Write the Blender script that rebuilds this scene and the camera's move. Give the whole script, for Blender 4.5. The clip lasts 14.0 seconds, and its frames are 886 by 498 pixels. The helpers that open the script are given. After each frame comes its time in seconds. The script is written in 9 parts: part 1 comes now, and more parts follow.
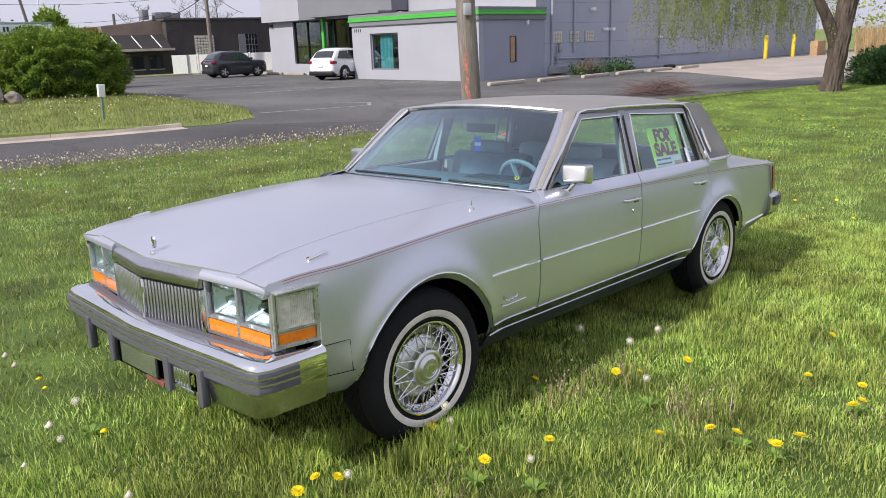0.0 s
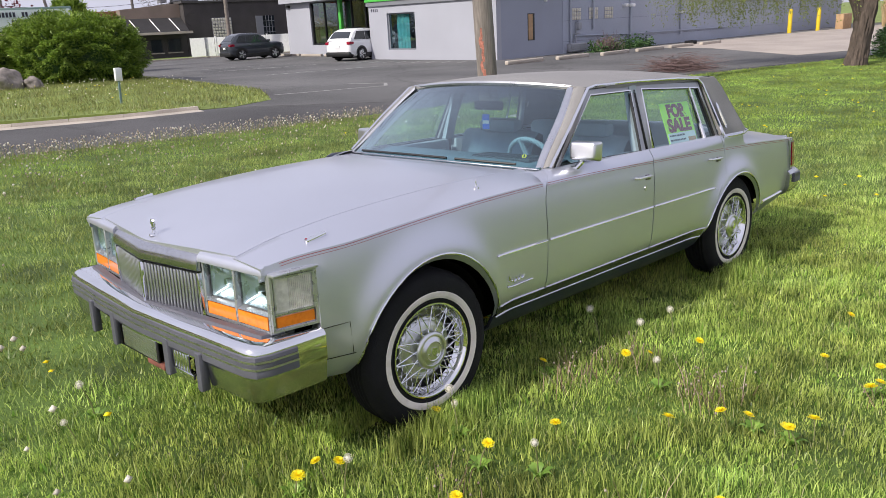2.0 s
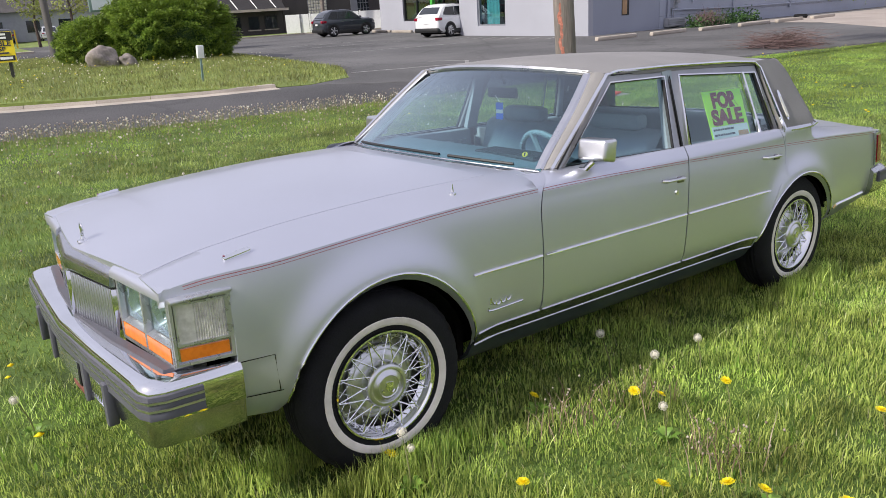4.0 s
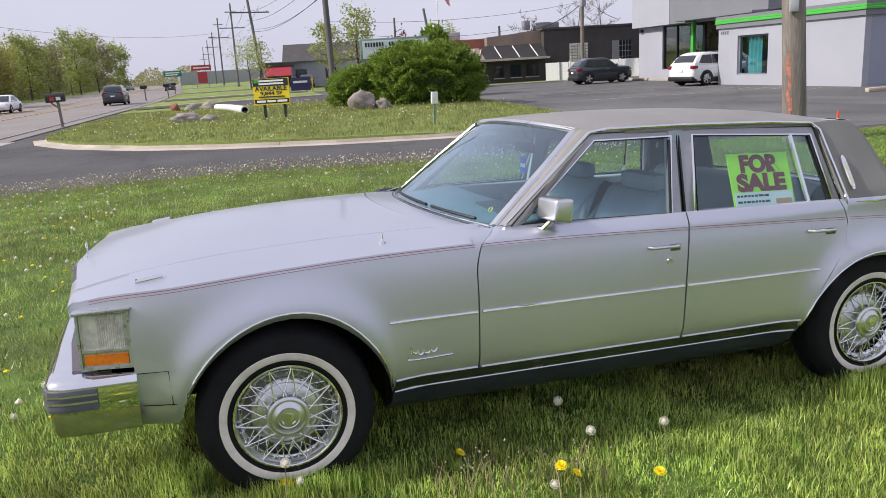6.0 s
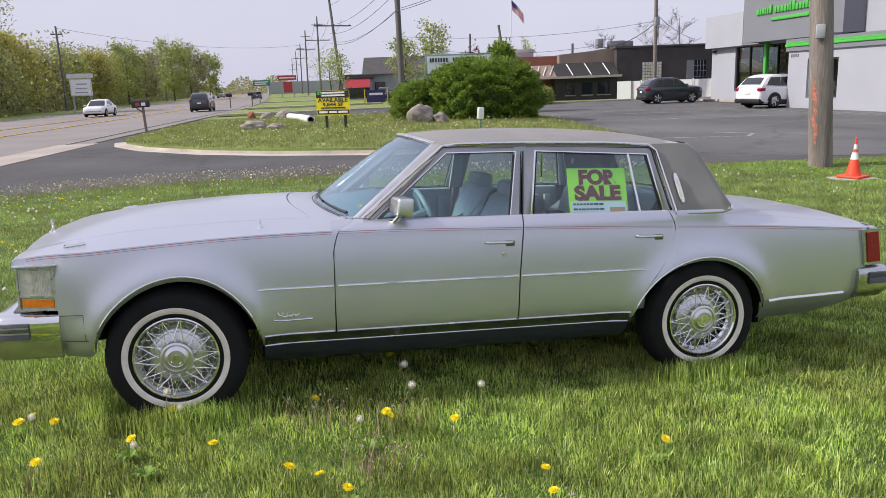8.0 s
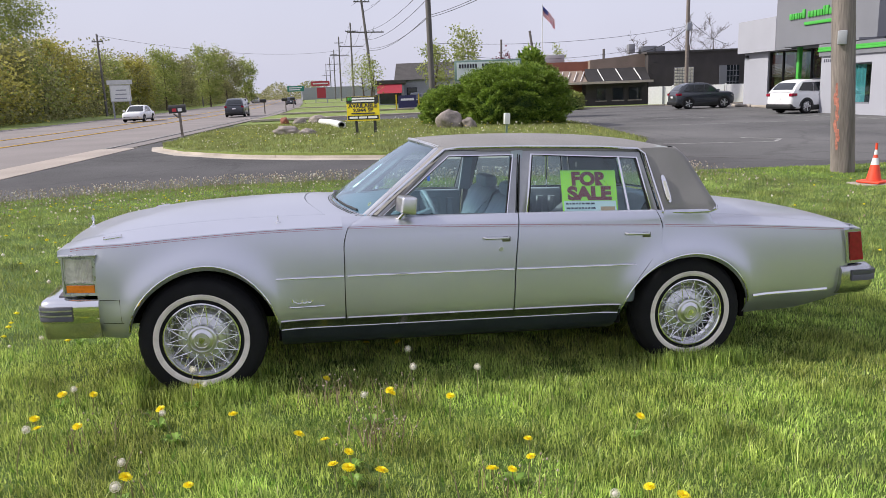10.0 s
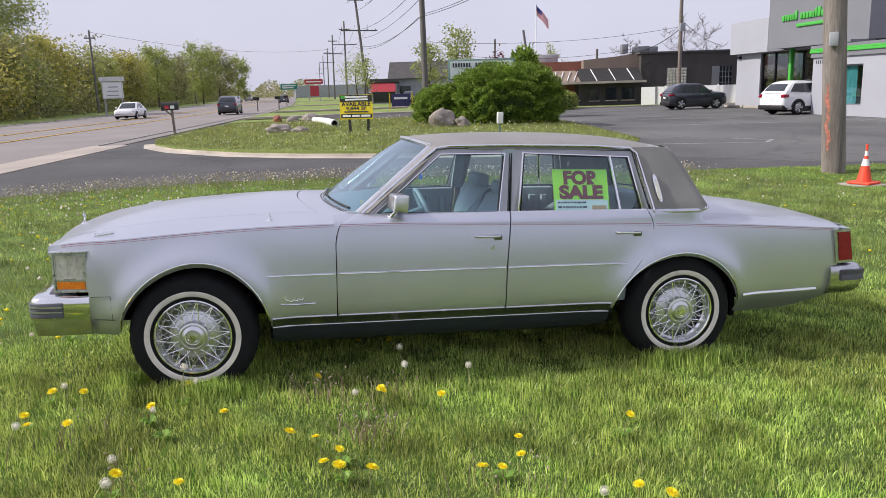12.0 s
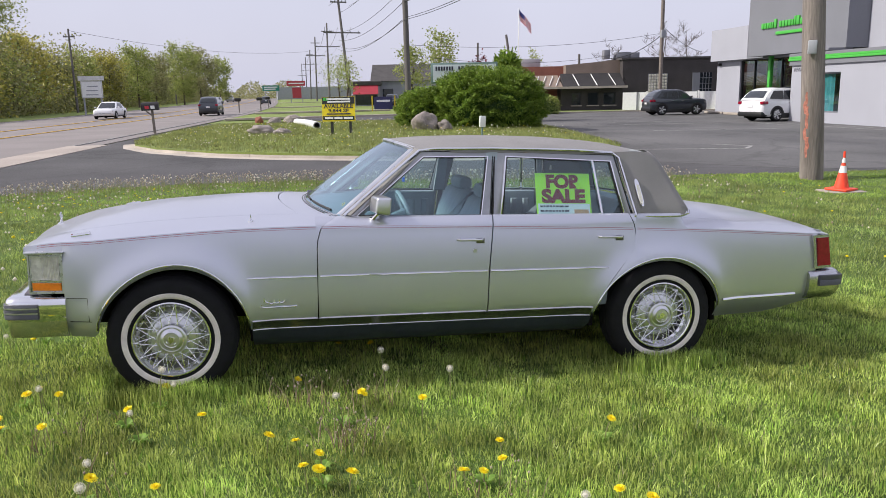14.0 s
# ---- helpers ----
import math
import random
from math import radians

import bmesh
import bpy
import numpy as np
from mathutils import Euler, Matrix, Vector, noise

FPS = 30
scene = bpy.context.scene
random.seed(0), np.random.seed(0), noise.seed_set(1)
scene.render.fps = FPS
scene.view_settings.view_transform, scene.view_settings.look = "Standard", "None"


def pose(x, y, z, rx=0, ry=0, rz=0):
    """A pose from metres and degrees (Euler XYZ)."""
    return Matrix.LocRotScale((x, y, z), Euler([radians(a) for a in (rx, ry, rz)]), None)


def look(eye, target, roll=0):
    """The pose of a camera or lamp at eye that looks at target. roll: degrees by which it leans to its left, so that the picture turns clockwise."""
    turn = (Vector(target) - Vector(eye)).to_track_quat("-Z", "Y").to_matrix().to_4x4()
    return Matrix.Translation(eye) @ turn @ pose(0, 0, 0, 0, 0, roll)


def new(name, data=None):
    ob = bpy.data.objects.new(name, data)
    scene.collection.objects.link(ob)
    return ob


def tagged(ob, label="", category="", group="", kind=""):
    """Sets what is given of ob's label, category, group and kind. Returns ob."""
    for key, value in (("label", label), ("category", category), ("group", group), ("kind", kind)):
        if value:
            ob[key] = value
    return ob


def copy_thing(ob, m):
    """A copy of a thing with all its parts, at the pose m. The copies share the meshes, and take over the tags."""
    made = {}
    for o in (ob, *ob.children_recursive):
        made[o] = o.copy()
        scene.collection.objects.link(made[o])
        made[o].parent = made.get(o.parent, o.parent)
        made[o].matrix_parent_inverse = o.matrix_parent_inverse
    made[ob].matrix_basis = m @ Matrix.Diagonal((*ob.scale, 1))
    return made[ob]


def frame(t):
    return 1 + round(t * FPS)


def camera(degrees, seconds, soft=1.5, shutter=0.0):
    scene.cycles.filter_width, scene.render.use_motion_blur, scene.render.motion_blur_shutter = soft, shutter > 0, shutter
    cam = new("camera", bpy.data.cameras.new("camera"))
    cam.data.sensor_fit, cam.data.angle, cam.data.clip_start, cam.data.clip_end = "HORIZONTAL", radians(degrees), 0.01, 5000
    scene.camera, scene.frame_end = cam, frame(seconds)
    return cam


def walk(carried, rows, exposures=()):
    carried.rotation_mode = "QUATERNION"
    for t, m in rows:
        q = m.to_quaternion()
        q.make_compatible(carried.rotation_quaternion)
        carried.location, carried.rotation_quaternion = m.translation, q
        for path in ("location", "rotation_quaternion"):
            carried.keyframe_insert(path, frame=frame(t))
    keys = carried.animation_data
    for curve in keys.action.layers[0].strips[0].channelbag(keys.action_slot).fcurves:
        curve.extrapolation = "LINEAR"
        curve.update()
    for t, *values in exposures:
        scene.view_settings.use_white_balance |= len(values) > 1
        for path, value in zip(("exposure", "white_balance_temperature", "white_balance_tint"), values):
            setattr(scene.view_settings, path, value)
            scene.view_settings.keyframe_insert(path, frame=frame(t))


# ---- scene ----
cam = camera(59.95, 14.0, 0.5)
PATH = [
    (0, (-2.328, -2.965, 1.736), (-0.875, -1.695, 1.211), -1.91),
    (0.5, (-2.325, -2.968, 1.736), (-0.878, -1.692, 1.207), -2.00),
    (1, (-2.315, -2.967, 1.733), (-0.880, -1.683, 1.194), -2.21),
    (1.5, (-2.286, -2.969, 1.725), (-0.864, -1.676, 1.171), -2.53),
    (2, (-2.229, -2.975, 1.712), (-0.822, -1.673, 1.141), -2.78),
    (2.5, (-2.100, -2.941, 1.699), (-0.722, -1.615, 1.115), -3.15),
    (2.7, (-2.027, -2.917, 1.697), (-0.663, -1.579, 1.107), -3.27),
    (4.8, (-1.059, -3.064, 1.663), (-0.024, -1.456, 1.077), -3.72),
    (5, (-0.927, -3.112, 1.652), (0.041, -1.457, 1.084), -3.90),
    (5.5, (-0.599, -3.364, 1.647), (0.185, -1.595, 1.141), -3.72),
    (6, (-0.417, -3.673, 1.653), (0.261, -1.850, 1.186), -3.41),
    (6.5, (-0.089, -3.939, 1.641), (0.519, -2.086, 1.197), -2.93),
    (7, (0.107, -4.258, 1.622), (0.665, -2.387, 1.187), -2.53),
    (7.5, (0.261, -4.527, 1.645), (0.783, -2.644, 1.216), -2.24),
    (10, (0.405, -5.137, 1.671), (0.820, -3.223, 1.264), -2.14),
    (10.5, (0.402, -5.156, 1.668), (0.804, -3.240, 1.264), -2.25),
    (11, (0.409, -5.158, 1.666), (0.814, -3.241, 1.261), -2.22),
    (11.5, (0.411, -5.147, 1.667), (0.828, -3.234, 1.259), -2.06),
    (12, (0.408, -5.147, 1.667), (0.841, -3.238, 1.257), -1.77),
    (12.5, (0.404, -5.139, 1.665), (0.852, -3.234, 1.254), -1.55),
    (13, (0.398, -5.134, 1.665), (0.861, -3.232, 1.256), -1.31),
    (13.5, (0.401, -5.127, 1.662), (0.875, -3.228, 1.255), -1.17),
    (14, (0.409, -5.131, 1.663), (0.889, -3.232, 1.260), -1.11),
]
walk(cam, [(t, look(eye, target, roll)) for t, eye, target, roll in PATH], [(0.0, 0.3), (14.0, 0.3)])

# ---------------------------------------------------------------- light
SUN_TO = Vector((-1.15, 0.20, 0.98)).normalized()
world = bpy.data.worlds.new("hazy_sky")
scene.world = world
world.use_nodes = True
wn, wl = world.node_tree.nodes, world.node_tree.links
sky = wn.new("ShaderNodeTexSky")
sky.sky_type, sky.sun_disc = "NISHITA", False
sky.sun_elevation, sky.sun_rotation = radians(40), radians(-80)
sky.air_density, sky.dust_density = 1.0, 4.0
haze = wn.new("ShaderNodeMix")
haze.data_type = "RGBA"
haze.inputs[0].default_value = 0.80
haze.inputs[7].default_value = (6.25, 6.25, 7.65, 1)
wl.new(sky.outputs[0], haze.inputs[6])
cloud, cmix = wn.new("ShaderNodeTexNoise"), wn.new("ShaderNodeMix")
cloud.inputs["Scale"].default_value, cloud.inputs["Detail"].default_value = 2.2, 5
cmix.data_type, cmix.blend_type = "RGBA", "MULTIPLY"
cmix.inputs[0].default_value = 0.22
wl.new(haze.outputs[2], cmix.inputs[6])
wl.new(cloud.outputs[0], cmix.inputs[7])
bg = wn["Background"]
bg.inputs[1].default_value = 0.115
wl.new(cmix.outputs[2], bg.inputs[0])
sun = new("sun", bpy.data.lights.new("sun", "SUN"))
sun.data.energy, sun.data.angle, sun.data.color = 3.6, radians(1.5), (1.0, 0.95, 0.87)
sun.matrix_world = look(SUN_TO * 60, (0, 0, 0))


# ---------------------------------------------------------------- materials
def ramp(nt, fac, stops):
    r = nt.nodes.new("ShaderNodeValToRGB")
    while len(r.color_ramp.elements) < len(stops):
        r.color_ramp.elements.new(0.5)
    for e, (p, c) in zip(r.color_ramp.elements, stops):
        e.position, e.color = p, (*c, 1)
    nt.links.new(fac, r.inputs[0])
    return r.outputs[0]


def mat(name, col, rough=0.6, metal=0.0, var=0.15, scale=3.0, bump=0.0, fine=60.0, coat=0.0, dark=None, spec=0.5, rvar=0.1, rand=0.0, grain=1.0, cracks=0.0):
    """A surface with broad stains, fine grain and relief; rand: how much single pieces differ."""
    m = bpy.data.materials.new(name)
    m.use_nodes = True
    nt = m.node_tree
    p = nt.nodes["Principled BSDF"]
    tc = nt.nodes.new("ShaderNodeTexCoord")
    a, b = nt.nodes.new("ShaderNodeTexNoise"), nt.nodes.new("ShaderNodeTexNoise")
    a.inputs["Scale"].default_value, a.inputs["Detail"].default_value = scale, 6
    b.inputs["Scale"].default_value, b.inputs["Detail"].default_value = fine, 4
    src = tc.outputs["Object"]
    if grain != 1.0:
        mp = nt.nodes.new("ShaderNodeMapping")
        mp.inputs["Scale"].default_value = (1, 1, grain)
        nt.links.new(src, mp.inputs[0])
        src = mp.outputs[0]
    for n in (a, b):
        nt.links.new(src, n.inputs["Vector"])
    low = dark or tuple(c * (1 - var) for c in col)
    high = tuple(min(1, c * (1 + var)) for c in col)
    c1 = ramp(nt, a.outputs[0], [(0.3, low), (0.7, high)])
    mx = nt.nodes.new("ShaderNodeMix")
    mx.data_type, mx.blend_type = "RGBA", "OVERLAY"
    mx.inputs[0].default_value = min(0.6, var * 1.5)
    nt.links.new(c1, mx.inputs[6])
    nt.links.new(b.outputs[0], mx.inputs[7])
    out = mx.outputs[2]
    if cracks:
        vo, wob, ad, mm = (nt.nodes.new("ShaderNode" + k) for k in ("TexVoronoi", "TexNoise", "Mix", "Mix"))
        wob.inputs["Scale"].default_value, wob.inputs["Detail"].default_value = 1.3, 5
        nt.links.new(tc.outputs["Object"], wob.inputs["Vector"])
        ad.data_type, mm.data_type, mm.blend_type = "VECTOR", "RGBA", "MULTIPLY"
        ad.inputs[0].default_value = 0.45
        nt.links.new(tc.outputs["Object"], ad.inputs[4])
        nt.links.new(wob.outputs["Color"], ad.inputs[5])
        vo.feature = "DISTANCE_TO_EDGE"
        vo.inputs["Scale"].default_value = cracks
        nt.links.new(ad.outputs[1], vo.inputs["Vector"])
        mm.inputs[0].default_value = 0.42
        nt.links.new(out, mm.inputs[6])
        nt.links.new(ramp(nt, vo.outputs["Distance"], [(0.0, (0.35, 0.34, 0.34)), (0.012, (0.7, 0.7, 0.7)), (0.02, (1, 1, 1))]), mm.inputs[7])
        out = mm.outputs[2]
    if rand:
        oi, hs = nt.nodes.new("ShaderNodeObjectInfo"), nt.nodes.new("ShaderNodeHueSaturation")
        mr = nt.nodes.new("ShaderNodeMapRange")
        mr.inputs[3].default_value, mr.inputs[4].default_value = 1 - rand, 1 + rand
        nt.links.new(oi.outputs["Random"], mr.inputs[0])
        nt.links.new(mr.outputs[0], hs.inputs["Value"])
        nt.links.new(out, hs.inputs["Color"])
        out = hs.outputs[0]
    nt.links.new(out, p.inputs["Base Color"])
    mr = nt.nodes.new("ShaderNodeMapRange")
    mr.inputs[3].default_value, mr.inputs[4].default_value = max(0.02, rough - rvar * rough), min(1, rough + rvar * rough)
    nt.links.new(a.outputs[0], mr.inputs[0])
    nt.links.new(mr.outputs[0], p.inputs["Roughness"])
    p.inputs["Metallic"].default_value = metal
    p.inputs["Specular IOR Level"].default_value = spec
    p.inputs["Coat Weight"].default_value = coat
    p.inputs["Coat Roughness"].default_value = 0.08
    if bump:
        bp = nt.nodes.new("ShaderNodeBump")
        bp.inputs["Strength"].default_value, bp.inputs["Distance"].default_value = bump, 0.01
        nt.links.new(b.outputs[0], bp.inputs["Height"])
        nt.links.new(bp.outputs[0], p.inputs["Normal"])
    return m


def glass(name, tint, base=0.09, tintband=None, power=3.2, sheen=(1, 1, 1)):
    m = bpy.data.materials.new(name)
    m.use_nodes = True
    nt = m.node_tree
    nt.nodes.remove(nt.nodes["Principled BSDF"])
    t, g, f, mx = (nt.nodes.new("ShaderNode" + k) for k in ("BsdfTransparent", "BsdfGlossy", "LayerWeight", "MixShader"))
    t.inputs[0].default_value = (*tint, 1)
    g.inputs["Roughness"].default_value = 0.015
    g.inputs["Color"].default_value = (*sheen, 1)
    f.inputs[0].default_value = 0.5
    po, ma = nt.nodes.new("ShaderNodeMath"), nt.nodes.new("ShaderNodeMath")
    po.operation, ma.operation = "POWER", "MULTIPLY_ADD"
    po.inputs[1].default_value, ma.inputs[1].default_value, ma.inputs[2].default_value = power, 0.82, base
    nt.links.new(f.outputs["Facing"], po.inputs[0])
    nt.links.new(po.outputs[0], ma.inputs[0])
    if tintband:
        tc, sp = nt.nodes.new("ShaderNodeTexCoord"), nt.nodes.new("ShaderNodeSeparateXYZ")
        nt.links.new(tc.outputs["Generated"], sp.inputs[0])
        nt.links.new(ramp(nt, sp.outputs[2], [(0.66, tint), (0.90, tintband)]), t.inputs[0])
    nt.links.new(ma.outputs[0], mx.inputs[0])
    nt.links.new(t.outputs[0], mx.inputs[1])
    nt.links.new(g.outputs[0], mx.inputs[2])
    nt.links.new(mx.outputs[0], nt.nodes["Material Output"].inputs[0])
    return m


def leafy(name, a, b, trans=0.35, fine=0.0, rough=0.42):
    """Leaves and blades: two greens by island, with light passing through."""
    m = bpy.data.materials.new(name)
    m.use_nodes = True
    nt = m.node_tree
    p = nt.nodes["Principled BSDF"]
    gi, tc, n = nt.nodes.new("ShaderNodeNewGeometry"), nt.nodes.new("ShaderNodeTexCoord"), nt.nodes.new("ShaderNodeTexNoise")
    n.inputs["Scale"].default_value, n.inputs["Detail"].default_value = 0.9, 3
    nt.links.new(tc.outputs["Object"], n.inputs["Vector"])
    mid = tuple((x + y) / 2 for x, y in zip(a, b))
    c1 = ramp(nt, gi.outputs["Random Per Island"], [(0.0, a), (0.5, mid), (1.0, b)])
    hs, mr = nt.nodes.new("ShaderNodeHueSaturation"), nt.nodes.new("ShaderNodeMapRange")
    mr.inputs[1].default_value, mr.inputs[2].default_value = 0.3, 0.7
    mr.inputs[3].default_value, mr.inputs[4].default_value = 0.70, 1.30
    nt.links.new(n.outputs[0], mr.inputs[0])
    val = mr.outputs[0]
    if fine:
        n2, m2, mu, hu = (nt.nodes.new("ShaderNode" + k) for k in ("TexNoise", "MapRange", "Math", "MapRange"))
        n2.inputs["Scale"].default_value, n2.inputs["Detail"].default_value = fine, 4
        nt.links.new(tc.outputs["Object"], n2.inputs["Vector"])
        m2.inputs[1].default_value, m2.inputs[2].default_value = 0.35, 0.65
        m2.inputs[3].default_value, m2.inputs[4].default_value = 0.62, 1.30
        nt.links.new(n2.outputs[0], m2.inputs[0])
        mu.operation = "MULTIPLY"
        nt.links.new(val, mu.inputs[0])
        nt.links.new(m2.outputs[0], mu.inputs[1])
        val = mu.outputs[0]
        hu.inputs[1].default_value, hu.inputs[2].default_value = 0.35, 0.65
        hu.inputs[3].default_value, hu.inputs[4].default_value = 0.488, 0.512
        nt.links.new(n.outputs[0], hu.inputs[0])
        nt.links.new(hu.outputs[0], hs.inputs["Hue"])
    nt.links.new(val, hs.inputs["Value"])
    nt.links.new(c1, hs.inputs["Color"])
    nt.links.new(hs.outputs[0], p.inputs["Base Color"])
    p.inputs["Roughness"].default_value = rough
    p.inputs["Specular IOR Level"].default_value = 0.5 if fine else 0.3
    t, mx = nt.nodes.new("ShaderNodeBsdfTranslucent"), nt.nodes.new("ShaderNodeMixShader")
    nt.links.new(hs.outputs[0], t.inputs[0])
    mx.inputs[0].default_value = trans
    nt.links.new(p.outputs[0], mx.inputs[1])
    nt.links.new(t.outputs[0], mx.inputs[2])
    nt.links.new(mx.outputs[0], nt.nodes["Material Output"].inputs[0])
    return m


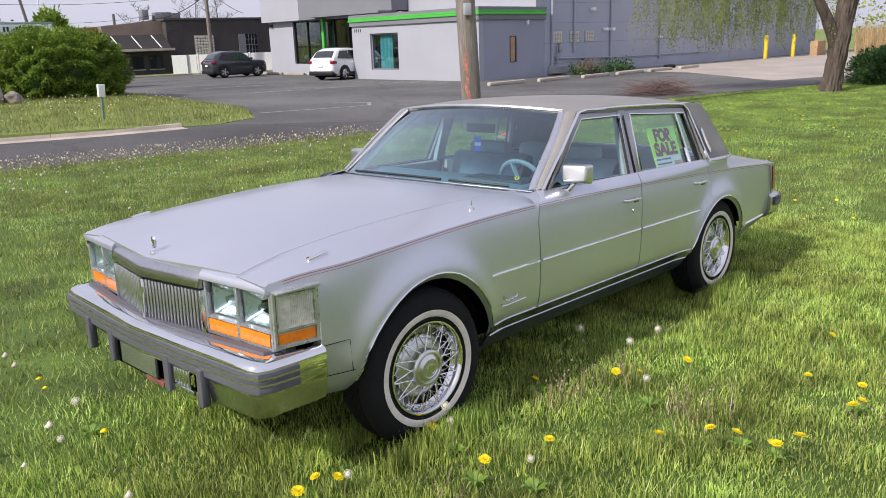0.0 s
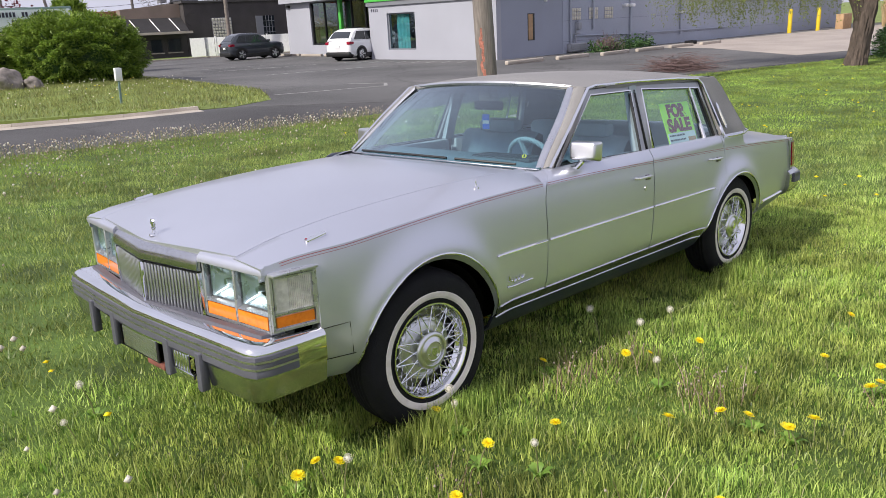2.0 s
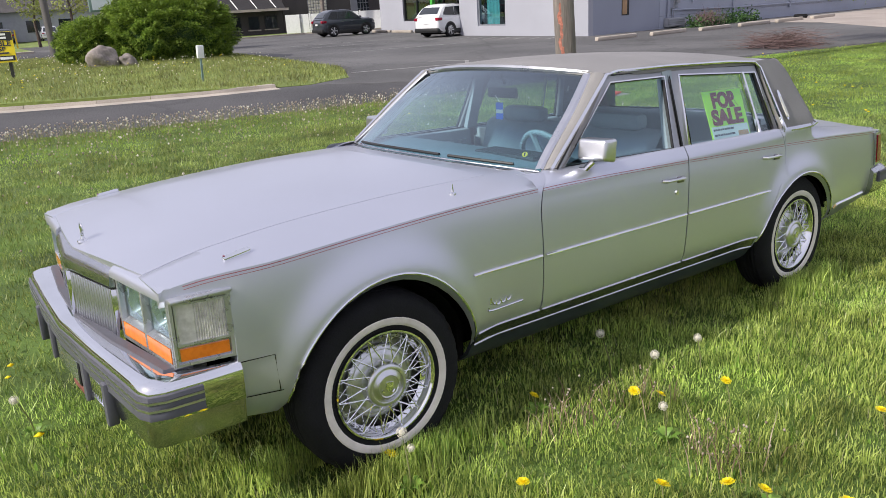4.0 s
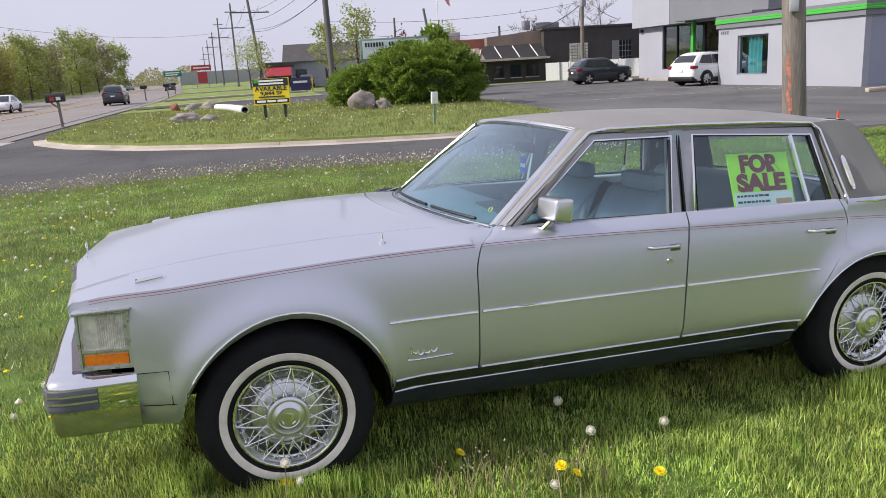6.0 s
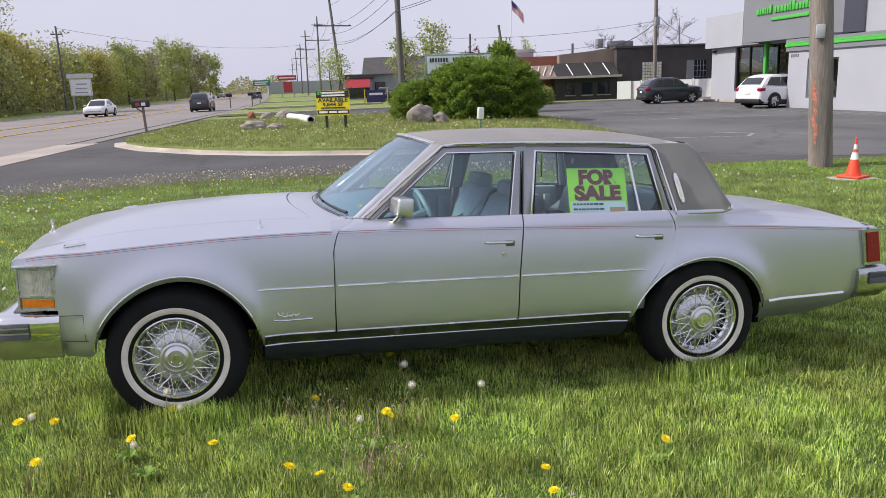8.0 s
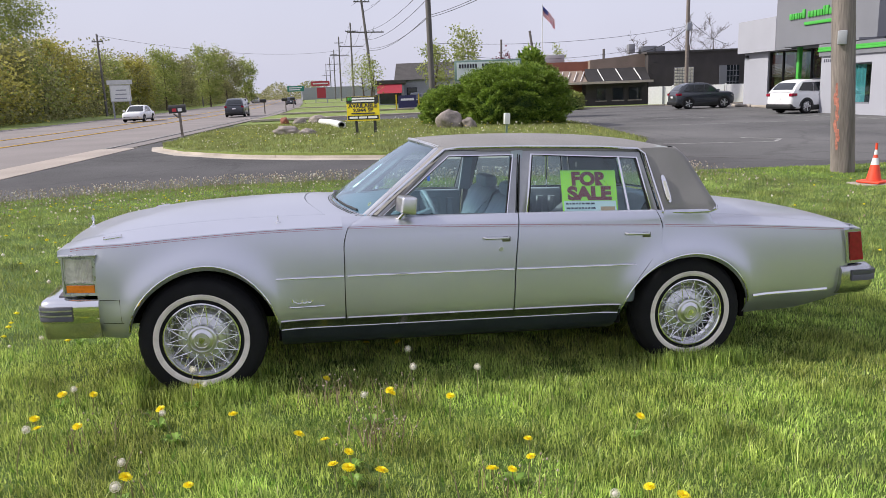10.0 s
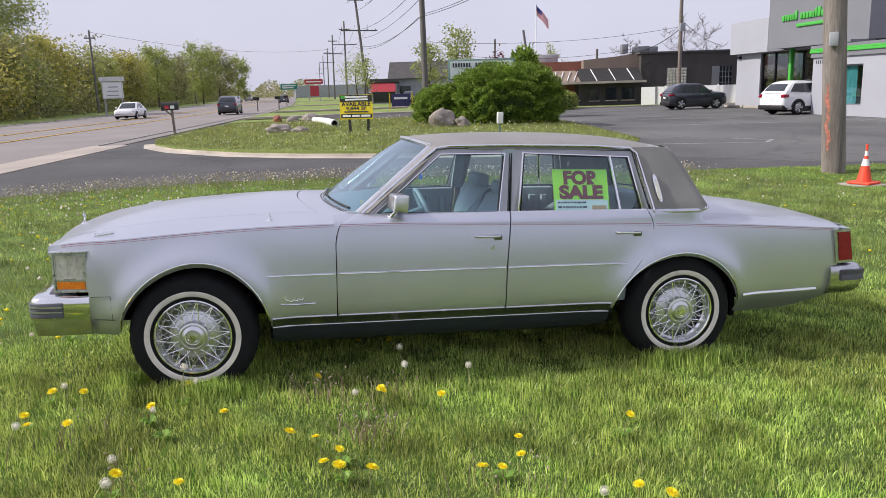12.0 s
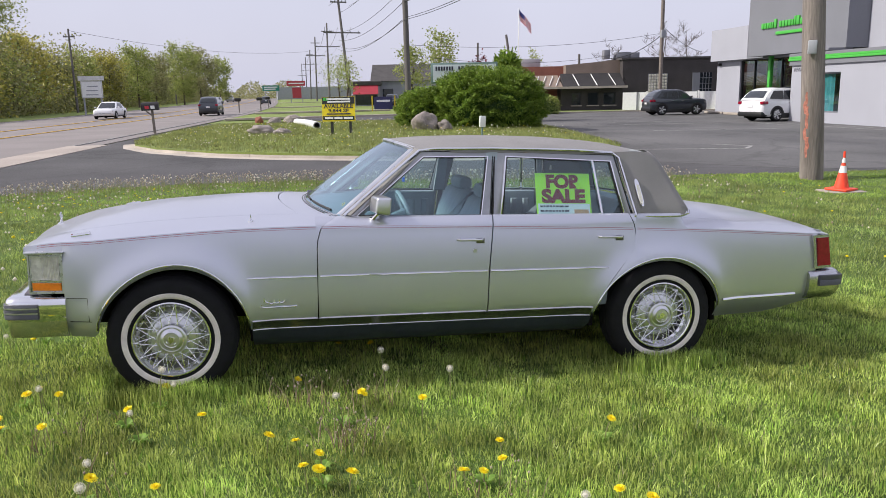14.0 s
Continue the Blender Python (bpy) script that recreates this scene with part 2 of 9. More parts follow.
M = dict(
    paint=mat("silver_paint", (0.566, 0.578, 0.656), 0.33, 0.74, 0.04, 1.2, fine=900, coat=0.35, rvar=0.15),
    vinyl=mat("grey_vinyl", (0.235, 0.225, 0.22), 0.62, 0, 0.10, 4, bump=0.25, fine=420),
    chrome=mat("chrome", (0.78, 0.78, 0.80), 0.07, 1.0, 0.04, 5, rvar=0.5),
    satin=mat("satin_bright_metal", (0.66, 0.66, 0.68), 0.30, 1.0, 0.05, 7, rvar=0.3),
    darkchrome=mat("dark_lamp_frame", (0.22, 0.22, 0.23), 0.30, 1.0, 0.08, 7),
    dullchrome=mat("dull_chrome", (0.52, 0.52, 0.54), 0.24, 1.0, 0.08, 9, rvar=0.4),
    framemetal=mat("window_frame_metal", (0.34, 0.345, 0.37), 0.4, 0.5, 0.06, 5),
    bezelmetal=mat("bright_bezel", (0.50, 0.51, 0.53), 0.24, 0.9, 0.08, 9),
    rubber=mat("tyre_rubber", (0.010, 0.010, 0.012), 0.8, 0, 0.25, 14, bump=0.3, fine=160, spec=0.25),
    whitewall=mat("whitewall", (0.72, 0.66, 0.62), 0.65, 0, 0.12, 16),
    strip=mat("grey_rubber_strip", (0.085, 0.085, 0.105), 0.5, 0, 0.1, 10),
    sillmetal=mat("dark_sill_metal", (0.30, 0.305, 0.31), 0.22, 0.95, 0.08, 8),
    sillpaint=mat("shaded_sill_paint", (0.065, 0.075, 0.105), 0.34, 0.5, 0.12, 8, coat=0.3),
    black=mat("black_trim", (0.012, 0.012, 0.013), 0.5, 0, 0.2, 8),
    # near-black: the deep shade under the car is put into this colour
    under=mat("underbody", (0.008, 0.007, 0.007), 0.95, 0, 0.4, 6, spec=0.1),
    amber=mat("amber_lens", (0.85, 0.22, 0.02), 0.15, 0, 0.12, 30, coat=0.6),
    red=mat("red_lens", (0.27, 0.002, 0.020), 0.16, 0, 0.15, 25),
    clear=mat("ribbed_clear_lens", (0.62, 0.60, 0.54), 0.25, 0.0, 0.15, 30, coat=0.8),
    lampglass=mat("sealed_beam_glass", (0.50, 0.51, 0.53), 0.26, 0.85, 0.22, 30, coat=0.6),
    lampsilver=mat("bright_lamp_metal", (0.52, 0.53, 0.55), 0.28, 0.72, 0.10, 12, rvar=0.3),
    pin=mat("red_pinstripe", (0.34, 0.10, 0.12), 0.4, 0, 0.1, 10),
    leather=mat("pale_blue_leather", (0.36, 0.415, 0.46), 0.5, 0, 0.1, 6, bump=0.1, fine=200),
    trimblue=mat("blue_grey_trim", (0.20, 0.26, 0.30), 0.6, 0, 0.12, 6, bump=0.1, fine=200),
    dash=mat("dark_dash", (0.035, 0.042, 0.05), 0.55, 0, 0.2, 6),
    liner=mat("headliner", (0.30, 0.32, 0.33), 0.9, 0, 0.1, 6),
    glass=glass("tinted_glass", (0.78, 0.90, 0.92), base=0.09, power=3.6, sheen=(0.84, 0.95, 1.0)),
    screen=glass("windscreen_glass", (0.58, 0.79, 0.84), tintband=(0.02, 0.035, 0.08), base=0.10, power=2.4, sheen=(0.80, 0.93, 1.0)),
    asphalt=mat("asphalt", (0.070, 0.067, 0.070), 0.9, 0, 0.36, 0.30, bump=0.8, fine=45, cracks=0.30),
    asphalt2=mat("old_asphalt", (0.105, 0.102, 0.103), 0.9, 0, 0.34, 0.22, bump=0.8, fine=40, cracks=0.42),
    roadsurf=mat("road_concrete", (0.225, 0.20, 0.195), 0.9, 0, 0.14, 0.22, bump=0.4, fine=30),
    concrete=mat("concrete", (0.41, 0.36, 0.31), 0.85, 0, 0.18, 1.1, bump=0.4, fine=40, rand=0.08),
    padconc=mat("pale_concrete", (0.36, 0.31, 0.275), 0.9, 0, 0.14, 0.5, bump=0.3, fine=30),
    paintline=mat("worn_road_paint", (0.27, 0.265, 0.26), 0.85, 0, 0.45, 5),
    yellowline=mat("yellow_road_paint", (0.55, 0.34, 0.06), 0.8, 0, 0.25, 5),
    white=mat("white_stucco", (0.365, 0.37, 0.42), 0.85, 0, 0.04, 0.6, bump=0.3, fine=25),
    greywall=mat("grey_painted_block", (0.30, 0.32, 0.39), 0.8, 0, 0.06, 0.5, bump=0.3, fine=20),
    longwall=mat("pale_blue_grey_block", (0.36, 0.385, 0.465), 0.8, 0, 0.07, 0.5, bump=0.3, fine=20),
    midgrey=mat("mid_grey_panel", (0.185, 0.19, 0.215), 0.75, 0, 0.05, 0.6, fine=25),
    green=mat("bright_green_paint", (0.07, 0.42, 0.06), 0.45, 0, 0.06, 2),
    dkwall=mat("charcoal_brick", (0.060, 0.053, 0.053), 0.85, 0, 0.2, 0.9, bump=0.4, fine=14),
    tan=mat("tan_brick", (0.24, 0.185, 0.15), 0.85, 0, 0.12, 1.2, bump=0.3, fine=14),
    redbrick=mat("red_brick", (0.26, 0.10, 0.07), 0.85, 0, 0.16, 1.2, bump=0.3, fine=14),
    shingle=mat("dark_roof", (0.07, 0.065, 0.065), 0.9, 0, 0.2, 1.5, bump=0.4, fine=12),
    awningfelt=mat("dark_awning", (0.028, 0.026, 0.028), 0.9, 0, 0.2, 1.5, bump=0.3, fine=12),
    darkglass=mat("dark_window", (0.02, 0.025, 0.03), 0.06, 0, 0.3, 1.0, coat=0.4),
    shopglass=glass("shop_window", (0.42, 0.47, 0.47)),
    curtain=mat("teal_curtain", (0.16, 0.42, 0.42), 0.8, 0, 0.15, 2),
    block=mat("glass_block", (0.55, 0.52, 0.45), 0.3, 0, 0.15, 5),
    pole=mat("weathered_pole", (0.215, 0.185, 0.168), 0.9, 0, 0.42, 5, bump=1.0, fine=45, grain=0.06),
    farpole=mat("grey_pole", (0.125, 0.115, 0.11), 0.9, 0, 0.2, 3, grain=0.1),
    wire=mat("black_cable", (0.02, 0.02, 0.022), 0.6),
    orange=mat("cone_orange", (0.85, 0.075, 0.03), 0.5, 0, 0.08, 6),
    reflect=mat("white_band", (0.80, 0.80, 0.80), 0.4, 0, 0.06, 6),
    spray=mat("orange_spray_paint", (0.40, 0.15, 0.11), 0.85, 0, 0.4, 18),
    signgreen=mat("lime_sign", (0.40, 0.85, 0.05), 0.45, 0, 0.03, 3),
    maroon=mat("maroon_print", (0.16, 0.012, 0.018), 0.5, 0, 0.05, 3),
    paper=mat("white_paper", (0.62, 0.72, 0.72), 0.6, 0, 0.06, 8),
    ink=mat("dark_ink", (0.03, 0.03, 0.05), 0.6),
    signyellow=mat("yellow_sign", (0.80, 0.62, 0.02), 0.5, 0, 0.05, 3),
    signblack=mat("black_sign", (0.02, 0.02, 0.02), 0.5, 0, 0.1, 3),
    signwhite=mat("milky_sign_face", (0.66, 0.72, 0.72), 0.4, 0, 0.05, 2),
    signframe=mat("green_grey_frame", (0.16, 0.24, 0.22), 0.5, 0, 0.1, 3),
    stone=mat("field_stone", (0.26, 0.225, 0.205), 0.9, 0, 0.3, 3, bump=0.9, fine=14, rand=0.12),
    bark=mat("ridged_bark", (0.085, 0.064, 0.052), 0.95, 0, 0.40, 8, bump=1.0, fine=30, grain=0.25),
    twig=mat("dry_twig", (0.16, 0.105, 0.10), 0.9, 0, 0.3, 6),
    yellowpaint=mat("bollard_yellow", (0.72, 0.52, 0.02), 0.5, 0, 0.1, 3),
    wood=mat("plywood", (0.42, 0.27, 0.15), 0.8, 0, 0.15, 4),
    darksuv=mat("dark_slate_paint", (0.034, 0.040, 0.052), 0.3, 0.2, 0.08, 2, coat=0.8),
    whitesuv=mat("white_car_paint", (0.78, 0.78, 0.80), 0.3, 0, 0.03, 2, coat=0.6),
    carsilver=mat("pale_car_paint", (0.5, 0.5, 0.52), 0.3, 0.3, 0.03, 2, coat=0.6),
    mailbox=mat("black_mailbox", (0.03, 0.028, 0.028), 0.5, 0.3, 0.15, 8),
    graypost=mat("weathered_post", (0.20, 0.17, 0.15), 0.9, 0, 0.2, 6, bump=0.5, fine=40),
    pipe=mat("pale_pipe", (0.62, 0.62, 0.62), 0.6, 0, 0.1, 4),
    flagred=mat("flag_red", (0.55, 0.04, 0.06), 0.7),
    flagwhite=mat("flag_white", (0.75, 0.75, 0.75), 0.7),
    flagblue=mat("flag_blue", (0.04, 0.05, 0.20), 0.7),
    redsign=mat("red_sign", (0.42, 0.04, 0.06), 0.5, 0, 0.06, 3),
    hwgreen=mat("highway_green", (0.02, 0.20, 0.14), 0.5, 0, 0.05, 3),
    navy=mat("navy_banner", (0.03, 0.03, 0.10), 0.5, 0, 0.05, 3),
    siding=mat("grey_siding", (0.33, 0.34, 0.37), 0.8, 0, 0.08, 2),
    blue=mat("blue_card", (0.03, 0.16, 0.75), 0.5),
    blade=leafy("grass_blades", (0.080, 0.165, 0.026), (0.77, 0.87, 0.25), 0.45, fine=5.0, rough=0.36),
    farblade=leafy("far_grass_blades", (0.19, 0.29, 0.04), (0.43, 0.53, 0.12), 0.35, fine=1.2),
    midblade=leafy("lawn_blades_beyond", (0.105, 0.175, 0.028), (0.51, 0.58, 0.18), 0.35, fine=2.5),
    isleblade=leafy("uncut_grass", (0.135, 0.165, 0.04), (0.39, 0.405, 0.14), 0.35, fine=1.5),
    straw=leafy("dry_grass", (0.48, 0.44, 0.25), (0.66, 0.60, 0.38), 0.3),
    weed=leafy("broad_weeds", (0.16, 0.30, 0.05), (0.34, 0.52, 0.10), 0.4),
    hedge=leafy("evergreen_shoots", (0.07, 0.14, 0.018), (0.33, 0.44, 0.075), 0.3),
    leafy1=leafy("spring_leaves", (0.22, 0.275, 0.07), (0.43, 0.46, 0.15), 0.4),
    leafy2=leafy("yellow_leaves", (0.33, 0.32, 0.07), (0.55, 0.50, 0.14), 0.4),
    leafy3=leafy("olive_leaves", (0.20, 0.205, 0.09), (0.37, 0.355, 0.17), 0.4),
    willow=leafy("willow_leaves", (0.20, 0.27, 0.06), (0.36, 0.40, 0.14), 0.45),
    coreshade=leafy("bush_core_shade", (0.02, 0.05, 0.015), (0.05, 0.10, 0.03), 0.25),
    shrubleaf=leafy("shrub_leaves", (0.035, 0.085, 0.025), (0.10, 0.19, 0.06), 0.3),
    petal=leafy("dandelion_yellow", (0.92, 0.72, 0.01), (1.0, 0.88, 0.04), 0.3),
    puff=leafy("dandelion_down", (0.74, 0.68, 0.58), (0.92, 0.88, 0.79), 0.3),
    stem=leafy("pale_stem", (0.20, 0.26, 0.09), (0.34, 0.30, 0.16), 0.3),
    bud=leafy("closed_buds", (0.30, 0.23, 0.17), (0.56, 0.48, 0.40), 0.2),
    drystem=leafy("dried_stems", (0.22, 0.14, 0.10), (0.45, 0.34, 0.25), 0.2),
    reed=leafy("dry_reeds", (0.38, 0.26, 0.13), (0.56, 0.42, 0.25), 0.3),
)


def soil_material():
    m = mat("lawn_ground", (0.075, 0.125, 0.018), 0.95, 0, 0.45, 1.6, bump=1.0, fine=55)
    return m


M["lawn"] = soil_material()
M["farlawn"] = mat("distant_grass", (0.17, 0.22, 0.05), 0.95, 0, 0.30, 0.35, bump=1.0, fine=9)


# ---------------------------------------------------------------- mesh helpers
def finish(bm, name, m, angle=40, smooth=True):
    bmesh.ops.recalc_face_normals(bm, faces=bm.faces)
    me = bpy.data.meshes.new(name)
    bm.to_mesh(me)
    bm.free()
    me.materials.append(m)
    if smooth:
        me.shade_smooth()
        me.set_sharp_from_angle(angle=radians(angle))
    return me


def part(name, bm, m, parent=None, label="", angle=40, smooth=True, at=None):
    me = finish(bm, name, m, angle, smooth) if isinstance(bm, bmesh.types.BMesh) else bm
    ob = new(name, me)
    if parent is not None:
        ob.parent = parent
    if at is not None:
        ob.matrix_basis = at
    if label:
        tagged(ob, label)
    return ob


def thing(name, label, category, at=None, group="", kind=""):
    ob = new(name)
    if at is not None:
        ob.matrix_basis = at
    return tagged(ob, label, category, group, kind)


def box(bm, x0, x1, y0, y1, z0, z1, bevel=0.0, at=None):
    r = bmesh.ops.create_cube(bm, size=1.0)
    v = r["verts"]
    for a in v:
        a.co = Vector((x0 + (a.co.x + 0.5) * (x1 - x0), y0 + (a.co.y + 0.5) * (y1 - y0), z0 + (a.co.z + 0.5) * (z1 - z0)))
    if at is not None:
        bmesh.ops.transform(bm, matrix=at, verts=v)
    if bevel:
        e = list({k for a in v for k in a.link_edges})
        bmesh.ops.bevel(bm, geom=e, offset=bevel, segments=2, affect="EDGES", profile=0.5)
    return bm


def boxm(*a, **k):
    return box(bmesh.new(), *a, **k)


def tube(bm, pts, r, n=6, ends=True):
    """A round bar along points; r: one radius, or one for each point."""
    pts = [Vector(p) for p in pts]
    rr = r if isinstance(r, (list, tuple)) else [r] * len(pts)
    rings = []
    for i, p in enumerate(pts):
        d = (pts[min(i + 1, len(pts) - 1)] - pts[max(i - 1, 0)]).normalized()
        u = d.orthogonal().normalized() if abs(d.z) > 0.9 else d.cross(Vector((0, 0, 1))).normalized()
        w = d.cross(u)
        rings.append([bm.verts.new(p + rr[i] * (math.cos(2 * math.pi * k / n) * u + math.sin(2 * math.pi * k / n) * w)) for k in range(n)])
    for a, b in zip(rings, rings[1:]):
        for k in range(n):
            bm.faces.new((a[k], a[(k + 1) % n], b[(k + 1) % n], b[k]))
    if ends and n > 2:
        bm.faces.new(rings[0][::-1])
        bm.faces.new(rings[-1])
    return bm


def lathe(bm, prof, n=32, axis="y", closed=False):
    """Turns (radius, along) points about an axis through the origin."""
    rings = []
    for r, h in prof:
        ring = []
        for k in range(n):
            a = 2 * math.pi * k / n
            c, s = r * math.cos(a), r * math.sin(a)
            ring.append(bm.verts.new((c, h, s) if axis == "y" else (c, s, h)))
        rings.append(ring)
    pairs = list(zip(rings, rings[1:])) + ([(rings[-1], rings[0])] if closed else [])
    for a, b in pairs:
        for k in range(n):
            bm.faces.new((a[k], a[(k + 1) % n], b[(k + 1) % n], b[k]))
    return bm


def grid(bm, rows, close=False):
    """Faces between rows of points."""
    vs = [[bm.verts.new(p) for p in row] for row in rows]
    for a, b in zip(vs, vs[1:]):
        for k in range(len(a) - 1):
            q = (a[k], a[k + 1], b[k + 1], b[k])
            if (q[0].co - q[3].co).length < 1e-6 and (q[1].co - q[2].co).length < 1e-6:
                continue
            bm.faces.new(q)
    return vs


def rim_in(bm, shift):
    """Turns the open border of a panel inwards, to give it an edge with depth."""
    e = [x for x in bm.edges if len(x.link_faces) == 1]
    r = bmesh.ops.extrude_edge_only(bm, edges=e)
    for v in [g for g in r["geom"] if isinstance(g, bmesh.types.BMVert)]:
        v.co += shift(v.co) if callable(shift) else Vector(shift)
    return bm


def prism(bm, outline, depth):
    """A flat outline (3D points) given thickness along depth."""
    a = [bm.verts.new(p) for p in outline]
    b = [bm.verts.new(Vector(p) + Vector(depth)) for p in outline]
    bm.faces.new(a)
    bm.faces.new(b[::-1])
    for k in range(len(a)):
        bm.faces.new((a[k], b[k], b[(k + 1) % len(a)], a[(k + 1) % len(a)]))
    return bm


def ringframe(bm, outer, inner, depth):
    """A frame between two outlines of the same count, with thickness."""
    d = Vector(depth)
    n = len(outer)
    L = [[bm.verts.new(Vector(p) + k * d) for p in o] for o in (outer, inner) for k in (0, 1)]
    oa, ob, ia, ib = L
    for k in range(n):
        j = (k + 1) % n
        for q in ((oa[k], oa[j], ia[j], ia[k]), (ob[k], ib[k], ib[j], ob[j]), (oa[k], ob[k], ob[j], oa[j]), (ia[k], ia[j], ib[j], ib[k])):
            bm.faces.new(q)
    return bm


def sweep(bm, path, prof, caps=True):
    """Carries a profile of (out, z) along a plan path of (x, y); out points to the path's right."""
    path = [Vector(p) for p in path]
    rows = []
    for i, p in enumerate(path):
        a = (path[i] - path[i - 1]).normalized() if i else (path[1] - path[0]).normalized()
        b = (path[i + 1] - path[i]).normalized() if i < len(path) - 1 else a
        t = (a + b).normalized()
        n = Vector((t.y, -t.x)) / max(0.5, t.dot(a))
        rows.append([(p.x + n.x * o, p.y + n.y * o, z) for o, z in prof])
    vs = grid(bm, rows)
    if caps:
        bm.faces.new(vs[0])
        bm.faces.new(vs[-1][::-1])
    return bm


def spl(tab):
    """A smooth curve through (x, value) points."""
    xs, ys = np.array(tab, float).T
    m = np.gradient(ys, xs)

    def f(x):
        i = int(np.clip(np.searchsorted(xs, x) - 1, 0, len(xs) - 2))
        h = xs[i + 1] - xs[i]
        s = min(1.0, max(0.0, (x - xs[i]) / h))
        a, b, c, d = 2 * s**3 - 3 * s**2 + 1, s**3 - 2 * s**2 + s, -2 * s**3 + 3 * s**2, s**3 - s**2
        return float(a * ys[i] + b * h * m[i] + c * ys[i + 1] + d * h * m[i + 1])

    return f


def words(name, text, size, m, parent, at, width=None, bold=0.0, depth=0.002, label="", align="CENTER"):
    cu = bpy.data.curves.new(name, "FONT")
    cu.body, cu.size, cu.offset, cu.extrude = text, size, bold, depth
    cu.align_x, cu.align_y = align, "CENTER"
    ob = bpy.data.objects.new(name, cu)
    scene.collection.objects.link(ob)
    bpy.context.view_layer.update()
    me = bpy.data.meshes.new_from_object(ob.evaluated_get(bpy.context.evaluated_depsgraph_get()))
    w = max(v.co.x for v in me.vertices) - min(v.co.x for v in me.vertices)
    bpy.data.objects.remove(ob)
    bpy.data.curves.remove(cu)
    if width:
        me.transform(Matrix.Diagonal((width / w, 1, 1, 1)))
    me.materials.clear()
    me.materials.append(m)
    return part(name, me, m, parent, label, at=at)


def scatter_mesh(name, verts, faces, m):
    """A mesh from numpy arrays of corners (n, 3) and of faces (n, 3 or 4)."""
    me = bpy.data.meshes.new(name)
    k = faces.shape[1]
    me.vertices.add(len(verts))
    me.vertices.foreach_set("co", verts.astype(np.float32).ravel())
    me.loops.add(faces.size)
    me.loops.foreach_set("vertex_index", faces.astype(np.int32).ravel())
    me.polygons.add(len(faces))
    me.polygons.foreach_set("loop_start", np.arange(0, faces.size, k, dtype=np.int32))
    me.update(calc_edges=True)
    me.materials.append(m)
    return me


def blades(rng, base, height, width, lean, seg=2):
    """Tapered bent blades at base points (n, 3): returns corners and triangles."""
    n = len(base)
    a = rng.uniform(0, 2 * np.pi, n)
    across = np.stack([np.cos(a), np.sin(a), 0 * a], 1)
    b = rng.uniform(0, 2 * np.pi, n)
    out = np.stack([np.cos(b), np.sin(b), 0 * b], 1) * (lean * rng.uniform(0.2, 1.0, n))[:, None]
    h, w = height[:, None], width[:, None]
    up = np.array([0, 0, 1.0])
    p0, p1 = base - across * w / 2, base + across * w / 2
    mid = base + up * h * 0.55 + out * h * 0.35
    p2, p3 = mid - across * w * 0.38, mid + across * w * 0.38
    p4 = base + up * h * 0.95 + out * h
    v = np.stack([p0, p1, p2, p3, p4], 1).reshape(-1, 3)
    f = (np.arange(n)[:, None, None] * 5 + np.array([[0, 1, 3], [0, 3, 2], [2, 3, 4]])).reshape(-1, 3)
    return v, f


def thin_blades(rng, base, height, width, lean):
    """One narrow leaning triangle a blade, for grass farther off."""
    n = len(base)
    a, b = rng.uniform(0, 2 * np.pi, n), rng.uniform(0, 2 * np.pi, n)
    across = np.stack([np.cos(a), np.sin(a), 0 * a], 1) * (width / 2)[:, None]
    out = np.stack([np.cos(b) * lean * height, np.sin(b) * lean * height, height], 1)
    return np.stack([base - across, base + across, base + out], 1).reshape(-1, 3), np.arange(n)[:, None] * 3 + np.arange(3)


def leaf_cloud(rng, pts, size, droop=0.0, up=0.25):
    """Small pointed leaves (two triangles each) at points."""
    n = len(pts)
    d = rng.normal(size=(n, 3))
    d[:, 2] = d[:, 2] * 0.6 + up - droop
    d /= np.linalg.norm(d, axis=1)[:, None]
    s = np.cross(d, rng.normal(size=(n, 3)))
    s /= np.linalg.norm(s, axis=1)[:, None]
    L = (size * rng.uniform(0.6, 1.3, n))[:, None]
    v = np.stack([pts, pts + d * L * 0.5 + s * L * 0.3, pts + d * L, pts + d * L * 0.5 - s * L * 0.3], 1).reshape(-1, 3)
    f = np.arange(n)[:, None] * 4 + np.array([0, 1, 2, 3])
    return v, f


# ---------------------------------------------------------------- the silver saloon
# Car axes: x towards its tail from the front axle, y across, z up from where the tyres stand.
CAR_AT = pose(-0.012, 0.008, 0.005, -1.375, 1.947, -3.0)
car = thing("saloon_car", "silver grey 1970s saloon with vinyl roof parked on the lawn", "car", CAR_AT)

WID = spl([(-0.72, 0.80), (-0.66, 0.813), (-0.5, 0.856), (0, 0.907), (0.5, 0.921), (1.5, 0.922), (2.5, 0.910), (3, 0.888), (3.6, 0.842), (4.1, 0.785), (4.25, 0.77)])
SHO = spl([(-0.72, 0.818), (-0.65, 0.838), (-0.34, 0.868), (0.115, 0.898), (0.787, 0.913), (1.777, 0.895), (2.65, 0.874), (3.95, 0.822), (4.25, 0.805)])
HOOD_Z = spl([(-0.76, 0.824), (-0.70, 0.846), (-0.635, 0.866), (-0.5, 0.905), (-0.31, 0.945), (0.1, 0.982), (0.6, 0.998), (1.0, 1.0)])
DECK_Z = spl([(2.7, 0.985), (3.0, 0.975), (3.3, 0.955), (3.7, 0.915), (4.05, 0.868), (4.16, 0.835), (4.25, 0.81)])


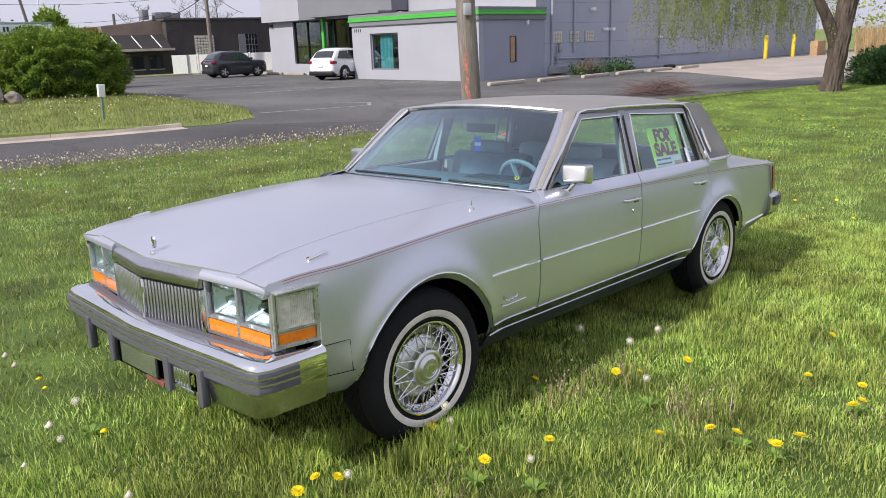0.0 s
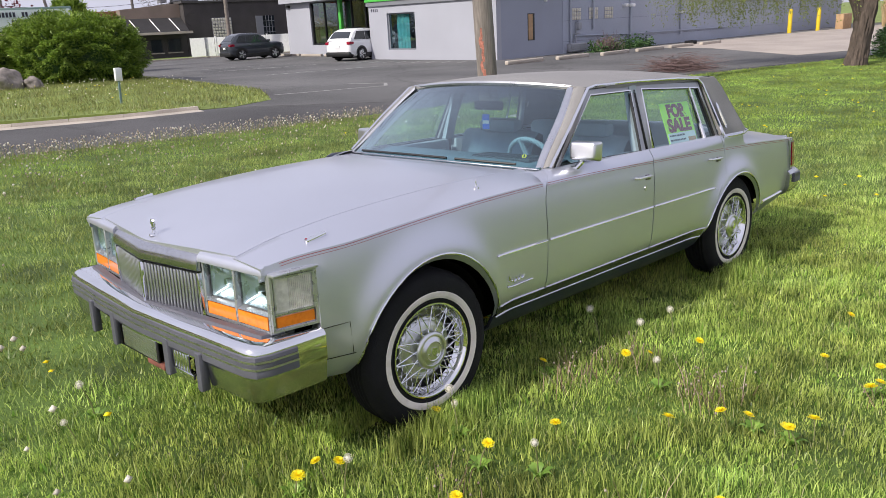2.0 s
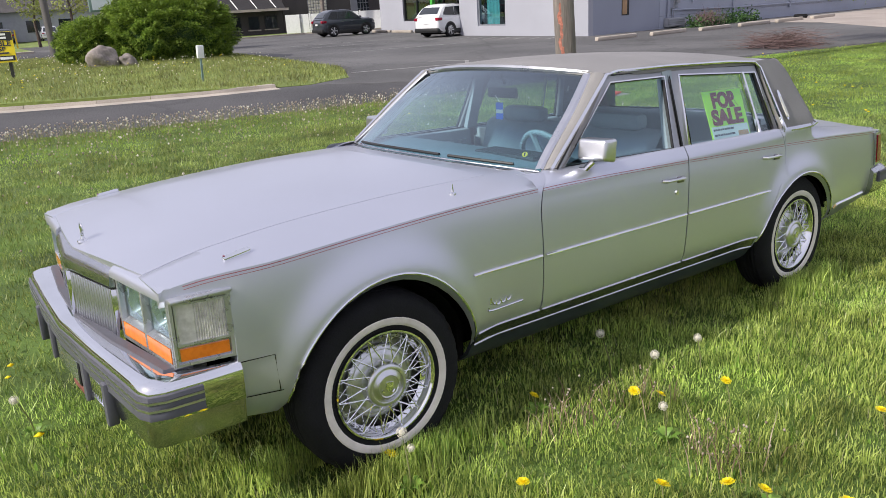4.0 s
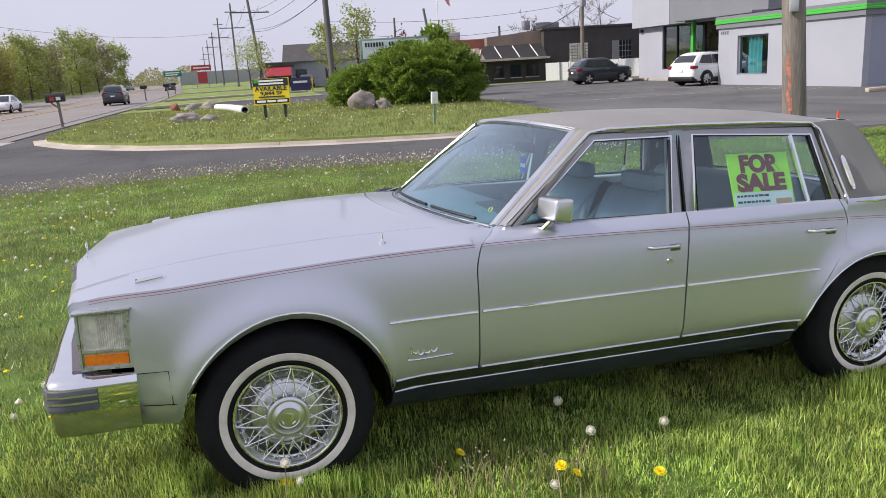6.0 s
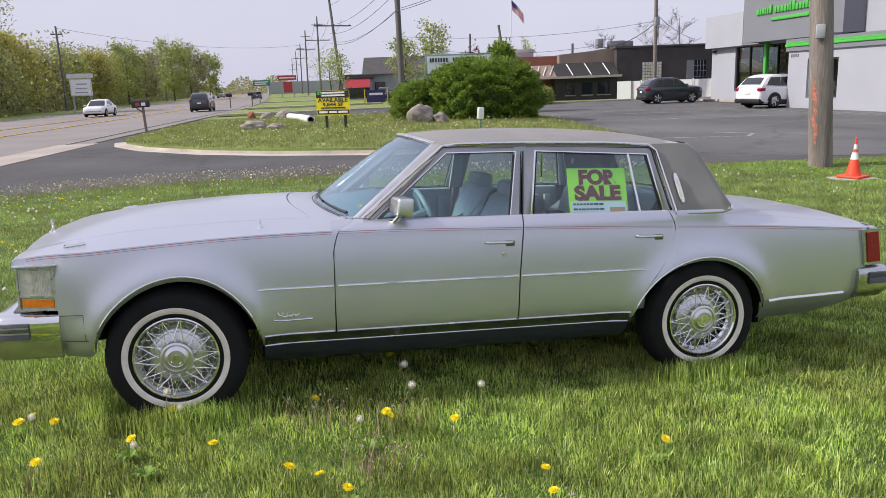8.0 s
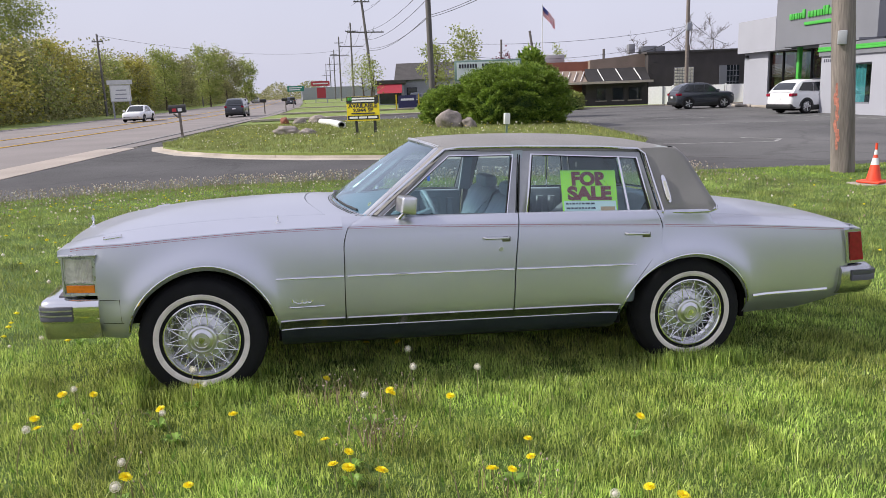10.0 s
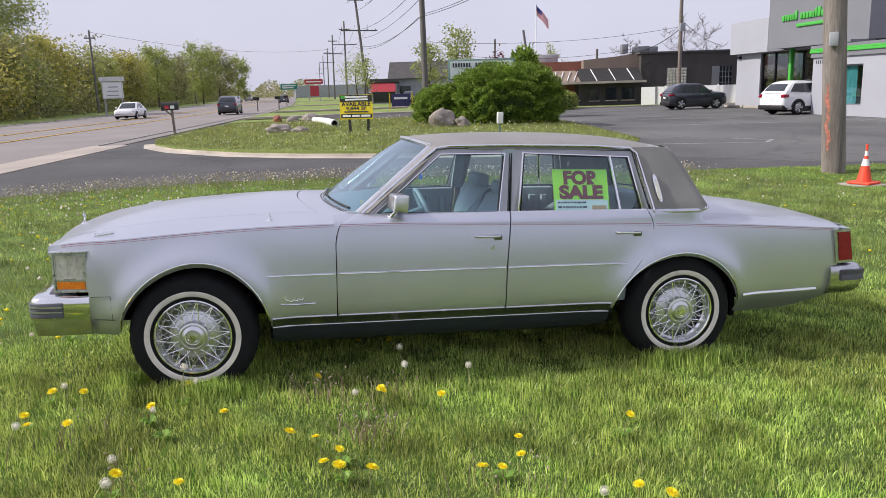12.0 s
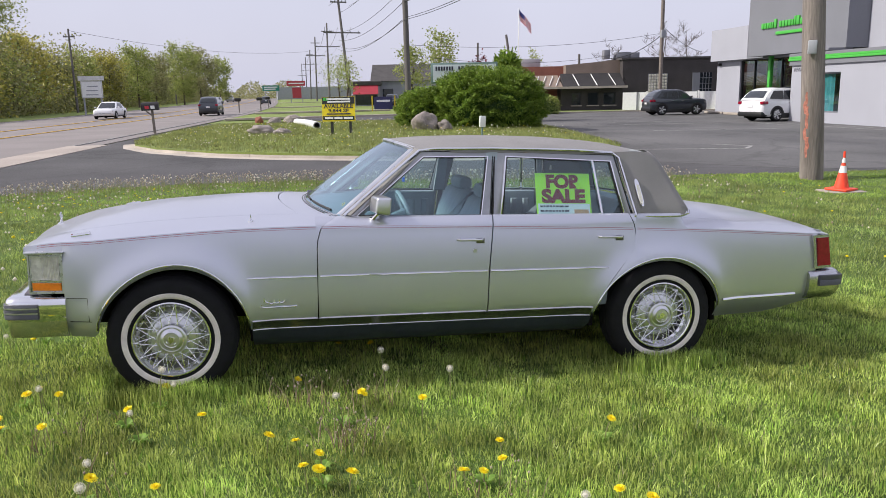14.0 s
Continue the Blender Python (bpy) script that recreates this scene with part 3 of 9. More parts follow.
def arch(x):
    """The height of the wheel arches' edge, or None away from them."""
    if abs(x - 0.02) < 0.39:
        return 0.345 + math.sqrt(max(0, 0.39**2 - (x - 0.02) ** 2))
    a = 0.455 if x < 2.87 else 0.415
    if abs(x - 2.87) < a:
        return 0.345 + 0.355 * math.sqrt(max(0, 1 - ((x - 2.87) / a) ** 2))
    return None


def side(x, z):
    """Half the body's width at a place along it and a height."""
    w = WID(x)
    w -= 0.026 * ((z - 0.62) / 0.28) ** 2 if z > 0.62 else 0.05 * ((0.62 - z) / 0.35) ** 2
    if z < 0.47 and x < 3.2:
        w -= 0.026 * ((0.47 - z) / 0.085) ** 2 if z > 0.385 else 0.026 + 0.3 * (0.385 - z)
    if z < 0.42 and x > 3.2:
        w -= 0.055 * ((0.42 - z) / 0.09) ** 1.3 * min(1, (x - 3.2) / 0.12)
    for cx, a, b in ((0.02, 0.39, 0.39), (2.87, 0.435, 0.355)):
        r = math.hypot((x - cx) / a, (z - 0.345) / b) if z > 0.3 else 9
        if r < 1.6:
            w += 0.026 * math.exp(-(((r - 1) / 0.20) ** 2))
    return w


def top_z(x, y):
    zc = HOOD_Z(x) if x < 1.5 else DECK_Z(x)
    zb = SHO(x)
    wt = side(x, zb)
    return zb + (zc - zb) * (1 - min(1, abs(y) / wt) ** 2.7)


def skin(x, lo, hi=None, nz=12, inner=None):
    """One upright row of body points, from lo to the shoulder, then inwards."""
    zb = SHO(x)
    zz = [lo + ((hi or zb) - lo) * k / nz for k in range(nz + 1)]
    row = [(x, side(x, z), z) for z in zz]
    if inner is not None and hi is None:
        row += inner(x, zb)
    return row


def to_top(seam):
    def f(x, zb):
        w, s = side(x, zb), seam(x)
        return [(x, y, top_z(x, y)) for y in [w + (s - w) * q for q in (0.02, 0.06, 0.12, 0.22, 0.4, 0.6, 0.8, 1.0)]]
    return f


def to_glass(x, zb):
    w = side(x, zb)
    return [(x, w + (0.834 - w) * a, zb + (0.957 - zb) * b) for a, b in ((0.06, 0.28), (0.2, 0.56), (0.45, 0.8), (0.75, 0.94), (1.0, 1.0))]


HOOD_Y = spl([(-0.8, 0.59), (-0.4, 0.62), (0.2, 0.655), (0.8, 0.69)])
DECK_Y = spl([(2.8, 0.70), (3.2, 0.70), (4.3, 0.66)])


def mirrored(rows, s):
    return [[(x, s * y, z) for x, y, z in r] for r in rows]


def hidden_edge(s, d=0.025):
    return lambda co: Vector((0, -s * d if abs(co.y) > 0.5 else 0, -d))


for s in (-1, 1):
    # front wing
    cols = [-0.685, -0.64, -0.58, -0.506, -0.505, -0.46, -0.42, -0.3895, *[0.02 - 0.39 * math.cos(math.pi * k / 22) for k in range(1, 22)], 0.4105, 0.46, 0.54, 0.62, 0.70, 0.768]
    rows = []
    for x in cols:
        lo = 0.803 if x < -0.5055 else max(arch(x) or 0, 0.375 if x < 0 else 0.385)
        rows.append(skin(x, lo, inner=to_top(HOOD_Y)))
    bm = bmesh.new()
    grid(bm, mirrored(rows, s))
    rim_in(bm, hidden_edge(s))
    wing = part("front_wing", bm, M["paint"], car, angle=50)
    # front door and rear door
    fx0 = spl([(0.28, 0.776), (0.38, 0.776), (0.68, 0.774), (0.86, 0.786), (0.915, 0.812), (0.957, 0.885)])
    rx1 = spl([(0.28, 2.400), (0.384, 2.415), (0.48, 2.452), (0.571, 2.502), (0.688, 2.603), (0.738, 2.652), (0.80, 2.668), (0.87, 2.664), (0.957, 2.628)])

    def shoulder(x, z):
        w = side(x, 0.886)
        return w + (0.834 - w) * max(0.0, (z - 0.886) / 0.071) ** 2.2 if z > 0.886 else side(x, z)

    bm = bmesh.new()
    zz = np.linspace(0.70, 0.957, 14)
    grid(bm, mirrored([[(x, shoulder(x, z) - 0.0005, z) for x in np.linspace(0.764, fx0(z) - 0.005, 5)] for z in zz], s))
    part("wing_corner", bm, M["paint"], car, angle=60)
    bm = bmesh.new()
    grid(bm, mirrored([[(x, shoulder(x, z) - 0.0005, z) for x in np.linspace(rx1(z) + 0.005, 2.685, 5)] for z in np.linspace(0.80, 0.957, 10)], s))
    part("quarter_corner", bm, M["paint"], car, angle=60)
    fx0 = spl([(0.28, 0.776), (0.38, 0.776), (0.68, 0.774), (0.86, 0.786), (0.915, 0.812), (0.957, 0.885)])
    fx1 = spl([(0.28, 1.741), (0.39, 1.744), (0.65, 1.748), (0.9, 1.770), (0.957, 1.773)])
    rx1 = spl([(0.28, 2.400), (0.384, 2.415), (0.48, 2.452), (0.571, 2.502), (0.688, 2.603), (0.738, 2.652), (0.80, 2.668), (0.87, 2.664), (0.957, 2.628)])
    for name, a, b, off in (("front_door", fx0, fx1, 0.0), ("rear_door", fx1, rx1, 0.007)):
        rows = []
        for k in range(23):
            u = k / 22
            col = []
            for j in range(15):
                z = 0.385 + (0.886 - 0.385) * j / 14
                x = a(z) + off + (b(z) - a(z) - off) * u
                col.append((x, side(x, z), z))
            for q in (0.1, 0.3, 0.5, 0.7, 0.85, 1.0):
                z = 0.886 + 0.071 * q
                x = a(z) + off + (b(z) - a(z) - off) * u
                w = side(x, 0.886)
                t = q ** 2.2
                col.append((x, w + (0.834 - w) * t, z))
            rows.append(col)
        bm = bmesh.new()
        grid(bm, mirrored(rows, s))
        rim_in(bm, (0, -s * 0.022, 0))
        door = part(name, bm, M["paint"], car, angle=50)
        # handle and lock
        hx = 1.56 if name == "front_door" else 2.425
        w = side(hx, 0.80)
        bm = bmesh.new()
        hz = 0.815 if name == "front_door" else 0.818
        tube(bm, [(hx, s * w, hz), (hx + 0.01, s * (w + 0.022), hz), (hx + 0.14, s * (w + 0.024), hz), (hx + 0.15, s * w, hz)], 0.007, 8)
        part("handle", bm, M["satin"], door, "chrome pull handle")
        bm = bmesh.new()
        box(bm, hx + 0.112, hx + 0.160, s * w - 0.006, s * w + 0.006, hz - 0.022, hz + 0.006, 0.003)
        part("latch_button", bm, M["darkchrome"], door, "dark latch button")
        if name == "front_door":
            bm = bmesh.new()
            lathe(bm, [(0.0001, 0.006), (0.012, 0.006), (0.014, 0.0)], 14)
            part("lock", bm, M["satin"], door, at=pose(hx + 0.105, s * (w + 0.004), 0.755, 0, 0, 180 if s < 0 else 0))
        # glass, frame
        Y = lambda z: s * (0.838 - 0.36 * (z - 0.93))
        P = lambda x, z, o=0: (x, Y(z) + s * o, z)
        if name == "front_door":
            gl = [[(0.998, 0.955), (1.390, 1.300), (1.770, 1.302), (1.708, 0.952)]]
            outer = [(0.955, 0.950), (1.372, 1.330), (1.805, 1.332), (1.762, 0.950)]
        else:
            gl = [[(1.835, 0.952), (1.888, 1.303), (2.412, 1.284), (2.452, 0.938)], [(2.440, 1.283), (2.540, 1.276), (2.606, 0.938), (2.478, 0.938)]]
            outer = [(1.785, 0.950), (1.822, 1.332), (2.568, 1.312), (2.655, 0.938)]
        for g in gl:
            bm = bmesh.new()
            bm.faces.new([bm.verts.new(P(x, z, -0.010)) for x, z in g])
            part("window_glass", bm, M["glass"], door, "tinted side glass", smooth=False)
        inner = gl[0] if len(gl) == 1 else [gl[0][0], gl[0][1], gl[1][1], gl[1][2]]
        if name == "rear_door":
            inner = [(1.835, 0.952), (1.888, 1.303), (2.540, 1.276), (2.606, 0.938)]
        bm = bmesh.new()
        ringframe(bm, [P(*p) for p in outer], [P(*p) for p in inner], (0, -s * 0.03, 0))
        part("window_frame", bm, M["framemetal"], door)
        bm = bmesh.new()
        grow = lambda pts, k: [(sum(p[0] for p in pts) / len(pts) + (p[0] - sum(p[0] for p in pts) / len(pts)) * (1 + k * 0.8), sum(p[1] for p in pts) / len(pts) + (p[1] - sum(p[1] for p in pts) / len(pts)) * (1 + k)) for p in pts]
        ringframe(bm, [P(*p, 0.006) for p in grow(inner, 0.032)], [P(*p, 0.006) for p in inner], (0, -s * 0.018, 0))
        if name == "rear_door":
            tube(bm, [P(2.426, 1.284, 0.0), P(2.465, 0.938, 0.0)], 0.011, 6)
        part("window_trim", bm, M["chrome"], door, "bright metal window trim")
        bm = bmesh.new()
        ringframe(bm, [P(*p, 0.003) for p in grow(outer, 0.022)], [P(*p, 0.003) for p in grow(outer, 0.0)], (0, -s * 0.02, 0))
        k = grow(inner, -0.03)
        ringframe(bm, [P(*p, 0.0) for p in inner], [P(*p, 0.0) for p in k], (0, -s * 0.012, 0))
        part("window_seal", bm, M["black"], door)
        # inner trim panel
        bm = bmesh.new()
        x0, x1 = (0.93, 1.73) if name == "front_door" else (1.80, 2.55)
        box(bm, x0, x1, s * 0.76 - 0.03, s * 0.76 + 0.03, 0.40, 0.945, 0.012)
        for q in range(7):
            xx = x0 + 0.08 + (x1 - x0 - 0.16) * q / 6
            tube(bm, [(xx, s * 0.73, 0.62), (xx, s * 0.725, 0.88)], 0.03, 6)
        part("inner_panel", bm, M["leather"], door, "pale blue padded inner panel")
    # rear wing
    cols = [2.87 + 0.415 * math.cos(math.pi / 2 * (1 - k / 12)) for k in range(0, 13)]
    cols = [2.676, 2.70, 2.74, 2.79, 2.83, *cols[:-1], 3.2845, 3.2855, 3.34, 3.42, 3.52, 3.62, 3.72, 3.82, 3.92, 3.99, 4.04]
    rows = []
    for x in cols:
        lo = max(arch(x) or 0, 0.305 if x < 3.75 else 0.305 + 0.30 * (x - 3.75))
        rows.append(skin(x, lo, inner=to_glass if x < 2.98 else to_top(DECK_Y)))
    n = max(len(r) for r in rows)
    rows = [r + [r[-1]] * (n - len(r)) for r in rows]
    bm = bmesh.new()
    grid(bm, mirrored(rows, s))
    lip = []
    for k in range(17):
        th = math.pi * (0.5 + 0.5 * (1 - k / 16))
        x = 2.87 + 0.4545 * math.cos(th)
        if x > 2.676:
            break
        zt = float(np.interp(x, [2.415, 2.452, 2.502, 2.603, 2.652, 2.668, 2.68], [0.385, 0.48, 0.571, 0.688, 0.738, 0.80, 0.87]))
        lo = arch(x) or 0.385
        lip.append([(x, side(x, z), z) for z in [lo + (max(zt, lo + 0.002) - lo) * q / 6 for q in range(7)]])
    x = 2.676
    lip.append([(x, side(x, z), z) for z in [arch(x) + (0.87 - arch(x)) * q / 6 for q in range(7)]])
    grid(bm, mirrored(lip, s))
    bmesh.ops.remove_doubles(bm, verts=bm.verts, dist=0.0005)
    rim_in(bm, hidden_edge(s, 0.02))
    rear_wing = part("rear_wing", bm, M["paint"], car, angle=50)
    # wheel arch mouldings
    for nm, owner, cx in (("f", wing, 0.02), ("r", rear_wing, 2.87)):
        bm = bmesh.new()
        pts = []
        for k in range(27):
            th = math.pi * (1 - k / 26)
            a = 0.39 if cx < 1 else (0.455 if math.cos(th) < 0 else 0.415)
            b = 0.39 if cx < 1 else 0.355
            x, z = cx + a * math.cos(th), 0.345 + b * math.sin(th)
            if z > 0.375:
                pts.append((x, s * (side(x, z) + 0.003), z))
        tube(bm, pts, 0.0048, 6)
        part("arch_moulding", bm, M["chrome"], owner, "chrome wheel arch trim")
    # sill, with its shade put into the dark blue grey, and its bright mouldings
    bm = bmesh.new()
    rows = [[(x, s * (side(x, z) - dd), z) for z, dd in ((0.222, 0.10), (0.234, 0.05), (0.262, 0.018), (0.305, 0.008), (0.345, 0.006), (0.382, 0.004))] for x in np.linspace(0.415, 2.41, 20)]
    grid(bm, rows)
    rim_in(bm, (0, -s * 0.02, 0))
    part("sill", bm, M["sillpaint"], car, "grey lower sill panel darkened for its shade")
    bm = bmesh.new()
    grid(bm, [[(x, s * (side(x, z) + 0.003), z) for z in (0.366, 0.378, 0.398, 0.412)] for x in np.linspace(0.418, 2.40, 24)])
    rim_in(bm, (0, -s * 0.01, 0))
    part("sill_moulding", bm, M["sillmetal"], car, "polished sill moulding")

    def strake(x0, x1, z, h, d, n=16):
        b = bmesh.new()
        grid(b, [[(x, s * (side(x, zz) + o), zz) for zz, o in ((z - h, 0), (z - h * 0.75, d), (z - h * 0.35, d), (z + h, 0))] for x in np.linspace(x0, x1, n)])
        return rim_in(b, (0, -s * 0.004, 0))

    for x0, x1 in ((0.418, 0.766), (0.782, 1.738), (1.755, 2.405)):
        part("lower_strip", strake(x0, x1, 0.418, 0.0045, 0.007), M["dullchrome"], car, "thin chrome strip")
    part("lower_strip", strake(0.418, 2.40, 0.362, 0.0045, 0.007), M["dullchrome"], car, "thin chrome strip")
    part("lower_strip", strake(3.31, 3.90, 0.425, 0.008, 0.008), M["chrome"], car, "thin chrome strip")
    for x0, x1 in ((0.40, 0.764), (0.784, 1.741), (1.757, 2.49)):
        part("side_moulding", strake(x0, x1, 0.655, 0.0056, 0.009), M["chrome"], car, "chrome and grey side moulding")
    for dz, w in ((0.004, 0.0014), (-0.006, 0.0010)):
        for x0, x1 in ((-0.62, 0.766), (0.795, 1.765), (1.780, 2.655), (2.682, 4.0)):
            b = bmesh.new()
            grid(b, [[(x, s * (side(x, SHO(x) - 0.012 + dz + q * w) + 0.0012), SHO(x) - 0.012 + dz + q * w) for q in (-1, 1)] for x in np.linspace(x0, x1, 30)])
            part("pinstripe", b, M["pin"], car, "fine dark red pinstripe")
    # badge: a raised flowing line with an underline
    bm = bmesh.new()
    pts = []
    for k in range(64):
        t = k / 63
        x = 0.475 + 0.112 * t + 0.006 * math.cos(t * 26)
        z = 0.520 + 0.012 * math.sin(t * 26) * (1 - 0.3 * t) + 0.008 * t + (0.024 * math.exp(-((t - 0.12) / 0.08) ** 2))
        pts.append((x, s * (side(x, 0.51) + 0.004), z))
    tube(bm, pts, 0.0036, 5)
    tube(bm, [(0.472, s * (side(0.48, 0.50) + 0.004), 0.510), (0.466, s * (side(0.47, 0.49) + 0.004), 0.499), (0.50, s * (side(0.50, 0.49) + 0.004), 0.494), (0.655, s * (side(0.65, 0.49) + 0.004), 0.497)], 0.0034, 5)
    part("badge", bm, M["chrome"], car, "chrome flowing badge")
    # bulb filler panel seam ahead of the front wheel
    bm = bmesh.new()
    tube(bm, [(-0.498, s * (side(-0.495, 0.575) + 0.0005), 0.575), (-0.40, s * (side(-0.40, 0.578) + 0.0005), 0.578), (-0.395, s * (side(-0.395, 0.46) + 0.0005), 0.45), (-0.385, s * (side(-0.39, 0.45) + 0.0005), 0.449), (-0.49, s * (side(-0.49, 0.45) + 0.0005), 0.447)], 0.0016, 4)
    part("panel_seam", bm, M["under"], wing)
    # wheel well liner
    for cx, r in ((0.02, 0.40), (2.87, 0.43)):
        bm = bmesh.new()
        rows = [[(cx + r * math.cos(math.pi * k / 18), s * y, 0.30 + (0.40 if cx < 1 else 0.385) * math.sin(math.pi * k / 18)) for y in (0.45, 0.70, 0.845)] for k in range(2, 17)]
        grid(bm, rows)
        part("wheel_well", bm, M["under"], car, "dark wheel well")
    # added panels beside the wheels, closing the gap with painted shade
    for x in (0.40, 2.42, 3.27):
        part("splash_panel", boxm(x, x + 0.03, min(s * 0.40, s * 0.80), max(s * 0.40, s * 0.80), 0.275, 0.44), M["under"], car, "near-black panel standing in for shade beside the wheel", smooth=False)
    # mirror
    w = 0.835
    bm = bmesh.new()
    box(bm, -0.036, 0.048, -0.078, 0.078, -0.052, 0.052)
    for v in bm.verts:
        if v.co.x < 0:
            v.co.y *= 0.90
            v.co.z *= 0.86
    bmesh.ops.bevel(bm, geom=list(bm.edges), offset=0.014, segments=4, affect="EDGES", profile=0.5)
    mir = part("door_mirror", bm, M["satin"], car, "chrome door mirror", angle=60, at=pose(1.115, s * 0.893, 1.032, 0, 6, -s * 10))
    bm = bmesh.new()
    tube(bm, [(1.06, s * 0.835, 0.935), (1.085, s * 0.862, 0.938), (1.11, s * 0.885, 0.975)], [0.018, 0.014, 0.013], 8)
    box(bm, 1.03, 1.14, s * 0.842 - 0.016, s * 0.842 + 0.016, 0.922, 0.938, 0.006)
    part("mirror_stalk", bm, M["chrome"], car)
    # windscreen pillar and its trim
    A0, A1 = (0.902, 0.787, 0.952), (1.352, 0.614, 1.346)
    B0, B1 = (0.990, 0.832, 0.952), (1.384, 0.692, 1.335)
    bm = bmesh.new()
    bow = lambda p, q, t, o: tuple(p[i] + (q[i] - p[i]) * t + o[i] * math.sin(math.pi * t) for i in range(3))
    rows = []
    for k in range(11):
        t = k / 10
        a, b = bow(A0, A1, t, (0, 0.006, 0.006)), bow(B0, B1, t, (0, 0.006, 0.006))
        m = tuple((p + q) / 2 + d for p, q, d in zip(a, b, (-0.012, 0.014, 0.012)))
        rows.append([(p[0], s * p[1], p[2]) for p in ((a[0] + 0.03, a[1] - 0.05, a[2] - 0.03), a, m, b, (b[0] + 0.02, b[1] - 0.05, b[2] - 0.03))])
    grid(bm, rows)
    part("pillar", bm, M["vinyl"], car, "vinyl covered windscreen pillar", angle=60)
    bm = bmesh.new()
    pts = [bow(A0, A1, 0.975 * k / 10, (0, 0.006, 0.006)) for k in range(11)]
    grid(bm, [[(p[0] - 0.012 + o[0], s * (p[1] + o[1]), p[2] + o[2]) for o in ((-0.012, -0.016, -0.004), (-0.008, -0.010, 0.007), (0.010, 0.008, 0.012), (0.018, 0.014, 0.004))] for p in pts])
    part("pillar_trim", bm, M["satin"], car, "bright windscreen side trim")
    # sail panel behind the rear door
    o4 = [(2.592, 1.338), (2.672, 0.945), (2.985, 0.945), (3.045, 0.968), (2.815, 1.325)]
    bm = bmesh.new()
    yv = lambda z: 0.846 - 0.36 * (z - 0.93)
    nu, rows = 8, []
    L = [(2.585, 1.345), (2.66, 0.945)]
    for k in range(13):
        t = k / 12
        z = 1.335 + (0.948 - 1.335) * t
        x0 = 2.582 + (2.668 - 2.582) * t
        x1 = float(np.interp(z, [0.94, 0.965, 1.15, 1.28, 1.335], [2.985, 3.035, 2.935, 2.862, 2.80]))
        row = [(x0 + (x1 - x0) * q / nu, s * yv(z), z) for q in range(nu + 1)]
        row += [(x1 + 0.018, s * (yv(z) - 0.02), z + 0.002), (x1 + 0.03, s * (yv(z) - 0.07), z + 0.004), (x1 + 0.035, s * (yv(z) - 0.17), z + 0.006)]
        rows.append(row)
    grid(bm, rows)
    rim_in(bm, (0, -s * 0.02, 0))
    part("sail_panel", bm, M["vinyl"], car, "grey vinyl rear roof pillar", angle=60)
    bm = bmesh.new()
    tube(bm, [(2.665, s * 0.852, 0.936), (2.84, s * 0.857, 0.934), (2.985, s * 0.852, 0.938), (3.03, s * 0.845, 0.958), (3.052, s * 0.80, 0.975)], 0.008, 6)
    part("roof_edge_trim", bm, M["chrome"], car, "chrome strip under the vinyl")
    # side lamp on the sail panel
    bm = bmesh.new()
    z0, z1 = 1.005, 1.172
    pts = []
    for k in range(20):
        a = 2 * math.pi * k / 20
        z = (z0 + z1) / 2 + 0.085 * math.copysign(abs(math.sin(a)) ** 0.6, math.sin(a))
        x = 2.706 - 0.03 * (z - 1.088) / 0.085 * 0.5 + 0.016 * math.copysign(abs(math.cos(a)) ** 0.8, math.cos(a))
        pts.append((x, s * (yv(z) + 0.002), z))
    prism(bm, pts, (0, s * 0.014, 0))
    lampo = part("side_marker", bm, M["chrome"], car, "slim chrome framed pillar lamp")
    bm = bmesh.new()
    prism(bm, [(2.706 + (p[0] - 2.706) * 0.62, p[1], 1.088 + (p[2] - 1.088) * 0.82) for p in pts], (0, s * 0.018, 0))
    part("lens", bm, M["clear"], lampo)
    # drip rail over the doors
    bm = bmesh.new()
    pts = [(0.925, 0.832, 0.962), (1.15, 0.765, 1.165), (1.365, 0.700, 1.338), (1.45, 0.694, 1.349), (1.8, 0.692, 1.352), (2.3, 0.694, 1.345), (2.55, 0.698, 1.332), (2.60, 0.708, 1.30), (2.672, 0.845, 0.95)]
    tube(bm, [(x, s * (y + 0.008), z) for x, y, z in pts], 0.008, 6)
    part("drip_rail", bm, M["chrome"], car, "bright drip rail above the doors")
    # tail lamp, wrapping the corner
    bm = bmesh.new()
    prism(bm, [(3.988, s * 0.808, 0.806), (4.022, s * 0.806, 0.588), (4.168, s * 0.772, 0.588), (4.128, s * 0.774, 0.806)], (0, -s * 0.10, 0))
    tl = part("tail_lamp", bm, M["bezelmetal"], car, "red tail lamp in a chrome surround")
    bm = bmesh.new()
    prism(bm, [(4.022, s * 0.808, 0.790), (4.048, s * 0.804, 0.606), (4.158, s * 0.779, 0.606), (4.122, s * 0.781, 0.790)], (0, -s * 0.05, 0))
    part("lens", bm, M["red"], tl, "dark red lens")
    # indicator chips on the wings and radio aerial stub
    zc = top_z(-0.435, 0.752)
    AT = pose(-0.435, s * 0.752, zc, 0, -9, -s * 4)
    chip = part("wing_indicator", boxm(-0.05, 0.05, -0.011, 0.011, -0.010, 0.015, 0.006), M["chrome"], car, "chrome wing top indicator", at=AT)
    part("lens", boxm(-0.046, -0.040, -0.004, 0.004, 0.0155, 0.017), M["red"], chip)

# aerial, near side wing only
zc = top_z(0.42, 0.785)
bm = bmesh.new()
lathe(bm, [(0.016, -0.006), (0.015, 0.004), (0.006, 0.008), (0.0022, 0.035), (0.003, 0.040), (0.0001, 0.042)], 10, axis="z")
part("aerial", bm, M["chrome"], car, "short chrome aerial stub", at=pose(0.42, -0.785, zc))

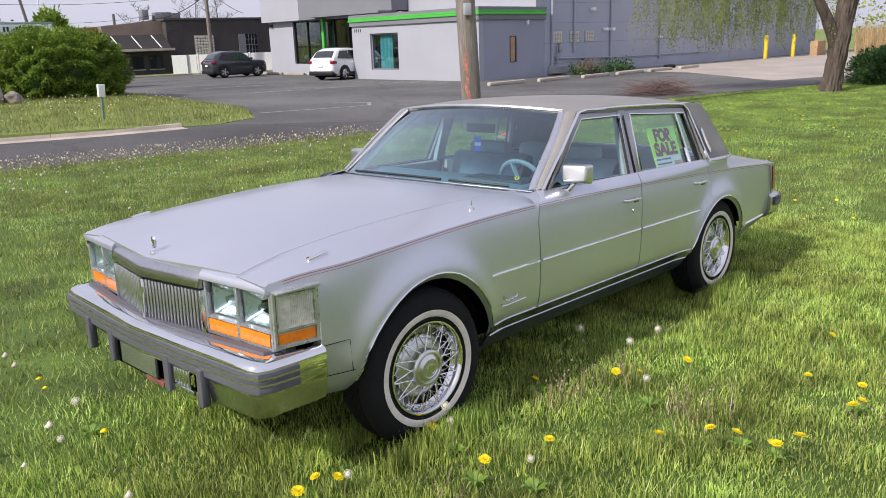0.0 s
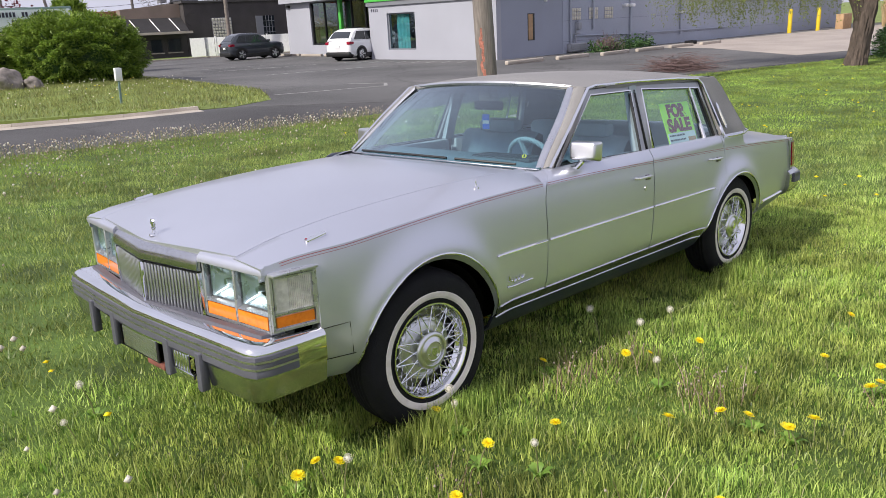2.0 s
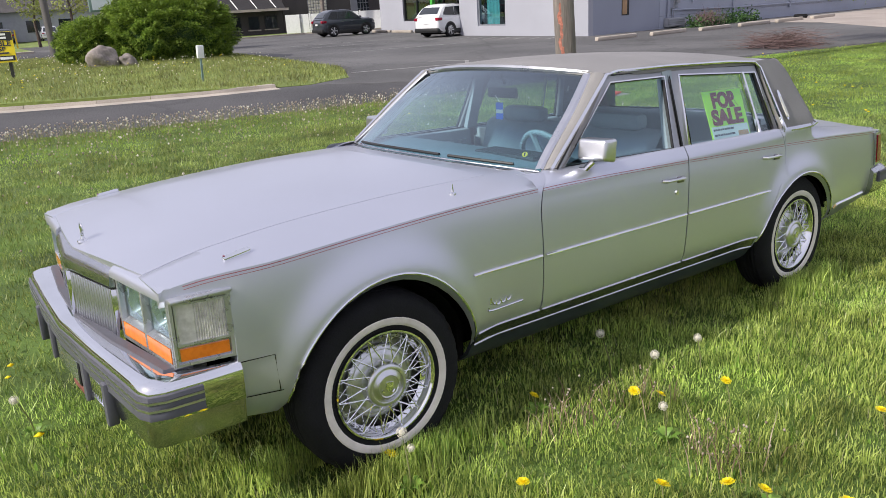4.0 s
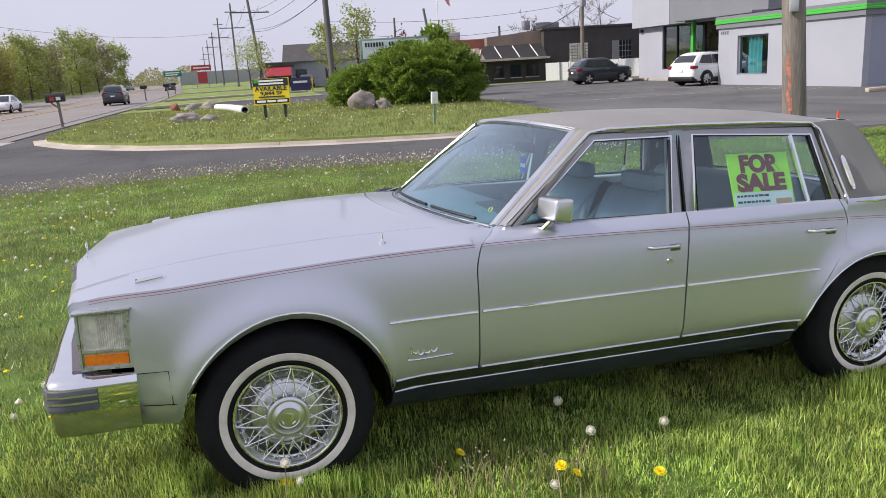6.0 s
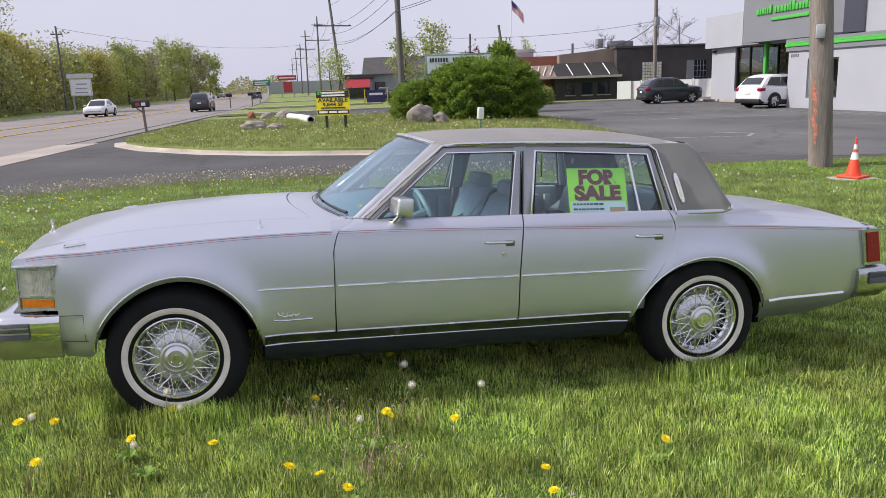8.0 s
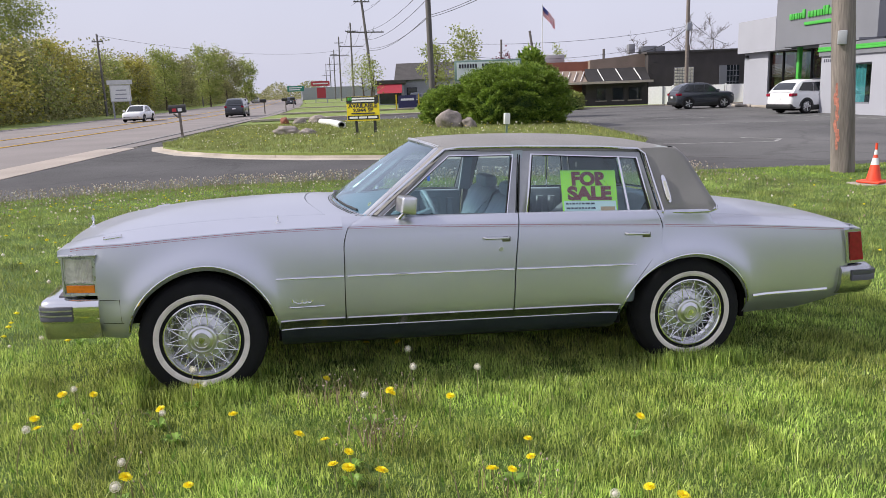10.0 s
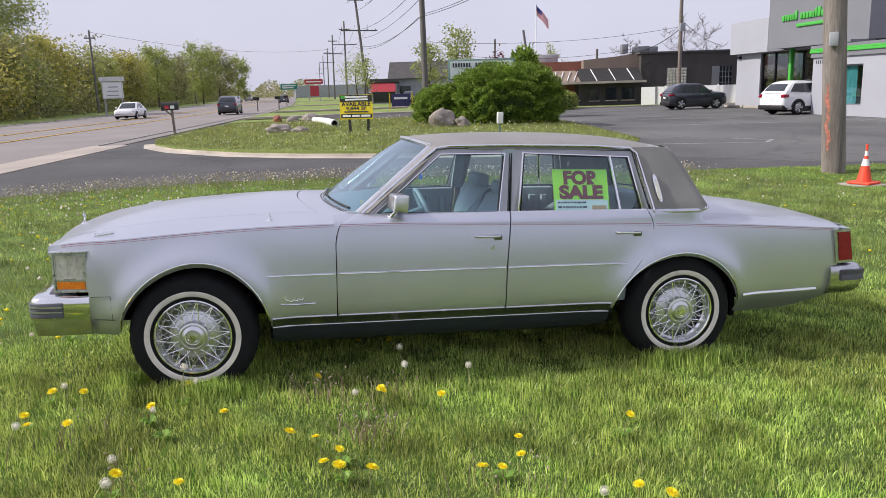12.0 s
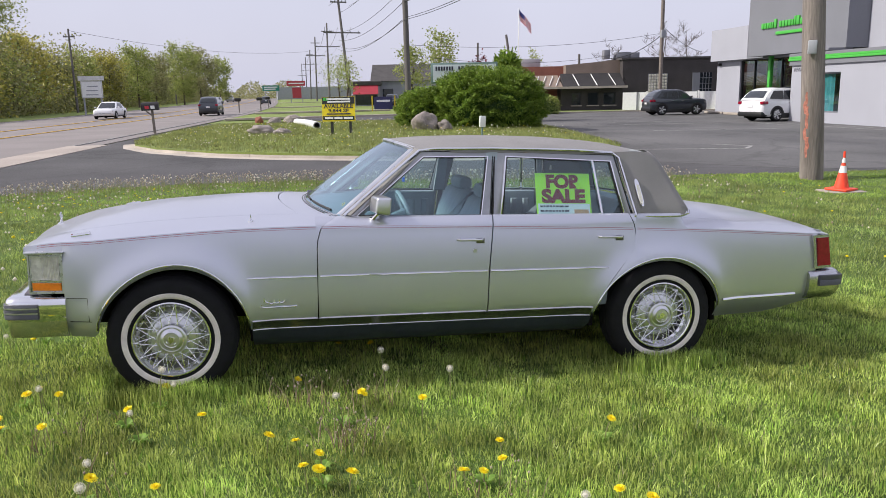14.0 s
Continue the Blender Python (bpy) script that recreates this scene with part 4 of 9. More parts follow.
# bonnet
FRONT = lambda y: -0.728 + 0.055 * (abs(y) / 0.6) ** 1.2
BACK = lambda y: 0.560 + 0.12 * (abs(y) / 0.69) ** 2.2
rows = []
for k in range(41):
    u = (k / 40) ** 1.35
    row = []
    for j in range(-14, 15):
        q = j / 14
        y = q * HOOD_Y(FRONT(0) + (BACK(0) - FRONT(0)) * u)
        x = FRONT(y) + (BACK(y) - FRONT(y)) * u
        y = q * (HOOD_Y(x) - 0.004)
        row.append((x, y, top_z(x, y)))
    rows.append(row)
bm = bmesh.new()
grid(bm, rows)
rim_in(bm, (0, 0, -0.03))
bonnet = part("bonnet", bm, M["paint"], car, "long silver bonnet", angle=50)
bm = bmesh.new()
for i, p in enumerate([(-0.69, 0.0)]):
    z = top_z(*p)
    lathe(bm, [(0.022, 0), (0.02, 0.006), (0.008, 0.012), (0.006, 0.022)], 12, axis="z")
    lathe_ring = [(0.021 * math.cos(a), 0.024 * math.sin(a) + 0.047) for a in np.linspace(0, 2 * math.pi, 17)]
    tube(bm, [(0, y, zz) for y, zz in lathe_ring], 0.0035, 5, ends=False)
    prism(bm, [(-0.003, -0.012, 0.058), (-0.003, 0.012, 0.058), (-0.003, 0.010, 0.040), (-0.003, 0.0, 0.028), (-0.003, -0.010, 0.040)], (0.006, 0, 0))
part("bonnet_ornament", bm, M["chrome"], bonnet, "upright chrome wreath ornament", at=pose(-0.69, 0, top_z(-0.69, 0) - 0.002))

# scuttle panel under the windscreen, with the wiper slot
WB = lambda q: (0.735 + 0.165 * abs(q) ** 2.2, 0.785 * q, 0.985 - 0.035 * abs(q) ** 2)
WT = lambda q: (1.270 + 0.085 * q * q, 0.612 * q, 1.372 - 0.030 * q * q)
rows = []
for j in range(-14, 15):
    q = j / 14
    a, b = (BACK(0.69 * q) + 0.006, 0.70 * q), WB(q)
    z0 = top_z(a[0], a[1]) - 0.002
    rows.append([(a[0] + (b[0] - a[0]) * t, a[1] + (b[1] - a[1]) * t, z0 + (b[2] - 0.008 - z0) * t) for t in (0, 0.5, 1.0)])
bm = bmesh.new()
grid(bm, rows)
for s in (-1, 1):
    grid(bm, [[(x, s * (0.685 + (side(x, SHO(x)) - 0.685) * q), top_z(x, 0.685 + (side(x, SHO(x)) - 0.685) * q) - 0.001) for q in (0, 0.3, 0.6, 0.85, 0.98)] for x in (0.70, 0.76, 0.82, 0.88, 0.92)])
rim_in(bm, (0, 0, -0.015))
cowl = part("scuttle", bm, M["paint"], car)
bm = bmesh.new()
tube(bm, [(WB(q)[0] - 0.022, WB(q)[1], WB(q)[2] - 0.010) for q in np.linspace(-0.93, 0.93, 21)], 0.006, 6)
part("wiper_slot", bm, M["black"], cowl, "black wiper slot")
bm = bmesh.new()
for y0, y1 in ((-0.66, -0.30), (-0.24, 0.62)):
    pts = []
    for t in np.linspace(0, 1, 8):
        q = (y0 + (y1 - y0) * t) / 0.785
        p = WB(q)
        pts.append((p[0] + 0.014, p[1], p[2] + 0.016))
    tube(bm, pts, 0.0075, 6)
part("wiper", bm, M["black"], cowl, "black wiper blades at rest")

# windscreen
rows = []
for k in range(9):
    t = k / 8
    rows.append([tuple(a + (b - a) * t + o * math.sin(math.pi * t) for a, b, o in zip(WB(q), WT(q), (-0.012, 0, 0.012))) for q in np.linspace(-1, 1, 21)])
bm = bmesh.new()
grid(bm, rows)
screen = part("windscreen", bm, M["screen"], car, "curved tinted windscreen with a dark top band")
bm = bmesh.new()
tube(bm, [(WT(q)[0] - 0.004, WT(q)[1], WT(q)[2] + 0.004) for q in np.linspace(-1, 1, 21)], 0.012, 6)
part("top_trim", bm, M["satin"], screen)
bm = bmesh.new()
tube(bm, [(WB(q)[0] - 0.006, WB(q)[1], WB(q)[2] + 0.002) for q in np.linspace(-1, 1, 21)], 0.004, 6)
part("bottom_trim", bm, M["dullchrome"], screen)

# vinyl roof
RC = spl([(1.26, 1.376), (1.45, 1.393), (1.75, 1.405), (2.1, 1.406), (2.45, 1.395), (2.7, 1.372), (2.84, 1.345)])
RE = spl([(1.26, 1.350), (1.45, 1.354), (1.8, 1.356), (2.3, 1.349), (2.6, 1.338), (2.84, 1.318)])
RW = spl([(1.26, 0.628), (1.36, 0.665), (1.5, 0.690), (2.0, 0.696), (2.6, 0.700), (2.84, 0.700)])
rows = []
for k in range(29):
    u = k / 28
    row = []
    for j in range(-16, 17):
        q = math.sin(math.pi / 2 * j / 16)
        x0, x1 = 1.266 + 0.085 * q * q, 2.835 - 0.02 * q * q
        x = x0 + (x1 - x0) * u
        w = RW(x)
        z = RE(x) - 0.010 + (RC(x) - RE(x) + 0.010) * (1 - abs(q) ** 2.6) ** 0.75
        row.append((x, w * q, z))
    rows.append(row)
bm = bmesh.new()
grid(bm, rows)
rim_in(bm, (0, 0, -0.02))
roof = part("vinyl_roof", bm, M["vinyl"], car, "grey vinyl roof covering", angle=60)
bm = bmesh.new()
grid(bm, [[(x, y, 1.335 + 0.02 * (1 - (y / 0.68) ** 2)) for y in np.linspace(-0.66, 0.66, 9)] for x in np.linspace(1.36, 2.78, 9)])
part("headliner", bm, M["liner"], roof)
# rear window and its surround
bm = bmesh.new()
R0 = lambda q: (2.835 - 0.02 * q * q, 0.60 * q, 1.325 - 0.02 * q * q)
R1 = lambda q: (3.105 - 0.07 * q * q, 0.67 * q, 0.985 - 0.01 * q * q)
grid(bm, [[tuple(a + (b - a) * t for a, b in zip(R0(q), R1(q))) for q in np.linspace(-1, 1, 13)] for t in (0, 0.25, 0.5, 0.75, 1)])
part("rear_window", bm, M["glass"], car, "tinted rear window")
bm = bmesh.new()
tube(bm, [R1(q) for q in np.linspace(-1.1, 1.1, 13)], 0.010, 6)
part("rear_window_trim", bm, M["chrome"], car)

# boot lid
rows = []
for k in range(19):
    u = k / 18
    row = []
    for j in range(-12, 13):
        q = j / 12
        x = (3.085 - 0.05 * q * q) + (4.13 - 0.03 * q * q - 3.085 + 0.05 * q * q) * u
        y = q * (DECK_Y(x) - 0.003)
        row.append((x, y, top_z(x, y)))
    rows.append(row)
bm = bmesh.new()
grid(bm, rows)
rim_in(bm, (0, 0, -0.03))
part("boot_lid", bm, M["paint"], car, angle=50)
bm = bmesh.new()
grid(bm, [[(4.10 + 0.05 * (0.83 - z), y, z) for z in (0.83, 0.76, 0.68, 0.60, 0.52)] for y in np.linspace(-0.73, 0.73, 13)])
for s in (-1, 1):
    grid(bm, [[(x, s * y, top_z(x, y)) for y in np.linspace(0.66, side(x, SHO(x)), 5)] for x in (4.03, 4.08, 4.12)])
rim_in(bm, (-0.02, 0, 0))
part("tail_panel", bm, M["paint"], car)

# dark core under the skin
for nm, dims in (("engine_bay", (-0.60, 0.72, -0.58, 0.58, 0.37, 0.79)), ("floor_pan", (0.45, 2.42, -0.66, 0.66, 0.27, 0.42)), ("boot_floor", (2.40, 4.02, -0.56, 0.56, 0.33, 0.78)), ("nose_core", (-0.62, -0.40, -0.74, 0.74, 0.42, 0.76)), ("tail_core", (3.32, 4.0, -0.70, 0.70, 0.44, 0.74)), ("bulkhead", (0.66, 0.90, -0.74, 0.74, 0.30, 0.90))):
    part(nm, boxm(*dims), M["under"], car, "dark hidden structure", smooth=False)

# nose: grille, header, lamps
GX = lambda y: -0.745 + 0.045 * abs(y) / 0.36
bm = bmesh.new()
prism(bm, [(-0.741, 0, 0.58), (-0.694, 0.385, 0.58), (-0.62, 0.385, 0.58), (-0.62, -0.385, 0.58), (-0.694, -0.385, 0.58)], (0, 0, 0.21))
part("grille_back", bm, M["black"], car)
grille = part("grille", bmesh.new(), M["chrome"], car, "upright chrome bar grille")
mesh_bar = boxm(-0.012, 0.003, -0.0060, 0.0060, 0.590, 0.764, 0.0035)
mesh_bar = finish(mesh_bar, "grille_bar", M["satin"])
for k in range(-17, 18):
    y = k * 0.0208
    part("grille_bar", mesh_bar, None, grille, at=pose(GX(y), y, 0))
bm = bmesh.new()
sweep(bm, [(GX(0.372) , 0.372), (GX(0), 0), (GX(0.372), -0.372)], [(0.0, 0.762), (0.018, 0.764), (0.021, 0.770), (0.017, 0.800), (0.006, 0.820), (-0.012, 0.828), (-0.03, 0.828), (-0.03, 0.762)])
part("grille_header", bm, M["dullchrome"], grille, "chrome header above the grille")
bm = bmesh.new()
sweep(bm, [(GX(0.372), 0.372), (GX(0), 0), (GX(0.372), -0.372)], [(0.0, 0.578), (0.018, 0.578), (0.018, 0.592), (0.0, 0.594)])
for y in (-0.368, 0.368):
    box(bm, GX(y) - 0.018, GX(y) + 0.03, y - 0.006, y + 0.006, 0.578, 0.756, 0.002)
box(bm, GX(0) - 0.022, GX(0) + 0.02, -0.007, 0.007, 0.59, 0.752, 0.002)
part("grille_frame", bm, M["chrome"], grille)
LX = lambda y: -0.700 + 0.030 * (y - 0.37) / 0.42
for s in (-1, 1):
    bm = bmesh.new()
    sweep(bm, [(LX(0.376), s * 0.376), (LX(0.79), s * 0.795)][:: -s], [(0.0, 0.800), (0.016, 0.802), (0.014, 0.822), (0.0, 0.836), (-0.04, 0.840), (-0.04, 0.80)])
    part("nose_panel", bm, M["paint"], car)
    bm = bmesh.new()
    prism(bm, [(LX(0.37) + 0.075, s * 0.372, 0.60), (LX(0.79) + 0.075, s * 0.785, 0.60), (LX(0.79) + 0.075, s * 0.785, 0.80), (LX(0.37) + 0.075, s * 0.372, 0.80)], (0.02, 0, 0))
    bezel = part("lamp_bezel", bm, M["dullchrome"], car, "chrome bezel of paired headlamps")
    bm = bmesh.new()
    o = [(LX(0.376), s * 0.376, 0.592), (LX(0.795), s * 0.800, 0.592), (LX(0.795), s * 0.800, 0.803), (LX(0.376), s * 0.376, 0.803)]
    i = [(LX(0.386), s * 0.388, 0.604), (LX(0.785), s * 0.788, 0.604), (LX(0.785), s * 0.788, 0.793), (LX(0.386), s * 0.388, 0.793)]
    ringframe(bm, o, i, (0.09, 0, 0))
    box(bm, LX(0.58) - 0.002, LX(0.58) + 0.07, s * 0.582 - 0.008, s * 0.582 + 0.008, 0.60, 0.80, 0.003)
    grid(bm, [[(LX(y) + d, s * y, z) for d, z in ((-0.002, 0.656), (0.03, 0.668))] for y in (0.386, 0.58, 0.788)])
    part("bezel_rim", bm, M["lampsilver"], bezel)
    for y0, y1 in ((0.400, 0.567), (0.598, 0.778)):
        bm = bmesh.new()
        rows = []
        for k in range(25):
            t = k / 24
            y = y0 + (y1 - y0) * t
            rows.append([(LX(y) + 0.016 - 0.010 * math.sin(math.pi * t) * math.sin(math.pi * q / 8) - (0.0015 if k % 2 else 0), s * y, 0.672 + (0.788 - 0.672) * q / 8) for q in range(9)])
        grid(bm, rows)
        lamp = part("headlamp", bm, M["glass"], bezel, "clear fluted headlamp glass")
        bm = bmesh.new()
        grid(bm, [[(LX(y) + 0.020 + 0.048 * (1 - max(abs(a), abs(c)) ** 3) * (1 - 0.35 * (a * a + c * c)), s * (y0 + (y1 - y0) * (a + 1) / 2), 0.730 + 0.060 * c)
                   for c in np.linspace(-1, 1, 13)] for a, y in zip(np.linspace(-1, 1, 17), np.linspace(y0, y1, 17))])
        part("reflector", bm, M["lampsilver"], lamp, "bright lamp reflector")
        part("bulb_cap", tube(bmesh.new(), [(LX(y0) + 0.064, s * (y0 + y1) / 2, 0.730), (LX(y0) + 0.030, s * (y0 + y1) / 2, 0.730)], 0.012, 10), M["satin"], lamp)
    for y0, y1 in ((0.394, 0.575), (0.590, 0.782)):
        bm = bmesh.new()
        prism(bm, [(LX(y0) - 0.001, s * y0, 0.606), (LX(y1) - 0.001, s * y1, 0.606), (LX(y1) - 0.001, s * y1, 0.652), (LX(y0) - 0.001, s * y0, 0.652)], (0.03, 0, 0))
        part("indicator_lens", bm, M["amber"], bezel, "amber indicator lens")
    # side facing cornering lamp
    sy = lambda x: 0.815 + 0.035 * (x + 0.668) / 0.165
    bm = bmesh.new()
    ringframe(bm, [(-0.668, s * sy(-0.668), 0.600), (-0.505, s * sy(-0.505), 0.600), (-0.505, s * sy(-0.505), 0.803), (-0.668, s * sy(-0.668), 0.803)],
              [(-0.660, s * sy(-0.660), 0.609), (-0.515, s * sy(-0.515), 0.609), (-0.515, s * sy(-0.515), 0.794), (-0.660, s * sy(-0.660), 0.794)], (0, -s * 0.016, 0))
    box(bm, -0.672, -0.498, s * 0.832 - 0.024, s * 0.832 + 0.024, 0.800, 0.812, 0.004)
    ringframe(bm, [(-0.657, s * sy(-0.657), 0.663), (-0.515, s * sy(-0.515), 0.663), (-0.515, s * sy(-0.515), 0.791), (-0.657, s * sy(-0.657), 0.791)],
              [(-0.651, s * sy(-0.651), 0.670), (-0.521, s * sy(-0.521), 0.670), (-0.521, s * sy(-0.521), 0.785), (-0.651, s * sy(-0.651), 0.785)], (0, -s * 0.02, 0))
    cl = part("cornering_lamp", bm, M["lampsilver"], car, "chrome framed wraparound side lamp")
    bm = bmesh.new()
    grid(bm, [[(x, s * (sy(x) - 0.012), z) for z in (0.603, 0.80)] for x in (-0.66, -0.51)])
    part("lamp_back", bm, M["dullchrome"], cl, smooth=False)
    bm = bmesh.new()
    rows = []
    for k in range(41):
        x = -0.652 + 0.133 * k / 40
        d = 0.004 + (0.004 if k % 2 and k > 14 else 0.0)
        rows.append([(x, s * (sy(x) - d), z) for z in (0.668, 0.788)])
    grid(bm, rows)
    part("ribbed_lens", bm, M["clear"], cl, "clear ribbed lens", smooth=False)
    part("side_reflector", prism(bmesh.new(), [(-0.652, s * (sy(-0.652) - 0.006), 0.615), (-0.519, s * (sy(-0.519) - 0.006), 0.615), (-0.519, s * (sy(-0.519) - 0.006), 0.653), (-0.652, s * (sy(-0.652) - 0.006), 0.653)], (0, -s * 0.02, 0)), M["amber"], cl, "amber side reflector")

# front bumper: chrome bar with a grey strip, lower chrome corners, guards
path = [(-0.50, -0.872), (-0.62, -0.872), (-0.72, -0.868), (-0.768, -0.852), (-0.792, -0.81), (-0.802, -0.72), (-0.817, -0.53), (-0.83, -0.36), (-0.848, 0), (-0.83, 0.36), (-0.817, 0.53), (-0.802, 0.72), (-0.792, 0.81), (-0.768, 0.852), (-0.72, 0.868), (-0.62, 0.872), (-0.50, 0.872)]
path = [Vector(p) for p in path][::-1]
bm = bmesh.new()
sweep(bm, path, [(-0.10, 0.585), (-0.05, 0.588), (-0.02, 0.580), (-0.004, 0.568), (0.0, 0.556), (0.0, 0.462), (-0.010, 0.455), (-0.05, 0.453)])
bumper = part("front_bumper", bm, M["chrome"], car, "chrome front bumper with grey rubber strip", angle=60)
bm = bmesh.new()
sweep(bm, path[1:-1], [(-0.002, 0.553), (0.010, 0.550), (0.013, 0.538), (0.010, 0.532), (0.013, 0.526), (0.013, 0.512), (0.010, 0.506), (0.013, 0.500), (0.012, 0.474), (-0.002, 0.470)])
part("rubber_strip", bm, M["strip"], bumper, "ribbed grey rubber strip")
for z in (0.532, 0.506):
    bm = bmesh.new()
    sweep(bm, path[1:-1], [(0.009, z - 0.0036), (0.0150, z - 0.0036), (0.0150, z + 0.0036), (0.009, z + 0.0036)])
    part("strip_line", bm, M["satin"], bumper)
for s in (-1, 1):
    pp = [p for p in path if p.y * s > 0.50]
    bm = bmesh.new()
    sweep(bm, pp, [(-0.006, 0.458), (-0.006, 0.450), (-0.014, 0.390), (-0.020, 0.370), (-0.05, 0.365)])
    part("lower_corner", bm, M["dullchrome"], bumper, "chrome lower bumper corner", angle=60)
    for y in (0.245, 0.50):
        gx = -0.848 + 0.05 * abs(y)
        part("bumper_guard", boxm(gx - 0.034, gx + 0.03, s * y - 0.019, s * y + 0.019, 0.345, 0.500, 0.010), M["strip"], bumper, "grey bumper guard")
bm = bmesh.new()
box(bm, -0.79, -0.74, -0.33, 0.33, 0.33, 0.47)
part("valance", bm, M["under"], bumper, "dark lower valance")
bm = bmesh.new()
for k in range(6):
    box(bm, -0.83, -0.79, -0.40 + 0.022 * k, -0.388 + 0.022 * k, 0.39, 0.46, 0.002)
box(bm, -0.835, -0.79, -0.43, -0.27, 0.352, 0.388, 0.004)
part("tow_louvre", bm, M["chrome"], bumper, "chrome louvred bracket")
bm = bmesh.new()
box(bm, -0.838, -0.825, -0.16, 0.16, 0.365, 0.465, 0.004)
holder = part("plate_holder", bm, M["black"], bumper, "empty number plate holder")
part("plate_panel", boxm(-0.842, -0.837, -0.15, 0.15, 0.372, 0.460, 0.002), M["bezelmetal"], holder, "bare metal plate panel")
bm = bmesh.new()
box(bm, -0.840, -0.80, -0.20, -0.06, 0.345, 0.366, 0.004)
part("plate_bracket", bm, mat("rusty_bracket", (0.20, 0.07, 0.05), 0.8, 0.2, 0.3, 20), bumper, "rusty plate bracket")
bm = bmesh.new()
sweep(bm, [(-0.62, 0.80), (-0.70, 0.78), (-0.745, 0.36), (-0.765, 0), (-0.745, -0.36), (-0.70, -0.78), (-0.62, -0.80)], [(-0.004, 0.572), (0.004, 0.576), (-0.002, 0.594), (-0.03, 0.596)])
part("bumper_filler", bm, M["strip"], bumper)

# rear bumper
path = [(3.98, 0.822), (4.05, 0.822), (4.17, 0.815), (4.225, 0.79), (4.25, 0.73), (4.28, 0.40), (4.30, 0), (4.28, -0.40), (4.25, -0.73), (4.225, -0.79), (4.17, -0.815), (4.05, -0.822), (3.98, -0.822)]
path = [Vector(p) for p in path][::-1]
bm = bmesh.new()
sweep(bm, path, [(-0.09, 0.578), (-0.03, 0.576), (-0.004, 0.555), (0.0, 0.54), (0.0, 0.455), (-0.02, 0.41), (-0.05, 0.385), (-0.08, 0.385)])
rb = part("rear_bumper", bm, M["dullchrome"], car, "chrome rear bumper with grey strip", angle=60)
bm = bmesh.new()
sweep(bm, path[1:-1], [(-0.002, 0.548), (0.012, 0.545), (0.012, 0.52), (0.009, 0.515), (0.012, 0.51), (0.012, 0.478), (-0.002, 0.475)])
part("rubber_strip", bm, M["strip"], rb, "grey rubber strip")

# wheels
wheel = thing("wheel", "", "")
for key in ("label", "category"):
    if key in wheel:
        del wheel[key]
wheel.parent = car
RT = 0.327
prof = [(0.185, -0.075), (0.198, -0.090), (0.215, -0.101), (0.245, -0.106), (0.275, -0.104), (0.298, -0.097), (0.311, -0.086), (0.319, -0.074), (RT - 0.001, -0.060)]
for z in (-0.045, -0.022, 0.0, 0.022, 0.045):
    prof += [(RT + 0.001, z - 0.009), (RT - 0.007, z - 0.004), (RT - 0.007, z + 0.004), (RT + 0.001, z + 0.009)]
prof += [(RT - 0.001, 0.060), (0.311, 0.086), (0.275, 0.104), (0.245, 0.106), (0.198, 0.090), (0.185, 0.075)]
N = 108
bm = bmesh.new()
lathe(bm, prof, N)
bm.verts.ensure_lookup_table()
for r_, (rad, al) in enumerate(prof):
    if 0.05 < abs(al) < 0.09 and rad > 0.305:
        for k in range(N):
            if k % 3 == 0:
                v = bm.verts[r_ * N + k]
                v.co.x *= 1 - 0.003 / rad
                v.co.z *= 1 - 0.003 / rad
tyre = part("tyre", bm, M["rubber"], wheel, "black treaded tyre")
bm = lathe(bmesh.new(), [(0.215, -0.1000), (0.218, -0.1045), (0.228, -0.1075), (0.242, -0.1082), (0.246, -0.1045)], 64)
part("whitewall", bm, M["whitewall"], wheel, "narrow whitewall band")
bm = lathe(bmesh.new(), [(0.199, -0.070), (0.200, -0.092), (0.197, -0.101), (0.191, -0.102), (0.185, -0.094), (0.181, -0.078), (0.175, -0.066), (0.168, -0.060), (0.164, -0.055)], 64)
part("rim", bm, M["chrome"], wheel, "chrome outer rim")
bm = lathe(bmesh.new(), [(0.178, -0.030), (0.15, -0.022), (0.134, -0.026)], 48)
part("wheel_dish", bm, M["darkchrome"], wheel, "dark stamped dish behind the wires")
bm = lathe(bmesh.new(), [(0.134, -0.020), (0.133, -0.044), (0.127, -0.050), (0.118, -0.052), (0.114, -0.048), (0.108, -0.052), (0.095, -0.058), (0.0001, -0.060)], 48)
part("inner_dish", bm, M["satin"], wheel, "bright stepped disc inside the wires")
bm = lathe(bmesh.new(), [(0.081, -0.056), (0.080, -0.090), (0.077, -0.100), (0.071, -0.105), (0.063, -0.105), (0.060, -0.100), (0.054, -0.101), (0.048, -0.108), (0.040, -0.111), (0.037, -0.108), (0.0001, -0.110)], 40)
hub = part("hub_cap", bm, M["satin"], wheel, "chrome hub cap with a crest")
bm = bmesh.new()
prism(bm, [(0.014, -0.109, 0.016), (-0.014, -0.109, 0.016), (-0.014, -0.109, -0.004), (0.0, -0.109, -0.02), (0.014, -0.109, -0.004)], (0, -0.004, 0))
for a0 in (-2.7, -0.9):
    tube(bm, [(0.027 * math.cos(a), -0.110, 0.027 * math.sin(a)) for a in np.linspace(a0, a0 + 0.5, 8)], 0.003, 5)
part("crest", bm, M["chrome"], wheel, "raised crest and wreath")
